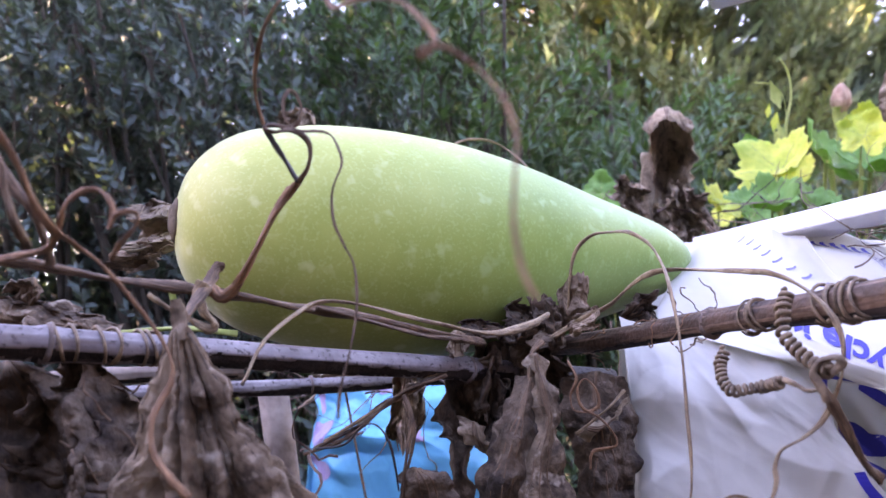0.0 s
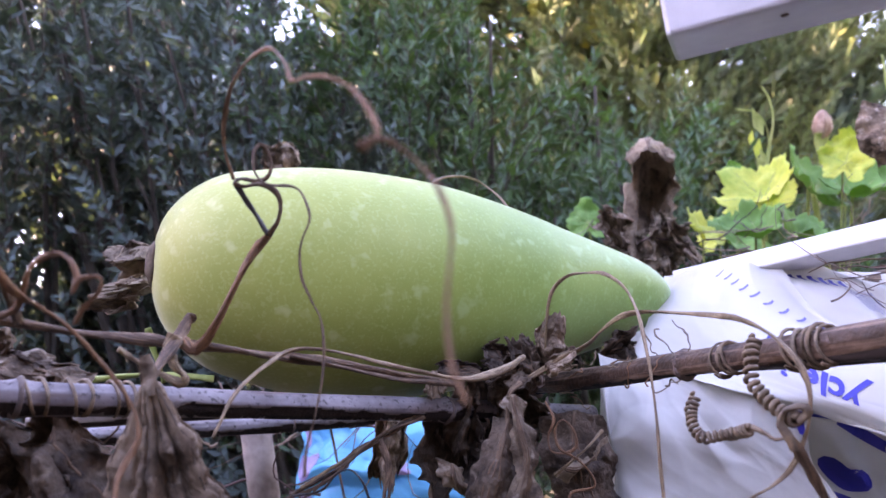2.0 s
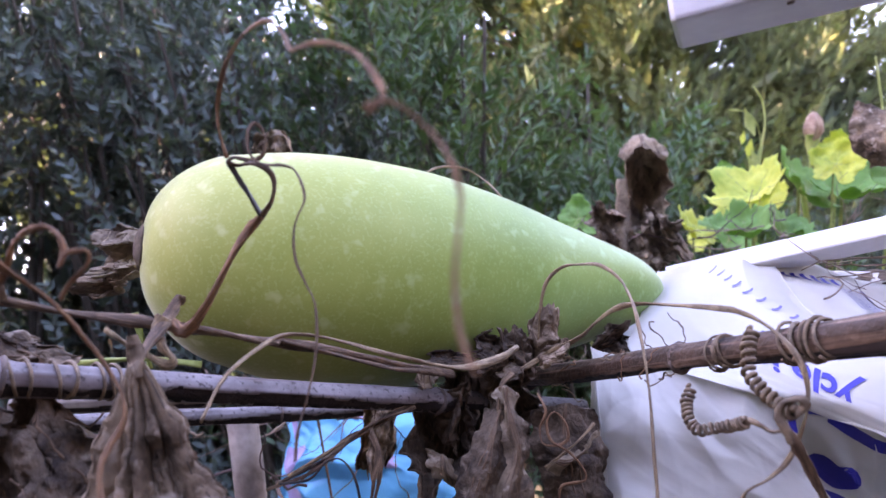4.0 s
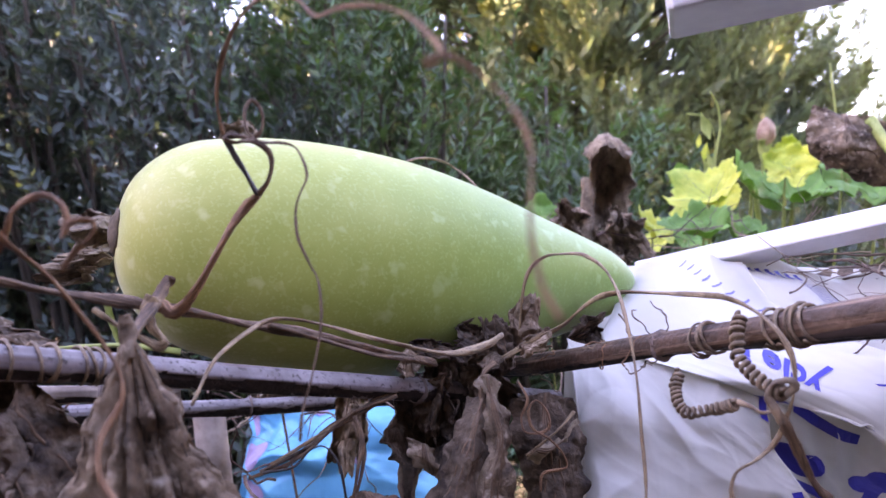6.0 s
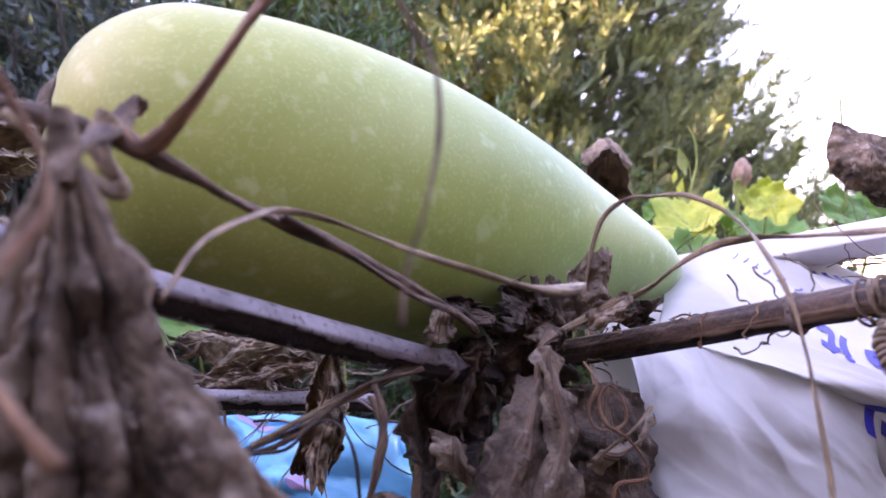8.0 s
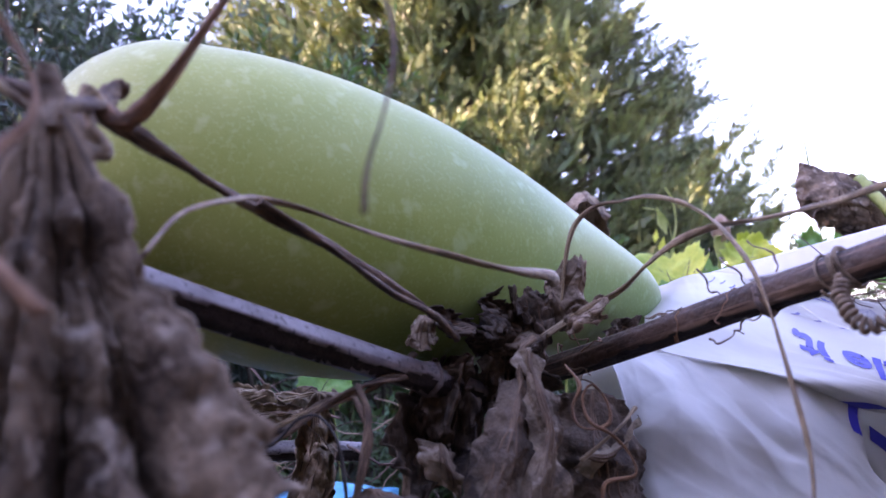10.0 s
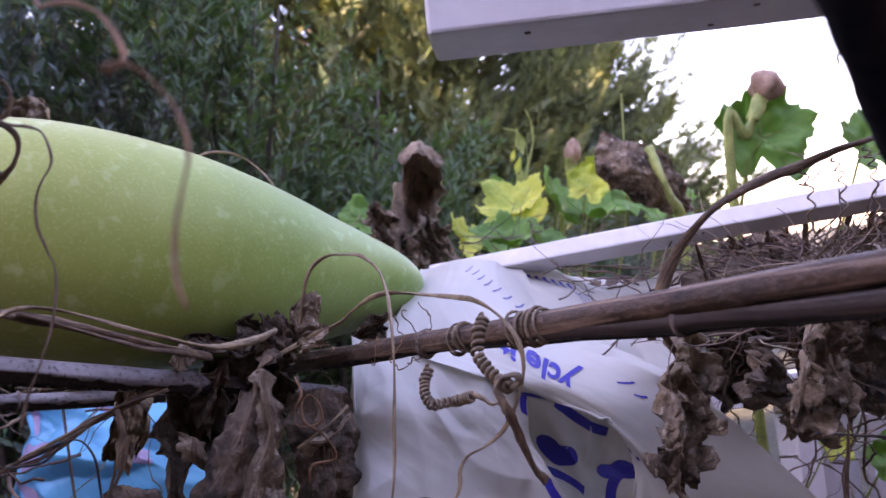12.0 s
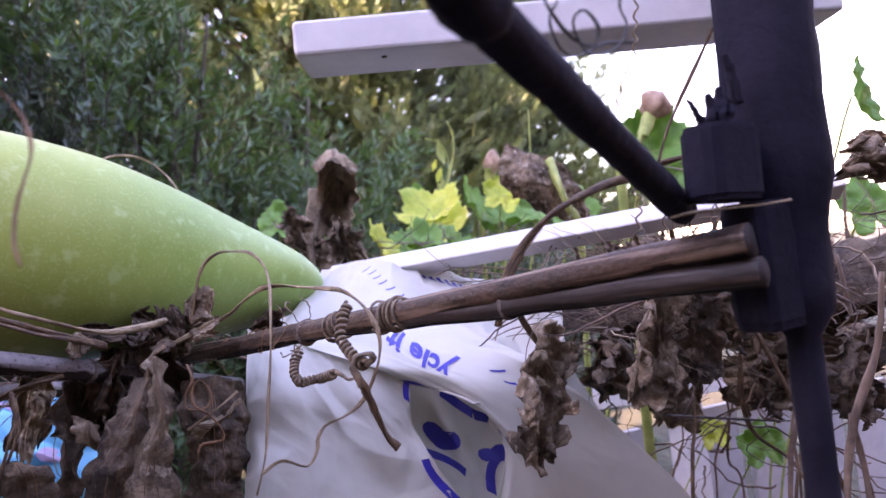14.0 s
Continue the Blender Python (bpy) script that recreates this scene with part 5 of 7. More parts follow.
wilted("withered_leaf", (0.737, 0.6523, 1.28), (0.7311, 0.6335, 1.212), (0.98, 0.0, -0.17), 0.05, 42, M_WILT_DARK, "crumpled dead leaf in the heap under the white batten", group="withered leaves", folds=3.5, crumple=0.016, depth=0.5, nu=40, nv=40, veins=3, stalk=[(0.6087, 0.5025, 1.314), (0.6728, 0.5794, 1.309)])
wilted("withered_leaf", (0.7733, 0.6202, 1.287), (0.7216, 0.6154, 1.22), (0.98, 0.0, -0.17), 0.05, 43, M_WILT, "crumpled dead leaf in the heap under the white batten", group="withered leaves", folds=3.5, crumple=0.016, depth=0.5, nu=40, nv=40, veins=3, stalk=[(0.6473, 0.4732, 1.317), (0.7103, 0.5487, 1.314)])
wilted("withered_leaf", (0.6177, 0.689, 1.228), (0.6216, 0.6672, 1.167), (0.98, 0.0, -0.17), 0.05, 44, M_WILT_DARK, "crumpled dead leaf in the heap under the white batten", group="withered leaves", folds=3.5, crumple=0.016, depth=0.5, nu=40, nv=40, veins=3, stalk=[(0.513, 0.5749, 1.307), (0.5653, 0.634, 1.279)])
wilted("withered_leaf", (0.6748, 0.6506, 1.226), (0.6324, 0.643, 1.166), (0.98, 0.0, -0.17), 0.05, 45, M_WILT_DARK, "crumpled dead leaf in the heap under the white batten", group="withered leaves", folds=3.5, crumple=0.016, depth=0.5, nu=40, nv=40, veins=3, stalk=[(0.5675, 0.5336, 1.311), (0.6211, 0.5941, 1.281)])
wilted("withered_leaf", (0.7225, 0.6151, 1.226), (0.7149, 0.5969, 1.156), (0.98, 0.0, -0.17), 0.05, 46, M_WILT, "crumpled dead leaf in the heap under the white batten", group="withered leaves", folds=3.5, crumple=0.016, depth=0.5, nu=40, nv=40, veins=3, stalk=[(0.6147, 0.4979, 1.314), (0.6686, 0.5585, 1.282)])
wilted("withered_leaf", (0.5524, 0.6569, 1.185), (0.5476, 0.6378, 1.11), (0.98, 0.0, -0.17), 0.04, 47, M_WILT_DARK, "crumpled dead leaf in the heap under the white batten", group="withered leaves", folds=3.5, crumple=0.016, depth=0.5, nu=40, nv=40, veins=3, stalk=[(0.485, 0.5961, 1.305), (0.5187, 0.6285, 1.257)])
wilted("withered_leaf", (0.6681, 0.5169, 1.186), (0.6283, 0.5086, 1.103), (0.98, 0.0, -0.17), 0.05, 48, M_WILT, "crumpled dead leaf in the heap under the white batten", group="withered leaves", folds=3.5, crumple=0.016, depth=0.5, nu=40, nv=40, veins=3, stalk=[(0.6255, 0.4898, 1.315), (0.6468, 0.5053, 1.262)])
wilted("withered_leaf", (0.5905, 0.5931, 1.146), (0.5779, 0.5764, 1.078), (0.98, 0.0, -0.17), 0.035, 49, M_WILT, "crumpled dead leaf in the heap under the white batten", group="withered leaves", folds=3.5, crumple=0.016, depth=0.5, nu=40, nv=40, veins=3, stalk=[(0.5378, 0.5561, 1.309), (0.5642, 0.5766, 1.239)])
wilted("withered_leaf", (0.7632, 0.54, 1.207), (0.7207, 0.5325, 1.117), (0.98, 0.0, -0.17), 0.06, 50, M_WILT_DARK, "crumpled dead leaf in the heap under the white batten", group="withered leaves", folds=3.5, crumple=0.016, depth=0.5, nu=40, nv=40, veins=3, stalk=[(0.6756, 0.4518, 1.319), (0.7194, 0.4979, 1.275)])
wilted("withered_leaf", (0.0711, 0.5145, 1.252), (0.0673, 0.5309, 1.284), (0.98, 0.0, -0.17), 0.012, 63, M_WILT_DARK, "dark twisted leaf scrap at the cane joint", group="withered leaves", folds=2, crumple=0.005, curl=1.0)
wilted("withered_leaf", (0.0801, 0.5073, 1.254), (0.1021, 0.4914, 1.269), (0,0.2,1), 0.008, 64, M_WILT, "small curled leaf scrap by the gourd tip", group="withered leaves", folds=2, crumple=0.004)
wilted("withered_leaf", (0.0508, 0.5226, 1.255), (0.0732, 0.517, 1.261), (0,0.3,1), 0.018, 65, M_WILT_DARK, "black leaf scrap on the cane joint", group="withered leaves", folds=2, crumple=0.004)
wilted("withered_leaf", (0.1383, 0.602, 1.252), (0.1738, 0.6117, 1.253), (0,0.2,1), 0.018, 66, M_WILT_DARK, "dark leaf scrap under the gourd tip", group="withered leaves", folds=2, crumple=0.006)
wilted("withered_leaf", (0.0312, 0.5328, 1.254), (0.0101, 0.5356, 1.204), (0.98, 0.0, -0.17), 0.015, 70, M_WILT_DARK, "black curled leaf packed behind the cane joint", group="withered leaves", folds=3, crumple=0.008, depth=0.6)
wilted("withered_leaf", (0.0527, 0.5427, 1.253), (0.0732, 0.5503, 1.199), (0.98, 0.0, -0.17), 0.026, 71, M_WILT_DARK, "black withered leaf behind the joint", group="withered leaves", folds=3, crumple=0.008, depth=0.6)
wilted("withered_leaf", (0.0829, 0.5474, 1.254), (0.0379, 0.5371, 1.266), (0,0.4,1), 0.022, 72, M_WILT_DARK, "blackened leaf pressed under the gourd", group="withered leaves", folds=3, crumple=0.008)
wilted("withered_leaf", (-0.0236, 0.7745, 1.246), (-0.1713, 0.7806, 1.275), (0,0.6,1), 0.022, 60, M_WILT_PALE, "tan dead leaf lying along the rear cane", group="withered leaves", folds=2.5, crumple=0.008)
wilted("withered_leaf", (-0.052, 0.76, 1.244), (-0.153, 0.761, 1.237), (0,0.3,1), 0.012, 61, M_WILT, "rolled dead leaf under the rear cane", group="withered leaves", folds=2.5, crumple=0.006)
wilted("withered_leaf", (-0.04, 0.7159, 1.248), (-0.0662, 0.7129, 1.152), (0.98, 0.0, -0.17), 0.02, 62, M_WILT, "narrow dead leaf hanging under the rear cane", group="withered leaves", folds=3, crumple=0.006)


# leaves with a shape of their own, each a crumpled sheet through a few corners
HOLLOW_LEAF = [[Vector(p) for p in row] for row in (
    [(-0.006, 0.530, 1.236), (0.012, 0.550, 1.230), (0.035, 0.535, 1.228)],
    [(-0.022, 0.515, 1.221), (0.005, 0.555, 1.209), (0.032, 0.530, 1.206)],
    [(-0.020, 0.510, 1.205), (-0.001, 0.545, 1.192), (0.024, 0.525, 1.193)],
    [(-0.017, 0.512, 1.191), (-0.009, 0.530, 1.184), (0.001, 0.515, 1.187)],
    [(-0.021, 0.515, 1.158), (-0.013, 0.520, 1.151), (-0.003, 0.515, 1.154)])]
CURLED_FLAP = [[Vector(p) for p in row] for row in (
    [(-0.004, 0.515, 1.211), (0.004, 0.505, 1.208), (0.008, 0.510, 1.202)],
    [(-0.005, 0.510, 1.202), (0.005, 0.500, 1.198), (0.012, 0.508, 1.188)],
    [(0.002, 0.515, 1.188), (0.006, 0.508, 1.186), (0.011, 0.512, 1.183)])]
BROWN_LEAF = [[Vector(p) for p in row] for row in (
    [(0.042, 0.500, 1.230), (0.047, 0.495, 1.232), (0.052, 0.500, 1.228)],
    [(0.028, 0.495, 1.215), (0.036, 0.482, 1.213), (0.045, 0.492, 1.210)],
    [(0.013, 0.492, 1.191), (0.024, 0.475, 1.191), (0.037, 0.488, 1.185)],
    [(0.002, 0.490, 1.170), (0.014, 0.470, 1.169), (0.031, 0.485, 1.161)],
    [(-0.001, 0.490, 1.142), (0.008, 0.475, 1.141), (0.022, 0.485, 1.138)])]
TWISTED_LEAF = [[Vector(p) for p in row] for row in (
    [(0.050, 0.497, 1.246), (0.052, 0.492, 1.247), (0.054, 0.497, 1.244)],
    [(0.048, 0.495, 1.226), (0.052, 0.488, 1.224), (0.058, 0.494, 1.222)],
    [(0.048, 0.490, 1.208), (0.053, 0.482, 1.206), (0.060, 0.488, 1.203)],
    [(0.032, 0.487, 1.180), (0.043, 0.478, 1.184), (0.055, 0.486, 1.184)],
    [(0.022, 0.485, 1.163), (0.037, 0.472, 1.159), (0.058, 0.482, 1.155)],
    [(0.026, 0.485, 1.137), (0.036, 0.475, 1.134), (0.053, 0.482, 1.132)])]
BROAD_LEAF = [[Vector(p) for p in row] for row in (
    [(0.072, 0.535, 1.221), (0.095, 0.530, 1.222), (0.117, 0.535, 1.214)],
    [(0.069, 0.530, 1.196), (0.090, 0.515, 1.195), (0.117, 0.530, 1.187)],
    [(0.071, 0.528, 1.171), (0.089, 0.512, 1.169), (0.112, 0.526, 1.163)],
    [(0.070, 0.525, 1.146), (0.085, 0.510, 1.142), (0.106, 0.525, 1.137)],
    [(0.070, 0.525, 1.114), (0.083, 0.515, 1.110), (0.100, 0.525, 1.107)])]
PALE_FOLD = [[Vector(p) for p in row] for row in (
    [(0.073, 0.515, 1.186), (0.078, 0.508, 1.191), (0.084, 0.512, 1.191)],
    [(0.078, 0.512, 1.183), (0.088, 0.503, 1.189), (0.099, 0.508, 1.194)],
    [(0.097, 0.512, 1.192), (0.103, 0.506, 1.198), (0.112, 0.510, 1.207)])]
LOW_LEAF = [[Vector(p) for p in row] for row in (
    [(-0.042, 0.460, 1.194), (-0.037, 0.455, 1.196), (-0.035, 0.460, 1.191)],
    [(-0.045, 0.460, 1.180), (-0.030, 0.450, 1.186), (-0.016, 0.458, 1.186)],
    [(-0.045, 0.460, 1.162), (-0.032, 0.455, 1.159), (-0.016, 0.460, 1.159)])]
DROOPING_LEAF = [[Vector(p) for p in row] for row in (
    [(0.612, 0.945, 1.479), (0.644, 0.930, 1.456), (0.684, 0.925, 1.450)],
    [(0.591, 0.940, 1.431), (0.630, 0.900, 1.412), (0.731, 0.935, 1.405)],
    [(0.614, 0.945, 1.400), (0.649, 0.915, 1.380), (0.747, 0.940, 1.366)],
    [(0.644, 0.950, 1.379), (0.691, 0.930, 1.345), (0.762, 0.950, 1.343)])]
HOODED_LEAF = [[Vector(p) for p in row] for row in (
    [(0.346, 1.100, 1.469), (0.358, 1.050, 1.480), (0.398, 1.100, 1.464)],
    [(0.348, 1.130, 1.495), (0.376, 1.100, 1.505), (0.423, 1.130, 1.484)],
    [(0.340, 1.120, 1.449), (0.403, 1.200, 1.464), (0.416, 1.120, 1.441)],
    [(0.330, 1.120, 1.412), (0.390, 1.200, 1.414), (0.408, 1.120, 1.403)],
    [(0.322, 1.130, 1.378), (0.369, 1.170, 1.365), (0.402, 1.130, 1.370)])]


def draped(name, grid, seed, material, label, crumple=0.004, rim=0.004, stalk=None, nu=44, nv=64, ragged=0.10):
    """A dead leaf as a crumpled sheet with torn, rolled edges and its midrib."""
    ob = thing(name, grid[0][1], label, "dead leaf", "withered leaves")

    def at(u, v):
        tear = ragged * (abs(rag(v * 2.3 + u, seed)) + 0.5 * abs(rag(v * 7.0, seed + 2)))
        uu = 0.5 + (u - 0.5) * (1 - tear)
        vv = v * (1 - 0.5 * ragged * abs(rag(u * 4.0, seed + 4)))
        c = grid_point(grid, uu, vv)
        e = 0.01
        du = grid_point(grid, min(1, uu + e), vv) - grid_point(grid, max(0, uu - e), vv)
        dv = grid_point(grid, uu, min(1, vv + e)) - grid_point(grid, uu, max(0, vv - e))
        n = dv.cross(du).normalized()
        if n.y > 0:
            n = -n
        q = c * 34 + Vector((seed * 3.7, 0, 0))
        k = abs(2 * u - 1)
        c += n * (crumple * (1.9 * (0.25 - abs(noise.noise(q))) + 1.2 * (0.25 - abs(noise.noise(q * 2.3))) + 0.6 * (0.25 - abs(noise.noise(q * 5.1)))))
        c += noise.noise_vector(q * 3.0) * (crumple * 0.35) + n * (rim * max(0.0, k - 0.6) * 2.5 * (0.5 + 1.2 * rag(v * 3.0, seed + 7 + (u > 0.5))))
        c += n * (rim * 0.9 * k ** 4 * math.sin(v * 21 + seed + 3 * rag(v * 2, seed)))
        return c

    verts = [at(i / nu, j / nv) for j in range(nv + 1) for i in range(nu + 1)]
    faces = [(j * (nu + 1) + i, j * (nu + 1) + i + 1, (j + 1) * (nu + 1) + i + 1, (j + 1) * (nu + 1) + i) for j in range(nv) for i in range(nu)]
    blade = mesh_ob("blade", local(ob, verts), faces, material, ob)
    blade.modifiers.new("thickness", "SOLIDIFY").thickness = 0.0007
    for u0 in (0.5, 0.28, 0.74):
        line = [at(0.5 + (u0 - 0.5) * j / 14, 0.02 + 0.9 * j / 14) + Vector((0, -0.0005, 0)) for j in range(15)]
        mesh_ob("rib", *sweep(local(ob, line), taper(0.0011, 0.0004), 5), M_VINE, ob)
    if stalk:
        tube("stalk", stalk[0], stalk[1], stalk[2], ob, sides=8, wobble=0.3, seed=seed)
    return ob


def umbrella_leaf(top, length, spread, seed, material, label):
    """A withered leaf hung by its stalk like a shut umbrella: pleats run straight from the neck to a torn hem."""
    ob = thing("withered_leaf", top, label, "dead leaf", "withered leaves")

    def at(u, v):
        ang = u * 1.75
        hem_v = v * (1 - 0.10 * abs(rag(u * 3.0, seed)) - 0.05 * abs(rag(u * 9.0, seed + 1)))
        open_ = 0.06 + 0.94 * hem_v ** 0.92
        lean = 1.0 + 0.30 * max(0.0, -u) * hem_v
        t = u * 1.7 + 1.1 * rag(u * 1.5, seed + 2) + 0.18 * rag(hem_v * 2, seed + 4)
        pleat = abs(t - math.floor(t) - 0.5) * 2
        r = spread * open_ * (0.70 + 0.50 * pleat ** 0.8) * (1 + 0.10 * rag(hem_v * 2 + u, seed + 6))
        c = Vector((math.sin(ang) * r * lean, -math.cos(ang) * r * 0.34, -length * hem_v * (1 - 0.22 * abs(u) ** 2.2)))
        c.y -= (pleat - 0.5) * 0.017 * open_ * math.cos(ang * 0.8)
        q = c * 36 + Vector((seed * 2.9, 0, 0))
        n = Vector((math.sin(ang), -math.cos(ang), 0.25))
        amp = 0.0050 * min(1.0, hem_v * 2.5)
        c += n * (amp * (1.3 * (0.25 - abs(noise.noise(q))) + 1.0 * (0.25 - abs(noise.noise(q * 2.4))) + 0.55 * (0.25 - abs(noise.noise(q * 5.5)))))
        return c + noise.noise_vector(q * 3) * (amp * 0.3) + n * (0.006 * hem_v ** 5 * math.sin(u * 19 + seed))

    nu, nv = 150, 90
    verts = [at(2 * i / nu - 1, j / nv) for j in range(nv + 1) for i in range(nu + 1)]
    faces = [(j * (nu + 1) + i, j * (nu + 1) + i + 1, (j + 1) * (nu + 1) + i + 1, (j + 1) * (nu + 1) + i) for j in range(nv) for i in range(nu)]
    blade = mesh_ob("blade", verts, faces, material, ob)
    blade.modifiers.new("thickness", "SOLIDIFY").thickness = 0.0007
    for k in range(4):
        u0 = -0.66 + 0.40 * k
        line = [at(u0, 0.03 + 0.9 * j / 16) + Vector((0, -0.0004, 0)) for j in range(17)]
        mesh_ob("rib", *sweep(line, taper(0.0007, 0.0003), 5), M_WILT_DARK, ob)
    tube("neck", [Vector(top) + Vector((0.0, 0.0, 0.012)), Vector(top) + Vector((0.0, 0, 0.003)), Vector(top) + Vector((0, -0.001, -0.006))], taper(0.0022, 0.0030), material, ob, sides=10, wobble=0.4, seed=seed)
    return ob


umbrella_leaf((-0.1133, 0.3176, 1.303), 0.108, 0.043, 3, M_WILT, "large grey-brown withered leaf folded like an umbrella, hanging")
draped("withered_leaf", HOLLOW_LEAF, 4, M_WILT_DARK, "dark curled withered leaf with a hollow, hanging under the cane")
draped("withered_leaf", CURLED_FLAP, 5, M_WILT, "small curled flap of dead leaf with a pale edge", 0.002, 0.003, nu=24, nv=30)
draped("withered_leaf", BROWN_LEAF, 6, M_WILT_DARK, "long brown withered leaf hanging from the cane joint", 0.003, 0.003)
draped("withered_leaf", TWISTED_LEAF, 7, M_WILT, "narrow twisted grey leaf with wavy pale edges", 0.003, 0.005)
draped("withered_leaf", BROAD_LEAF, 8, M_WILT_DARK, "broad crinkled dark leaf hanging beside the white bag", 0.0055, 0.004)
draped("withered_leaf", PALE_FOLD, 9, M_WILT_PALE, "pale fold of dead leaf lying across a dark one", 0.002, 0.002, nu=24, nv=30)
draped("withered_leaf", LOW_LEAF, 10, M_WILT_DARK, "small withered leaf hanging low on its stalk", 0.003, 0.004, [[(-0.037, 0.47, 1.234), (-0.033, 0.465, 1.22), (-0.035, 0.462, 1.208), (-0.041, 0.46, 1.194)], 0.0013, M_VINE], 30, 30)
draped("withered_leaf", DROOPING_LEAF, 11, M_WILT, "large drooping dead leaf on a yellow-green stalk behind the white batten", 0.006, 0.003, ragged=0.05)
draped("withered_leaf", HOODED_LEAF, 12, M_WILT_PALE, "brown hooded dead leaf standing on its stalk", 0.005, 0.007, [[(0.335, 1.1, 1.445), (0.327, 1.1, 1.401), (0.322, 1.1, 1.364), (0.319, 1.1, 1.323), (0.33, 1.12, 0.8), (0.34, 1.15, 0.0)], 0.008, M_WILT_PALE])
wilted("withered_leaf", (0.338, 0.437, 1.214), (0.313, 0.42, 1.115), (0.98, 0.0, -0.17), 0.025, 21, M_WILT, "crumpled grey-brown dead leaf hanging before the white bag", group="withered leaves", folds=2.2, crumple=0.007, depth=0.6, nu=60, stalk=[(0.300, 0.40, 1.262), (0.318, 0.425, 1.240)])
wilted("withered_leaf", (0.350, 0.440, 1.228), (0.338, 0.430, 1.180), (0.98, 0.0, -0.17), 0.017, 27, M_WILT_PALE, "small crumpled pale dead leaf above another", group="withered leaves", folds=2.5, crumple=0.010, depth=0.7, nu=40, nv=40)

HANGING = "withered leaves"
wilted("withered_leaf", (0.398, 0.360, 1.262), (0.372, 0.355, 1.160), (0.98, 0.0, -0.17), 0.024, 22, M_WILT, "woolly crumpled dead leaf in the clump under the cane", group=HANGING, folds=2.2, crumple=0.007, depth=0.6, nu=50, curl=0.9)
wilted("withered_leaf", (0.432, 0.362, 1.262), (0.424, 0.356, 1.172), (0.98, 0.0, -0.17), 0.026, 23, M_WILT_DARK, "brown crumpled dead leaf in the clump under the cane", group=HANGING, folds=2.4, crumple=0.008, depth=0.6, nu=50, curl=0.9)
wilted("withered_leaf", (0.458, 0.352, 1.268), (0.452, 0.345, 1.200), (0.98, 0.0, -0.17), 0.022, 28, M_WILT_DARK, "dark crumpled dead leaf in the clump by the post", group=HANGING, folds=3.0, crumple=0.010, depth=0.6, nu=40, nv=44)
for k, (top, tip, w) in enumerate((((0.788, 0.50, 1.245), (0.800, 0.50, 1.178), 0.032), ((0.875, 0.60, 1.130), (0.856, 0.60, 1.060), 0.030), ((0.670, 0.55, 1.148), (0.648, 0.55, 1.090), 0.016), ((0.666, 0.50, 1.146), (0.640, 0.50, 1.092), 0.013), ((0.720, 0.52, 1.180), (0.712, 0.52, 1.110), 0.024), ((0.610, 0.48, 1.175), (0.602, 0.48, 1.120), 0.010))):
    wilted("withered_leaf", top, tip, (0.98, 0.0, -0.17), w, 80 + k, M_WILT_DARK, "dark dead leaf hanging among stems before the fence", group=HANGING, folds=2.6, crumple=0.012, depth=0.5, nu=36, nv=40, veins=3, stalk=[(top[0] + 0.03, top[1] + 0.02, top[2] + 0.09), (top[0] + 0.01, top[1] + 0.01, top[2] + 0.04)])
for k, pts in enumerate((((0.578, 0.45, 1.215), (0.576, 0.47, 1.162), (0.609, 0.50, 1.088), (0.676, 0.50, 1.016), (0.74, 0.52, 0.80)), ((0.560, 0.45, 1.235), (0.615, 0.45, 1.127), (0.672, 0.45, 1.016), (0.72, 0.46, 0.85)), ((0.70, 0.50, 1.20), (0.69, 0.50, 1.10), (0.655, 0.50, 1.00), (0.63, 0.51, 0.80)), ((0.497, 0.45, 1.137), (0.492, 0.45, 1.11), (0.485, 0.45, 1.078), (0.47, 0.46, 0.90)), ((0.75, 0.55, 1.22), (0.77, 0.55, 1.10), (0.74, 0.55, 0.95), (0.73, 0.56, 0.75)), ((0.84, 0.56, 1.20), (0.82, 0.56, 1.06), (0.85, 0.56, 0.92), (0.84, 0.57, 0.70)))):
    dead = thing("dead_stem", pts[0], "dead brown vine stem hanging before the fence", "stem", "dead upright stems")
    tube("stalk", pts, 0.0022 if k < 2 else 0.0014, M_VINE, dead, sides=7, wobble=0.35, seed=k)
wire = thing("twine", (0.465, 0.45, 1.135), "thin dark twine stretched before the fence", "twine")
tube("strand", [(0.465, 0.45, 1.135), (0.54, 0.45, 1.118), (0.618, 0.45, 1.102), (0.70, 0.46, 1.095)], 0.0009, M_BLACK, wire, sides=6)


def tangle(name, centre, spread, count, seed, label, radius=0.0011, steps=14, stride=0.010, wander=0.28):
    """Dead thin stems lying criss-cross: far too many to count."""
    rng = np.random.default_rng(seed)
    lines = []
    for k in range(count):
        p = np.array(centre) + rng.normal(0, 1, 3) * np.array(spread) * 0.5
        d = rng.normal(0, 1, 3) * np.array([1, 1, 0.35])
        line = [p]
        for j in range(steps):
            d = d / np.linalg.norm(d) + rng.normal(0, wander, 3) * np.array([1, 1, 0.6])
            line.append(line[-1] + d / np.linalg.norm(d) * stride)
        lines.append(line)
    V, F = thin_tubes(lines, rng.uniform(0.5, 1.6, count) * radius)
    tagged(bulk(name, V, F, M_STRAW), label, "dead stems", kind="stuff")


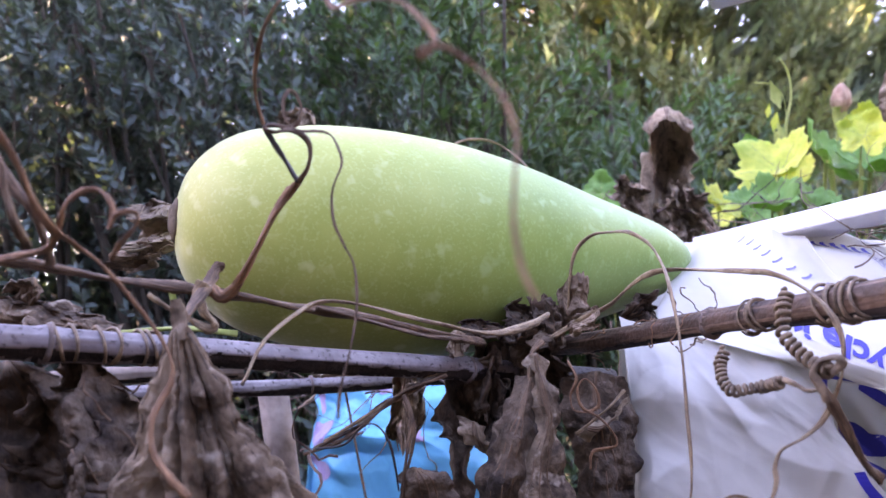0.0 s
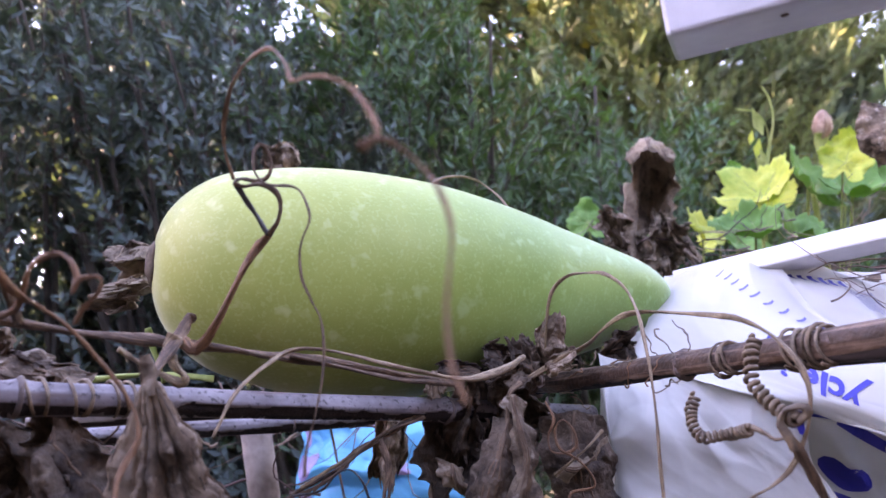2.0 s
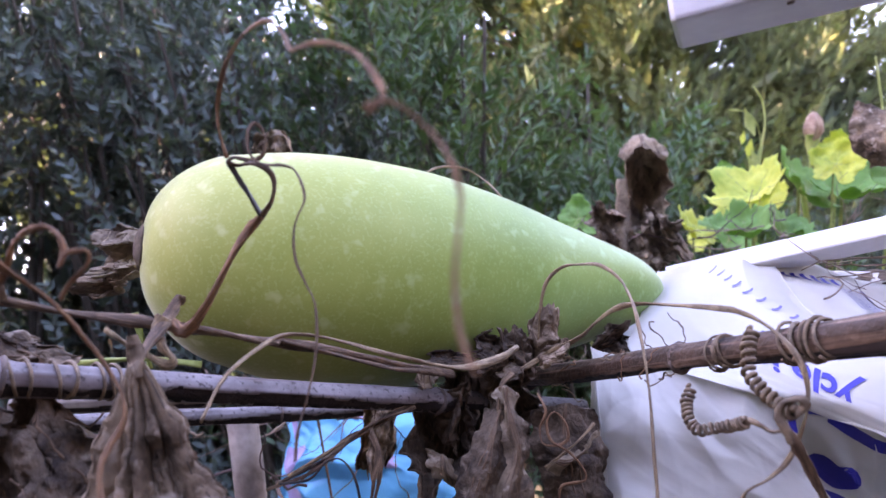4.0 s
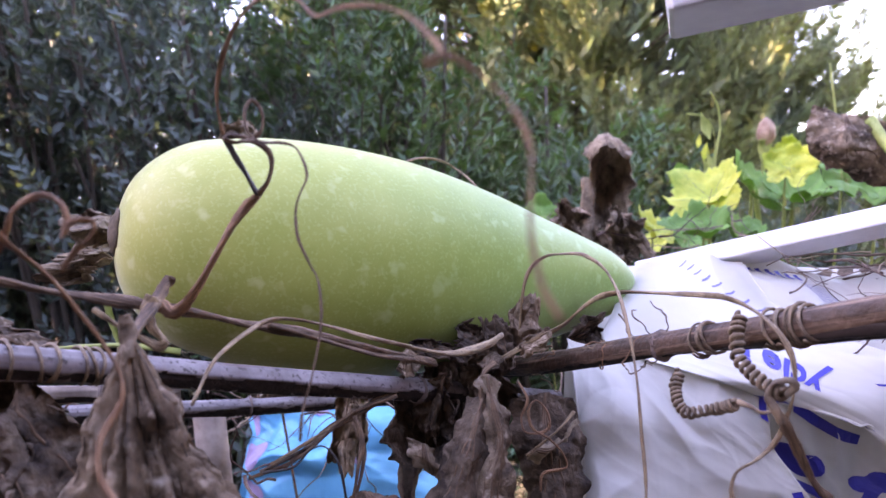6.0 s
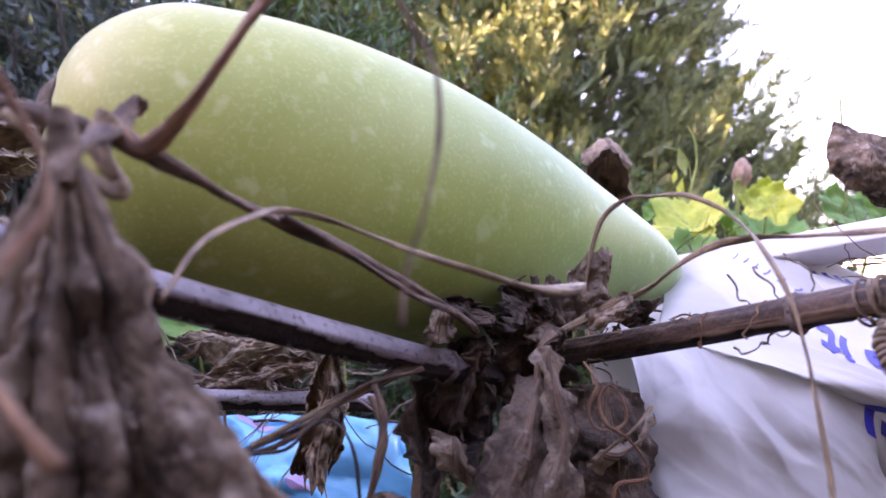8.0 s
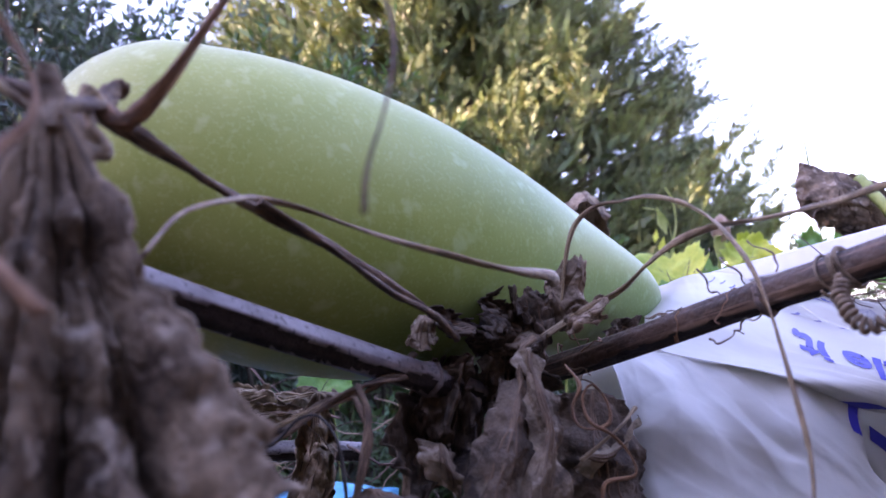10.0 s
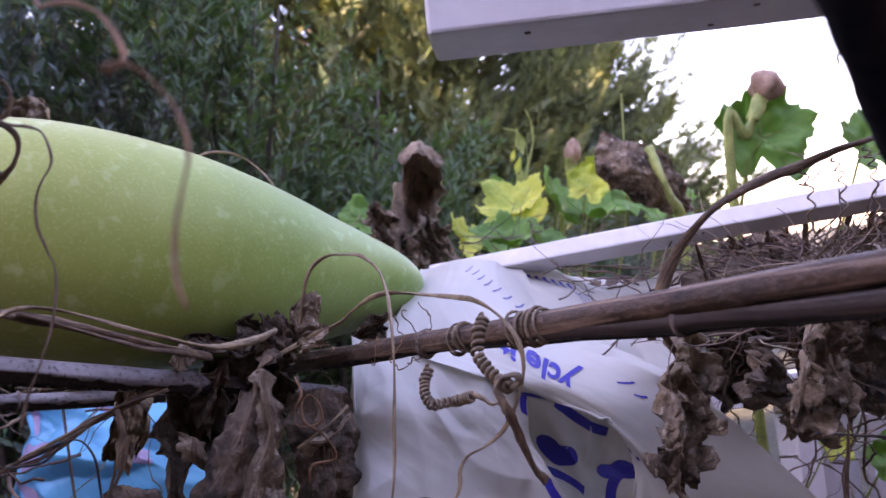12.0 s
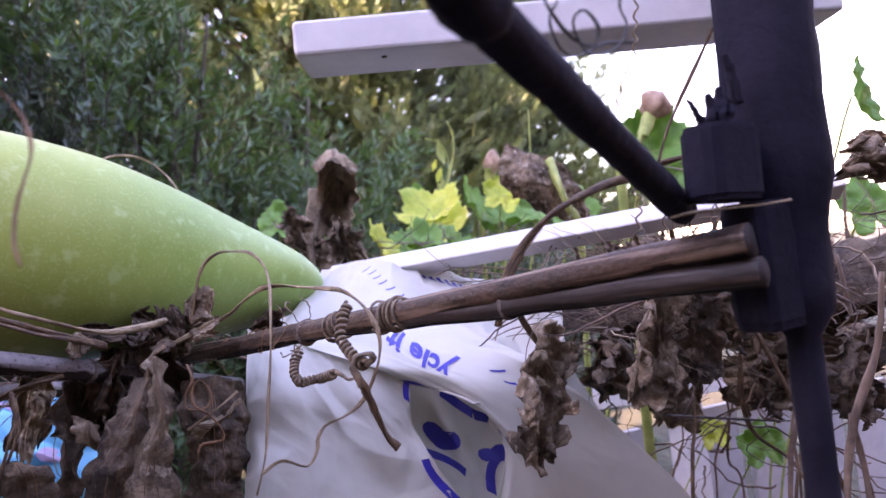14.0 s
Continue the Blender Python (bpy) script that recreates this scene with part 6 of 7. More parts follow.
# ---- green growth behind the batten ----
fresh_leaf("gourd_leaf", (0.8438, 1.77, 1.392), (-0.6, -0.55, 0.8), (-0.5, 0.3, 0.8), 0.105, 1, M_LEAF_Y, "large yellowing gourd leaf lit from behind", "green gourd leaves", 0.45, [(0.8638, 2.11, 0), (0.8638, 2.04, 0.835), (0.8538, 1.82, 1.342)])
fresh_leaf("gourd_leaf", (0.8921, 1.637, 1.429), (0.7, -0.6, 0.55), (-0.8, 0.0, 0.6), 0.1, 2, M_LEAF, "broad green gourd leaf", "green gourd leaves", 0.45, [(0.9121, 1.978, 0), (0.9121, 1.907, 0.8575), (0.9021, 1.688, 1.379)])
fresh_leaf("gourd_leaf", (0.6979, 1.614, 1.342), (0.3, -0.7, 0.9), (-0.7, 0, 0.5), 0.085, 3, M_LEAF, "broad green gourd leaf", "green gourd leaves", 0.45, [(0.7179, 1.954, 0), (0.7179, 1.884, 0.8051), (0.7079, 1.664, 1.292)])
fresh_leaf("gourd_leaf", (0.9579, 1.589, 1.39), (0.1, -0.55, 0.85), (0.7, 0, 0.5), 0.09, 4, M_LEAF, "broad green gourd leaf", "green gourd leaves", 0.45, [(0.9779, 1.929, 0), (0.9779, 1.859, 0.8342), (0.9679, 1.639, 1.34)])
fresh_leaf("gourd_leaf", (1.021, 1.683, 1.49), (-0.5, -0.7, 0.2), (0.3, 0, 1), 0.06, 5, M_LEAF_Y, "small yellow gourd leaf", "green gourd leaves", 0.45, [(1.041, 2.023, 0), (1.041, 1.953, 0.894), (1.031, 1.733, 1.44)])
fresh_leaf("gourd_leaf", (0.7499, 1.842, 1.365), (-0.6, -0.6, 0.6), (-0.4, 0, 1), 0.06, 6, M_LEAF_Y, "yellow-green gourd leaf low behind the batten", "green gourd leaves", 0.45, [(0.7699, 2.182, 0), (0.7699, 2.112, 0.8188), (0.7599, 1.892, 1.315)])
fresh_leaf("gourd_leaf", (0.766, 1.494, 1.327), (0.4, -0.6, 0.9), (0.6, 0, 0.5), 0.07, 7, M_LEAF, "green gourd leaf low behind the batten", "green gourd leaves", 0.45, [(0.786, 1.834, 0), (0.786, 1.764, 0.7962), (0.776, 1.544, 1.277)])
fresh_leaf("gourd_leaf", (0.7716, 1.735, 1.499), (-0.9,-0.6,0.2), (0.1, 0, 1), 0.035, 8, M_LEAF, "small folded green leaf", "green gourd leaves", 0.25, [(0.7916, 2.075, 0), (0.7916, 2.005, 0.8994), (0.7816, 1.785, 1.449)])
fresh_leaf("gourd_leaf", (0.3373, 1.442, 1.425), (-0.2, -1, 0.5), (0.1, 0, 1), 0.05, 9, M_LEAF, "green leaf showing behind the gourd", "green gourd leaves", 0.25, [(0.3573, 1.782, 0), (0.3573, 1.712, 0.8551), (0.3473, 1.492, 1.375)])
fresh_leaf("gourd_leaf", (0.4258, 1.396, 1.344), (-0.2, -1, 0.5), (0.1, 0, 1), 0.05, 10, M_LEAF, "green leaf among dead leaves", "green gourd leaves", 0.25, [(0.4458, 1.736, 0), (0.4458, 1.666, 0.8062), (0.4358, 1.446, 1.294)])
fresh_leaf("gourd_leaf", (0.8277, 0.8628, 1.437), (-0.25,-1,0.1), (0.1, 0, 1), 0.085, 11, M_LEAF, "upright green gourd leaf against the sky", "green gourd leaves", 0.15, [(0.8477, 1.203, 0), (0.8477, 1.133, 0.8621), (0.8377, 0.9128, 1.387)])
fresh_leaf("gourd_leaf", (0.9106, 1.226, 1.383), (-0.2, -1, 0.5), (0.1, 0, 1), 0.07, 12, M_LEAF, "green gourd leaf behind a dead leaf", "green gourd leaves", 0.25, [(0.9306, 1.566, 0), (0.9306, 1.496, 0.8296), (0.9206, 1.276, 1.333)])
fresh_leaf("gourd_leaf", (0.7896, 1.159, 1.387), (0.3,-1,0.6), (0.1, 0, 1), 0.06, 13, M_LEAF, "green gourd leaf with serrated edge", "green gourd leaves", 0.25, [(0.8096, 1.498, 0), (0.8096, 1.429, 0.8322), (0.7996, 1.208, 1.337)])
fresh_leaf("gourd_leaf", (1.061, 0.8828, 1.412), (-0.2, -1, 0.5), (0.1, 0, 1), 0.07, 14, M_LEAF, "green gourd leaf behind the post", "green gourd leaves", 0.25, [(1.081, 1.223, 0), (1.081, 1.153, 0.8472), (1.071, 0.9328, 1.362)])
fresh_leaf("gourd_leaf", (0.969, 0.594, 1.455), (0.5,-1,0.2), (0.1, 0, 1), 0.055, 15, M_LEAF, "pale green leaf beside the dark post", "green gourd leaves", 0.25, [(0.989, 0.934, 0), (0.989, 0.864, 0.8731), (0.979, 0.644, 1.405)])
fresh_leaf("gourd_leaf", (1.058, 0.6702, 1.305), (-0.2, -1, 0.5), (0.1, 0, 1), 0.06, 16, M_LEAF, "green gourd leaf by the post", "green gourd leaves", 0.25, [(1.078, 1.01, 0), (1.078, 0.9402, 0.7829), (1.068, 0.7202, 1.255)])
fresh_leaf("gourd_leaf", (0.682, 1.421, 1.409), (-0.5, -0.5, 0.9), (0.8, 0.2, 0.6), 0.085, 21, M_LEAF_Y, "crinkled yellow gourd leaf lit by the sun", "green gourd leaves", 0.45, [(0.702, 1.761, 0), (0.702, 1.691, 0.8455), (0.692, 1.471, 1.359)])
fresh_leaf("gourd_leaf", (0.5393, 1.392, 1.365), (0.7, -0.6, 0.7), (-0.7, 0, 0.7), 0.055, 22, M_LEAF_Y, "yellow gourd leaf low by the dead leaf", "green gourd leaves", 0.45, [(0.5593, 1.732, 0), (0.5593, 1.662, 0.8193), (0.5493, 1.442, 1.315)])
fresh_leaf("gourd_leaf", (0.8801, 1.465, 1.449), (-0.4, -0.9, 0.3), (0.5, 0, 1), 0.055, 23, M_LEAF_Y, "yellow gourd leaf lit from behind", "green gourd leaves", 0.45, [(0.9001, 1.805, 0), (0.9001, 1.735, 0.8696), (0.8901, 1.515, 1.399)])
fresh_leaf("gourd_leaf", (0.6072, 1.319, 1.34), (-0.2, -0.6, 1.0), (-0.6, 0, 0.5), 0.06, 24, M_LEAF, "green gourd leaf low behind the batten", "green gourd leaves", 0.45, [(0.6272, 1.659, 0), (0.6272, 1.589, 0.804), (0.6172, 1.369, 1.29)])
fresh_leaf("gourd_leaf", (-0.2556, 1.513, 1.314), (-0.2, -1, 0.5), (0.1, 0, 1), 0.06, 17, M_LEAF, "green leaf seen below the canes", "green gourd leaves", 0.25, [(-0.2356, 1.853, 0), (-0.2356, 1.783, 0.7887), (-0.2456, 1.563, 1.264)])
fresh_leaf("gourd_leaf", (-0.0053, 1.373, 1.293), (-0.2, -1, 0.5), (0.1, 0, 1), 0.05, 18, M_LEAF, "green leaf seen below the canes", "green gourd leaves", 0.25, [(0.0147, 1.713, 0), (0.0147, 1.643, 0.7758), (0.0047, 1.423, 1.243)])
fresh_leaf("gourd_leaf", (0.8417, 0.7216, 0.9879), (-0.2, -1, 0.5), (0.1, 0, 1), 0.04, 19, M_LEAF, "small ivy-green leaf before the fence", "green gourd leaves", 0.25, [(0.8617, 1.062, 0), (0.8617, 0.9916, 0.5928), (0.8517, 0.7716, 0.9379)])
fresh_leaf("gourd_leaf", (0.8127, 0.7882, 0.9994), (-0.2, -1, 0.5), (0.1, 0, 1), 0.03, 20, M_LEAF_Y, "small yellow-green leaf before the fence", "green gourd leaves", 0.25, [(0.8327, 1.128, 0), (0.8327, 1.058, 0.5996), (0.8227, 0.8382, 0.9494)])


def bud(name, top, foot, r, label, long=1.6, seed=1):
    """A closed flower on its stalk, petals folded to a point."""
    top, foot = Vector(top), Vector(foot)
    ob = thing(name, top, label, "flower bud", "flower buds")
    up = (top - foot).normalized()
    verts, faces, n, m = [], [], 20, 12
    o = up.orthogonal().normalized()
    q = up.cross(o)
    for j in range(m + 1):
        s = j / m
        rr = r * (math.sin(math.pi * (0.06 + 0.92 * s)) ** 0.7)
        for k in range(n):
            a = 2 * math.pi * k / n + s * 0.9
            w = rr * (1 + 0.16 * math.cos(5 * a) + 0.12 * noise.noise(Vector((a, s * 4, seed))))
            verts.append(up * ((s - 0.5) * 2 * r * long) + (o * math.cos(a) + q * math.sin(a)) * w)
    for j in range(m):
        for k in range(n):
            a, b = j * n + k, j * n + (k + 1) % n
            faces.append((a, b, b + n, a + n))
    faces += [tuple(range(n))[::-1], tuple(range(m * n, m * n + n))]
    mesh_ob("petals", verts, faces, M_BUD, ob)
    base = top - up * r * long
    tube("calyx", [base + up * r * 0.8, base, base - up * r * 1.6], taper(r * (0.85 if long > 1.2 else 0.45), r * 0.3), M_SHOOT, ob, sides=10)
    tube("stalk", [base - up * r, foot.lerp(base, 0.5), foot, Vector((foot.x, foot.y + 0.02, 0.4)), Vector((foot.x, foot.y + 0.03, 0.0))], r * 0.25, M_SHOOT, ob, sides=7)
    return ob


bud("flower_bud", (0.9833, 1.699, 1.571), (0.9428, 1.731, 1.349), 0.021, "closed brownish-pink flower bud on a green stalk", 1.7)
bud("flower_bud", (0.8277, 0.8371, 1.509), (0.7371, 0.8282, 1.383), 0.024, "round dry rose-brown flower head on a green stalk", 1.0, 5)
shoot = thing("young_shoot", (0.8328, 1.728, 1.435), "upright young shoot tip with folded yellow-green leaves", "shoot")
tube("stalk", [(0.7922, 1.736, 1.281), (0.8168, 1.73, 1.398), (0.8397, 1.726, 1.474), (0.8615, 1.722, 1.544), (0.8823, 1.719, 1.601), (0.885, 1.716, 1.655), (0.8714, 1.714, 1.692)], taper(0.006, 0.0012), M_SHOOT, shoot, sides=7)
tube("tendril", [(0.864, 1.722, 1.551), (0.8627, 1.719, 1.605), (0.8412, 1.717, 1.635), (0.803, 1.717, 1.647)], 0.0014, M_SHOOT, shoot, sides=6)
for k, (dx, dz, ln) in enumerate(((0.0, 0.0, 0.06), (-0.012, 0.05, 0.05), (0.016, 0.10, 0.075), (-0.03, -0.04, 0.05), (0.008, 0.03, 0.045), (-0.02, 0.085, 0.035))):
    p = Vector((0.8373, 1.721, 1.474)) + Vector((dx, 0, dz))
    V, F = leaf_batch(np.array([p - shoot.location] * 1), np.array([[0.35 * (1 if k % 2 else -0.6), -0.1, 1.0]]), np.array([[0.3, -1.0, 0.2]]), np.array([ln]), np.array([ln * 0.5]), 0.2)
    mesh_ob("leaflet", V.tolist(), F.tolist(), M_LEAF_Y if k % 2 else M_SHOOT, shoot)
stalk = thing("leaf_stalk", (0.6943, 0.8952, 1.327), "thick yellow-green stalk of a drooping dead leaf", "stalk")
tube("stem", [(0.700, 0.93, 1.046), (0.697, 0.895, 1.30), (0.692, 0.89, 1.336), (0.676, 0.885, 1.364), (0.666, 0.89, 1.4), (0.676, 0.925, 1.444)], 0.0068, M_SHOOT, stalk, sides=9)
wand = thing("young_shoot", (0.7269, 1.073, 1.463), "thin bare green shoot against the dark conifer", "shoot")
tube("stalk", [(0.7242, 1.074, 1.383), (0.7307, 1.072, 1.462), (0.7346, 1.07, 1.522), (0.7372, 1.069, 1.563)], 0.0014, M_SHOOT, wand, sides=6)
def compost_heap():
    """A bank of dark rotted stalks and leaves under the batten: a lumpy bed with ragged flanks."""
    a, b, n = Vector((0.34, 0.80, 1.262)), Vector((0.98, 0.34, 1.270)), 90
    run = (b - a).normalized()
    across = Vector((run.y, -run.x, 0))
    verts, faces, m = [], [], 26
    for i in range(n + 1):
        for j in range(m + 1):
            f = j / m * 2 - 1
            p = a.lerp(b, i / n) + across * (0.055 * f) + Vector((0, 0, -0.065 * abs(f) ** 2.5))
            q = p * 30
            verts.append(p + noise.noise_vector(q) * 0.012 + noise.noise_vector(q * 2.7) * 0.006 + noise.noise_vector(q * 7) * 0.0025 - a)
    for i in range(n):
        for j in range(m):
            k = i * (m + 1) + j
            faces.append((k, k + 1, k + m + 2, k + m + 1))
    ob = mesh_ob("compost_heap", verts, faces, M_WILT_DARK)
    ob.location = a
    tagged(ob, "bank of dark rotted stalks and leaves under the white batten", "compost", kind="stuff")


compost_heap()
tangle("dead_stems", (0.60, 0.60, 1.262), (0.24, 0.20, 0.025), 260, 13, "matted brown stalks lying on the dark bank", 0.0011, 12)
tangle("dead_stems", (0.5778, 0.5339, 1.231), (0.15, 0.14, 0.022), 420, 3, "matted dead brown stems along the white batten", 0.0008, 11)
tangle("dead_stems", (0.7309, 0.4912, 1.139), (0.24, 0.20, 0.26), 110, 5, "dead brown stems hanging by the fence", 0.0014)
tangle("dead_stems", (0.6853, 0.7063, 1.163), (0.22, 0.10, 0.10), 120, 6, "dead curled stems under the batten", 0.0012)
tangle("dead_stems", (-0.0549, 0.9265, 1.22), (0.20, 0.12, 0.025), 46, 7, "dead brown stems heaped under the gourd", 0.0012)
tangle("dead_stems", (0.437, 1.196, 1.325), (0.3, 0.2, 0.05), 40, 8, "thin dry stems among the green leaves", 0.0014)
tangle("dead_stems", (-0.3416, 0.8518, 1.173), (0.35, 0.2, 0.12), 60, 9, "dead stems in the shade under the canes", 0.0016)
dead = thing("dead_stem", (0.5291, 0.3569, 1.233), "dead upright vine stem before the fence", "stem", "dead upright stems")
tube("stalk", [(0.5291, 0.3569, 1.233), (0.5318, 0.3578, 1.181), (0.5199, 0.3652, 1.121), (0.5213, 0.3669, 1.06), (0.5063, 0.3821, 0.8322)], 0.0013, M_STRAW, dead, sides=7, wobble=0.3, seed=0)
dead = thing("dead_stem", (0.5026, 0.3141, 1.227), "dead upright vine stem before the fence", "stem", "dead upright stems")
tube("stalk", [(0.5026, 0.3141, 1.227), (0.4984, 0.3177, 1.182), (0.4797, 0.3277, 1.131), (0.4733, 0.3325, 1.079), (0.4595, 0.3464, 0.8706)], 0.0018, M_STRAW, dead, sides=7, wobble=0.3, seed=1)
dead = thing("dead_stem", (0.5831, 0.3543, 1.26), "dead upright vine stem before the fence", "stem", "dead upright stems")
tube("stalk", [(0.5831, 0.3543, 1.26), (0.5901, 0.3538, 1.195), (0.5827, 0.3598, 1.121), (0.5892, 0.3599, 1.046), (0.5737, 0.3755, 0.8107)], 0.0023, M_STRAW, dead, sides=7, wobble=0.3, seed=2)
dead = thing("dead_stem", (0.6793, 0.6229, 1.132), "dead upright vine stem before the fence", "stem", "dead upright stems")
tube("stalk", [(0.6793, 0.6229, 1.132), (0.6933, 0.6188, 1.079), (0.6871, 0.6238, 1.019), (0.7009, 0.6202, 0.9573), (0.6784, 0.643, 0.6158)], 0.0013, M_STRAW, dead, sides=7, wobble=0.3, seed=3)
dead = thing("dead_stem", (0.6497, 0.525, 1.174), "dead upright vine stem before the fence", "stem", "dead upright stems")
tube("stalk", [(0.6497, 0.525, 1.174), (0.6687, 0.518, 1.142), (0.6708, 0.5184, 1.108), (0.6907, 0.5112, 1.071), (0.6707, 0.5315, 0.7673)], 0.0018, M_STRAW, dead, sides=7, wobble=0.3, seed=4)
dead = thing("dead_stem", (0.5041, 0.2581, 1.249), "dead upright vine stem before the fence", "stem", "dead upright stems")
tube("stalk", [(0.5041, 0.2581, 1.249), (0.4976, 0.2627, 1.202), (0.4774, 0.2735, 1.148), (0.4684, 0.2795, 1.093), (0.4559, 0.2922, 0.9035)], 0.0023, M_STRAW, dead, sides=7, wobble=0.3, seed=5)
dead = thing("dead_stem", (0.7722, 0.6921, 1.121), "dead upright vine stem before the fence", "stem", "dead upright stems")
tube("stalk", [(0.7722, 0.6921, 1.121), (0.7709, 0.6949, 1.061), (0.7443, 0.709, 0.9949), (0.7399, 0.7135, 0.9258), (0.7149, 0.7388, 0.5464)], 0.0013, M_STRAW, dead, sides=7, wobble=0.3, seed=6)


# ---- hedge, trees ----
def shrub(x, y, height, rad, material, leaf_len, leaf_wide, shoots, seed, label, per=30):
    """A tall garden shrub: stems from the ground, leafy shoots that turn upwards, gaps between them."""
    rng = np.random.default_rng(seed)
    ob = thing("shrub", (x, y, 0), label, "shrub", "hedge shrubs")
    lines, radii, P, D, N, Ln = [], [], [], [], [], []
    for k in range(9):
        a = rng.uniform(0, 2 * math.pi)
        tip = np.array([math.cos(a) * rad * 0.7, math.sin(a) * rad * 0.7, height * rng.uniform(0.7, 0.97)])
        pts = [np.array([0.05 * math.cos(a), 0.05 * math.sin(a), -0.05]) * (1 - s) + tip * s + np.array([0, 0, 0.12 * height * math.sin(math.pi * s)]) * 0.4 for s in np.linspace(0, 1, 9)]
        tube("stem", [Vector(p) + ob.location for p in pts], taper(0.022, 0.005), M_TWIG, ob, sides=6, step=2)
    for k in range(shoots):
        u = rng.uniform(-1, 1)
        a = rng.uniform(0, 2 * math.pi)
        h = rng.uniform(0.08, 1.0) ** 0.9
        env = rad * (0.75 + 0.35 * math.sin(h * 2.6 + 0.5)) * (1 - 0.55 * max(0, h - 0.75) * 4 * 0.9)
        rr = env * rng.uniform(0.45, 1.0) ** 0.5
        root = np.array([math.cos(a) * rr * 0.8, math.sin(a) * rr * 0.8, h * height - 0.15])
        if noise.noise(Vector(root) * 2.1 + Vector((x * 3, y, seed))) < (-0.12 if material is M_HEDGE else -0.26):
            continue
        out = np.array([math.cos(a), math.sin(a), 0])
        ln = rng.uniform(0.25, 0.6)
        d0 = out * rng.uniform(0.2, 0.9) + np.array([rng.normal(0, 0.25), rng.normal(0, 0.25), rng.uniform(0.5, 1.3)])
        d0 /= np.linalg.norm(d0)
        pts = [root + d0 * ln * s + np.array([0, 0, -0.10]) * s * s * ln + rng.normal(0, 0.006, 3) for s in np.linspace(0, 1, 5)]
        lines.append(pts)
        radii.append(0.0032)
        m = per
        s = np.sort(rng.uniform(0.05, 1.02, m))
        base = root + np.outer(s, d0) * ln + np.outer(s * s, [0, 0, -0.10 * ln])
        ang = np.arange(m) * 2.4 + rng.uniform(0, 6)
        o = np.cross(d0, [0.3, 0.5, 0.8]); o /= np.linalg.norm(o)
        q = np.cross(d0, o)
        rad_dir = np.outer(np.cos(ang), o) + np.outer(np.sin(ang), q)
        dirs = rad_dir * 0.85 + d0 * rng.uniform(0.4, 1.2, (m, 1)) + rng.normal(0, 0.15, (m, 3))
        P.append(base); D.append(dirs); N.append(np.tile(d0, (m, 1)) + rng.normal(0, 0.3, (m, 3)))
        Ln.append(rng.uniform(0.6, 1.15, m) * leaf_len * (1.05 - 0.45 * s))
    P, D, N, Ln = np.concatenate(P), np.concatenate(D), np.concatenate(N), np.concatenate(Ln)
    V, F = leaf_batch(P, D, N, Ln, Ln * leaf_wide)
    tagged(bulk("foliage", V, F, material, ob), kind="stuff")
    V, F = thin_tubes(lines, radii)
    tagged(bulk("brushwood", V, F, M_TWIG, ob), kind="stuff")
    return ob


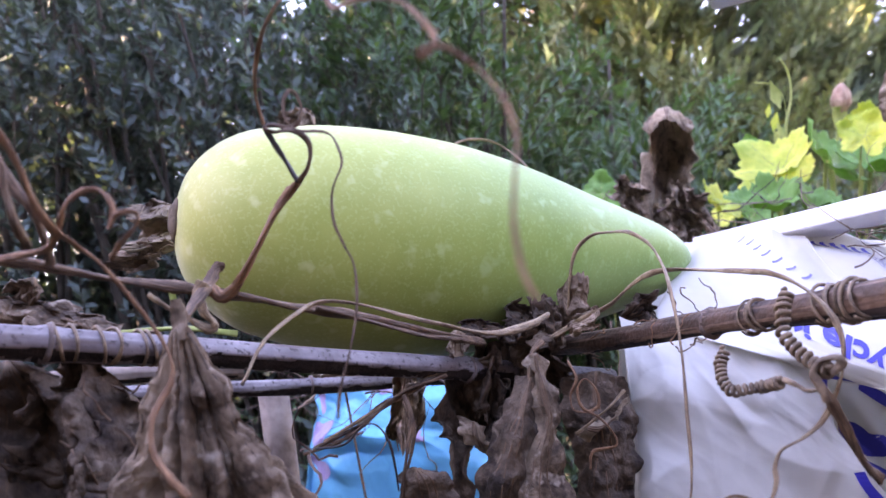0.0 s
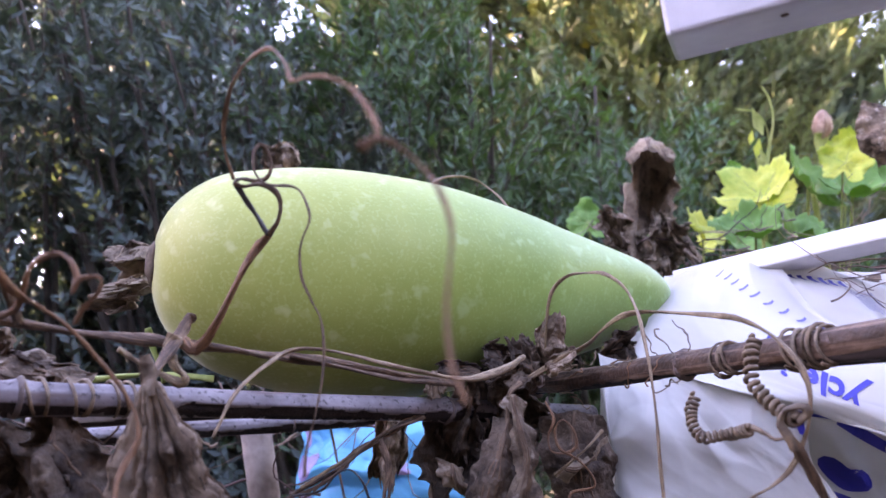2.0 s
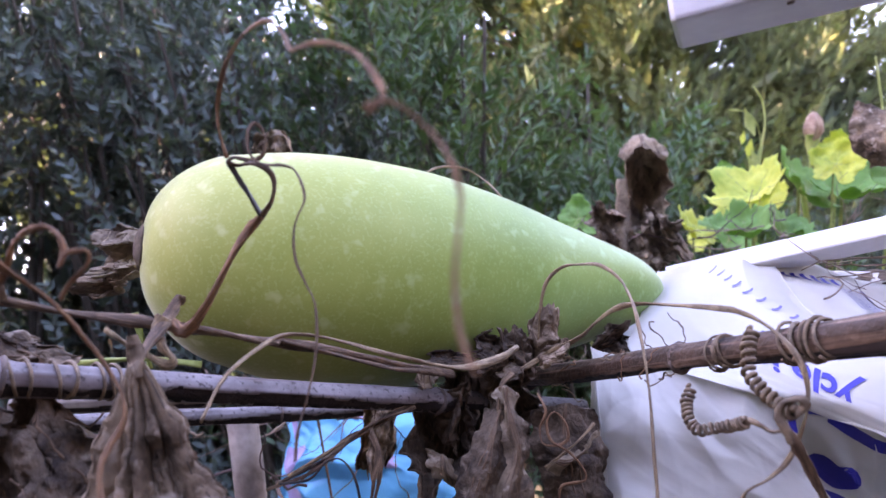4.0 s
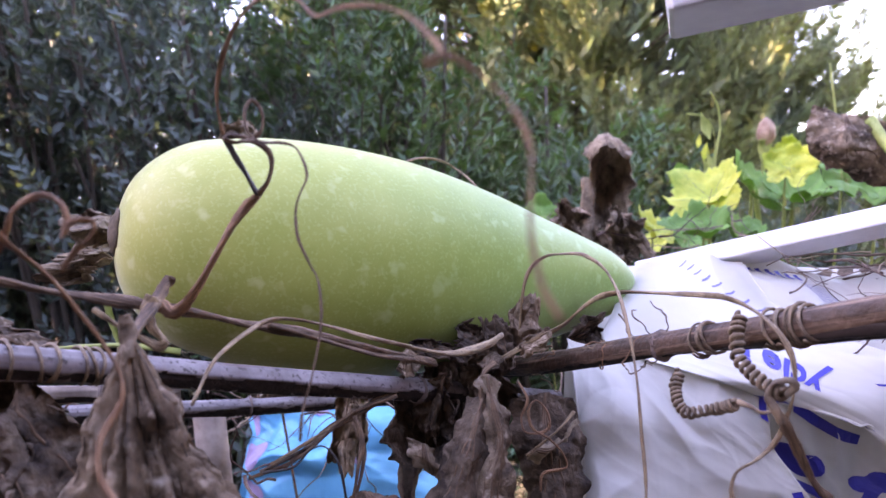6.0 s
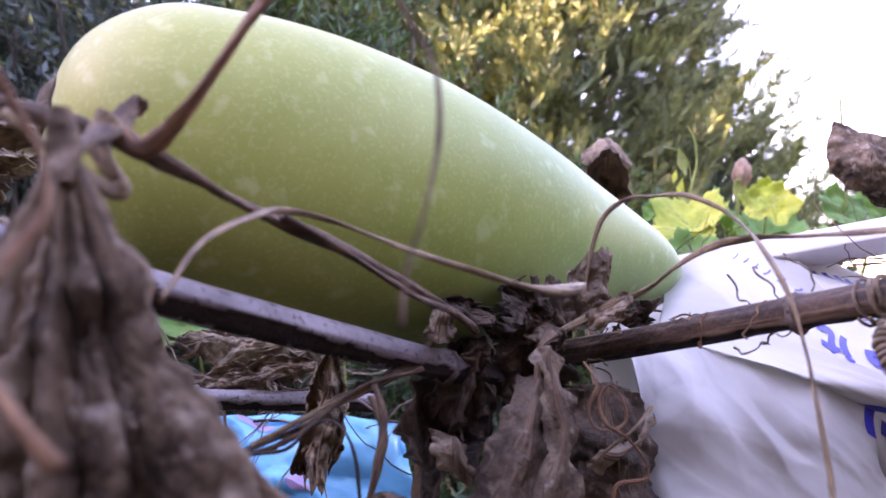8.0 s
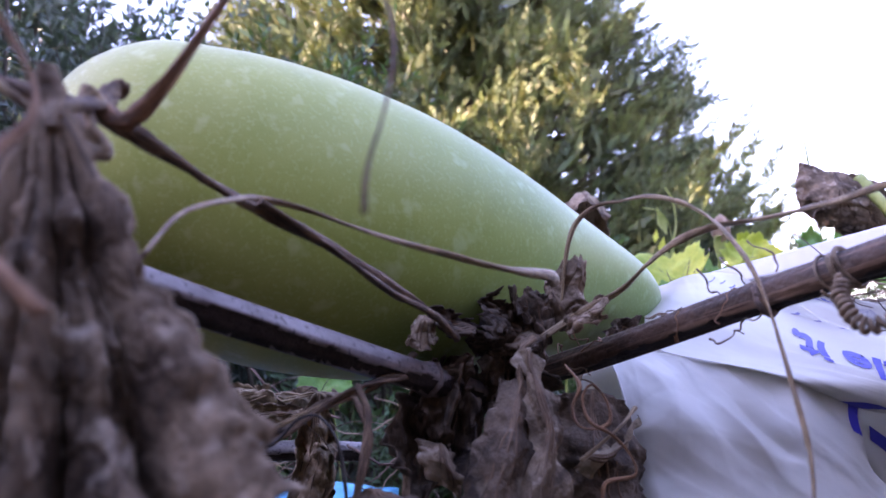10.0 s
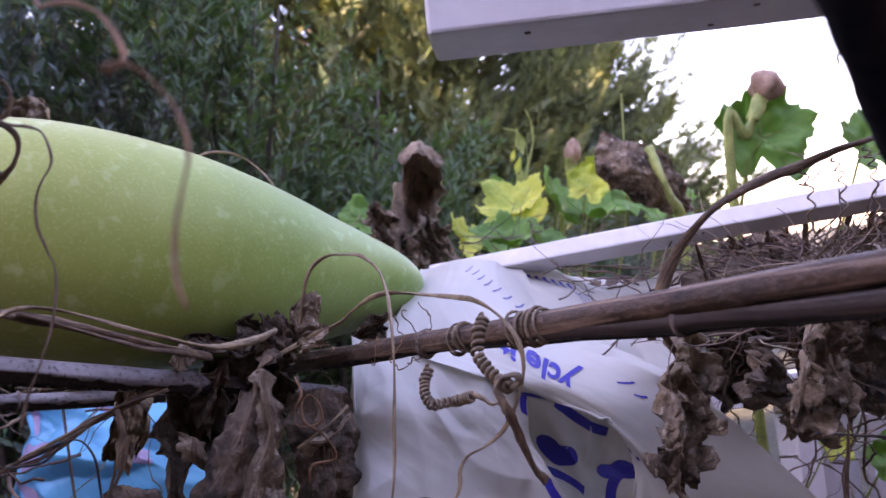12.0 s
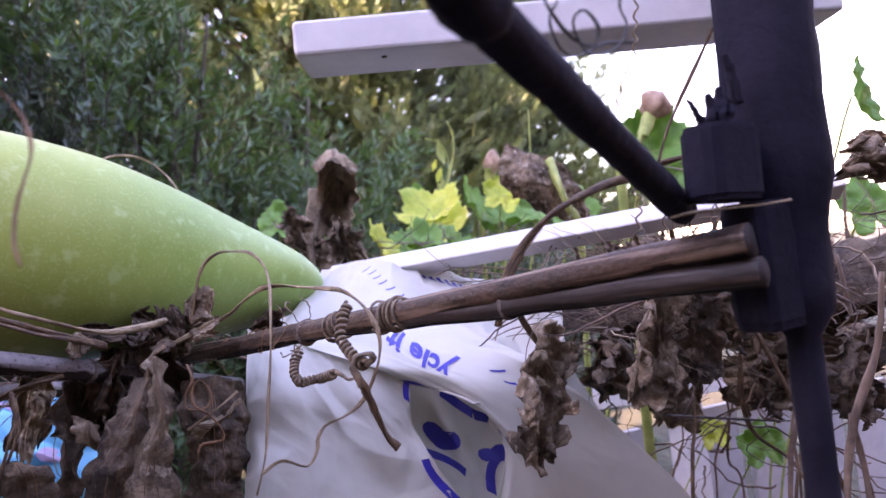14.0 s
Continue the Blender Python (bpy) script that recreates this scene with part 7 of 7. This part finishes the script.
def conifer(x, y, height, slope, widest, seed, label, fronds):
    """A tall cypress: trunk, rising limbs and feathery upright plumes over a dense dark heart."""
    rng = np.random.default_rng(seed)
    ob = thing("conifer", (x, y, 0), label, "tree")
    tube("trunk", [Vector((x + 0.04 * math.sin(k * 2), y, height * k / 8 - 0.1)) for k in range(9)], taper(0.19, 0.02), M_BARK, ob, sides=10)
    P, D, N, Ln, Wd, lines, radii, limb = [], [], [], [], [], [], [], []
    limbs = 520
    for k in range(limbs):
        z = 0.6 + (height - 1.0) * ((k + rng.uniform(0, 1)) / limbs) ** 1.5
        a = k * 2.4 + rng.uniform(-0.4, 0.4)
        lobes = 0.90 + 0.13 * noise.noise(Vector((math.cos(a) * 2.5, math.sin(a) * 2.5, z * 0.9)))
        reach = min(widest, slope * (height - z)) * lobes * rng.uniform(0.88, 1.05)
        limb.append((z, a, reach))

    def on_limb(z, a, reach, s):
        return np.array([math.cos(a) * reach * s, 0.5 * math.sin(a) * reach * s, z - reach * 0.26 * (1 - s) ** 1.3])

    for z, a, reach in limb:
        lines.append([on_limb(z, a, reach, s) for s in np.linspace(0, 1, 6)])
        radii.append(0.025)
    for k in range(fronds):
        z, a, reach = limb[rng.integers(limbs)]
        if (math.sin(a) > 0.2 and rng.uniform() < 0.9) or (not 1.4 < z < 7.8 and rng.uniform() < 0.75):
            continue
        s = rng.uniform(0.2, 1.0) ** 0.45
        c = on_limb(z, a, reach, s) + rng.normal(0, 0.12, 3)
        b2 = a + rng.normal(0, 0.5)
        axis = np.array([math.cos(b2) * 1.0, math.sin(b2) * 0.5, rng.uniform(0.1, 1.2)])
        axis /= np.linalg.norm(axis)
        o = np.cross(axis, rng.normal(0, 1, 3)); o /= np.linalg.norm(o)
        q = np.cross(axis, o)
        fl = rng.uniform(0.30, 0.80)
        m = int(60 + 80 * fl)
        t = np.sort(rng.uniform(0, 1, m)) ** 0.85
        ang = np.arange(m) * 2.4
        radial = np.outer(np.cos(ang), o) + np.outer(np.sin(ang), q) * 0.6
        P.append(c + np.outer(t, axis) * fl + np.outer(t * t, o) * (fl * rng.normal(0, 0.10)) + radial * ((1 - t) * fl * rng.uniform(0, 0.16, m))[:, None])
        D.append(axis * 0.95 + radial * (0.8 - 0.35 * t)[:, None] + rng.normal(0, 0.16, (m, 3)))
        N.append(rng.normal(0, 1, (m, 3)))
        Ln.append(fl * (0.21 - 0.11 * t) * rng.uniform(0.6, 1.25, m))
        Wd.append(Ln[-1] * rng.uniform(0.16, 0.30, m))
    # the heart: broad dull sprays deep inside the crown
    for k in range(60000):
        z, a, reach = limb[rng.integers(limbs)]
        if (z > 7.8 and k % 4) or math.sin(a) > 0.4:
            continue
        s = rng.uniform(0.0, 0.74 if k < 30000 else 0.95)
        P.append((on_limb(z, a, reach, s) + rng.normal(0, 0.12, 3))[None])
        D.append(np.array([[math.cos(a), math.sin(a) * 0.5, 0.8]]) + rng.normal(0, 0.5, (1, 3)))
        N.append(rng.normal(0, 1, (1, 3)))
        Ln.append(rng.uniform(0.25, 0.4, 1))
        Wd.append(rng.uniform(0.07, 0.13, 1))
    P, D, N, Ln, Wd = (np.concatenate(v) for v in (P, D, N, Ln, Wd))
    V, F = leaf_batch(P, D, N, Ln, Wd, 0.1, True)
    tagged(bulk("foliage", V, F, M_CONIFER, ob), kind="stuff")
    V, F = thin_tubes(lines, radii)
    tagged(bulk("branchwork", V, F, M_TWIG, ob), kind="stuff")
    return ob


shrub(-3.0, 2.9, 4.2, 0.75, M_LAUREL, 0.075, 0.42, 529, 11, "tall dense dark-leaved hedge shrub")
shrub(-2.3, 3.0, 4.3, 0.7, M_LAUREL, 0.075, 0.42, 529, 12, "tall dense dark-leaved hedge shrub")
shrub(-1.65, 2.8, 4.1, 0.7, M_LAUREL, 0.072, 0.42, 540, 13, "tall dense dark-leaved hedge shrub")
shrub(-1.05, 2.9, 3.8, 0.65, M_LAUREL, 0.07, 0.42, 540, 14, "tall dense dark-leaved hedge shrub")
shrub(-0.55, 2.75, 2.65, 0.6, M_LAUREL, 0.068, 0.4, 529, 15, "tall dense dark-leaved hedge shrub")
shrub(0.0, 2.75, 2.4, 0.6, M_HEDGE, 0.08, 0.28, 505, 16, "leafy hedge shrub with narrow green leaves")
shrub(0.5, 2.9, 2.2, 0.6, M_HEDGE, 0.08, 0.28, 505, 17, "leafy hedge shrub with narrow green leaves")
shrub(0.95, 3.1, 1.8, 0.55, M_HEDGE, 0.1, 0.26, 240, 18, "leafy hedge shrub with narrow green leaves")
shrub(1.45, 3.4, 1.55, 0.55, M_HEDGE, 0.09, 0.3, 170, 19, "leafy hedge shrub with narrow green leaves")
shrub(2.1, 3.6, 1.4, 0.5, M_LAUREL, 0.08, 0.4, 170, 20, "tall dense dark-leaved hedge shrub")
shrub(-2.6, 3.9, 4.6, 0.8, M_LAUREL, 0.11, 0.42, 345, 21, "tall dense dark-leaved hedge shrub")
shrub(-1.4, 3.9, 4.2, 0.8, M_LAUREL, 0.11, 0.42, 345, 22, "tall dense dark-leaved hedge shrub")
shrub(-0.3, 3.8, 2.5, 0.75, M_HEDGE, 0.11, 0.26, 345, 23, "leafy hedge shrub with narrow green leaves")
shrub(0.8, 4.0, 1.9, 0.7, M_HEDGE, 0.11, 0.26, 150, 24, "leafy hedge shrub with narrow green leaves")
shrub(-3.7, 2.6, 4.3, 0.8, M_LAUREL, 0.11, 0.42, 345, 25, "tall dense dark-leaved hedge shrub")
shrub(-3.6, 1.6, 4.0, 0.8, M_LAUREL, 0.12, 0.5, 299, 26, "tall dense dark-leaved hedge shrub")
shrub(-2.9, 8.2, 6.3, 1.1, M_LAUREL, 0.13, 0.42, 482, 27, "tall dense dark-leaved hedge shrub")
shrub(-3.2, 3.7, 4.4, 0.8, M_LAUREL, 0.11, 0.45, 379, 28, "tall dense dark-leaved hedge shrub")
shrub(-2.0, 3.6, 4.2, 0.75, M_LAUREL, 0.11, 0.45, 379, 29, "tall dense dark-leaved hedge shrub")
shrub(-0.95, 3.6, 2.7, 0.7, M_LAUREL, 0.11, 0.45, 345, 30, "tall dense dark-leaved hedge shrub")
shrub(-2.7, 9.8, 6.6, 1.1, M_LAUREL, 0.13, 0.42, 482, 31, "tall dense dark-leaved hedge shrub")
shrub(-3.6, 6.9, 6.0, 1.0, M_LAUREL, 0.13, 0.42, 436, 32, "tall dense dark-leaved hedge shrub")
# two more, added behind the others only to keep sun off the lower cypress
shrub(-3.3, 8.9, 6.4, 1.1, M_LAUREL, 0.13, 0.42, 460, 33, "tall dense dark-leaved hedge shrub")
shrub(-3.4, 7.7, 6.2, 1.0, M_LAUREL, 0.13, 0.42, 430, 34, "tall dense dark-leaved hedge shrub")
conifer(2.6, 10.0, 11.9, 0.62, 6.0, 3, "tall feathery cypress tree, sunlit on one side", 10500)
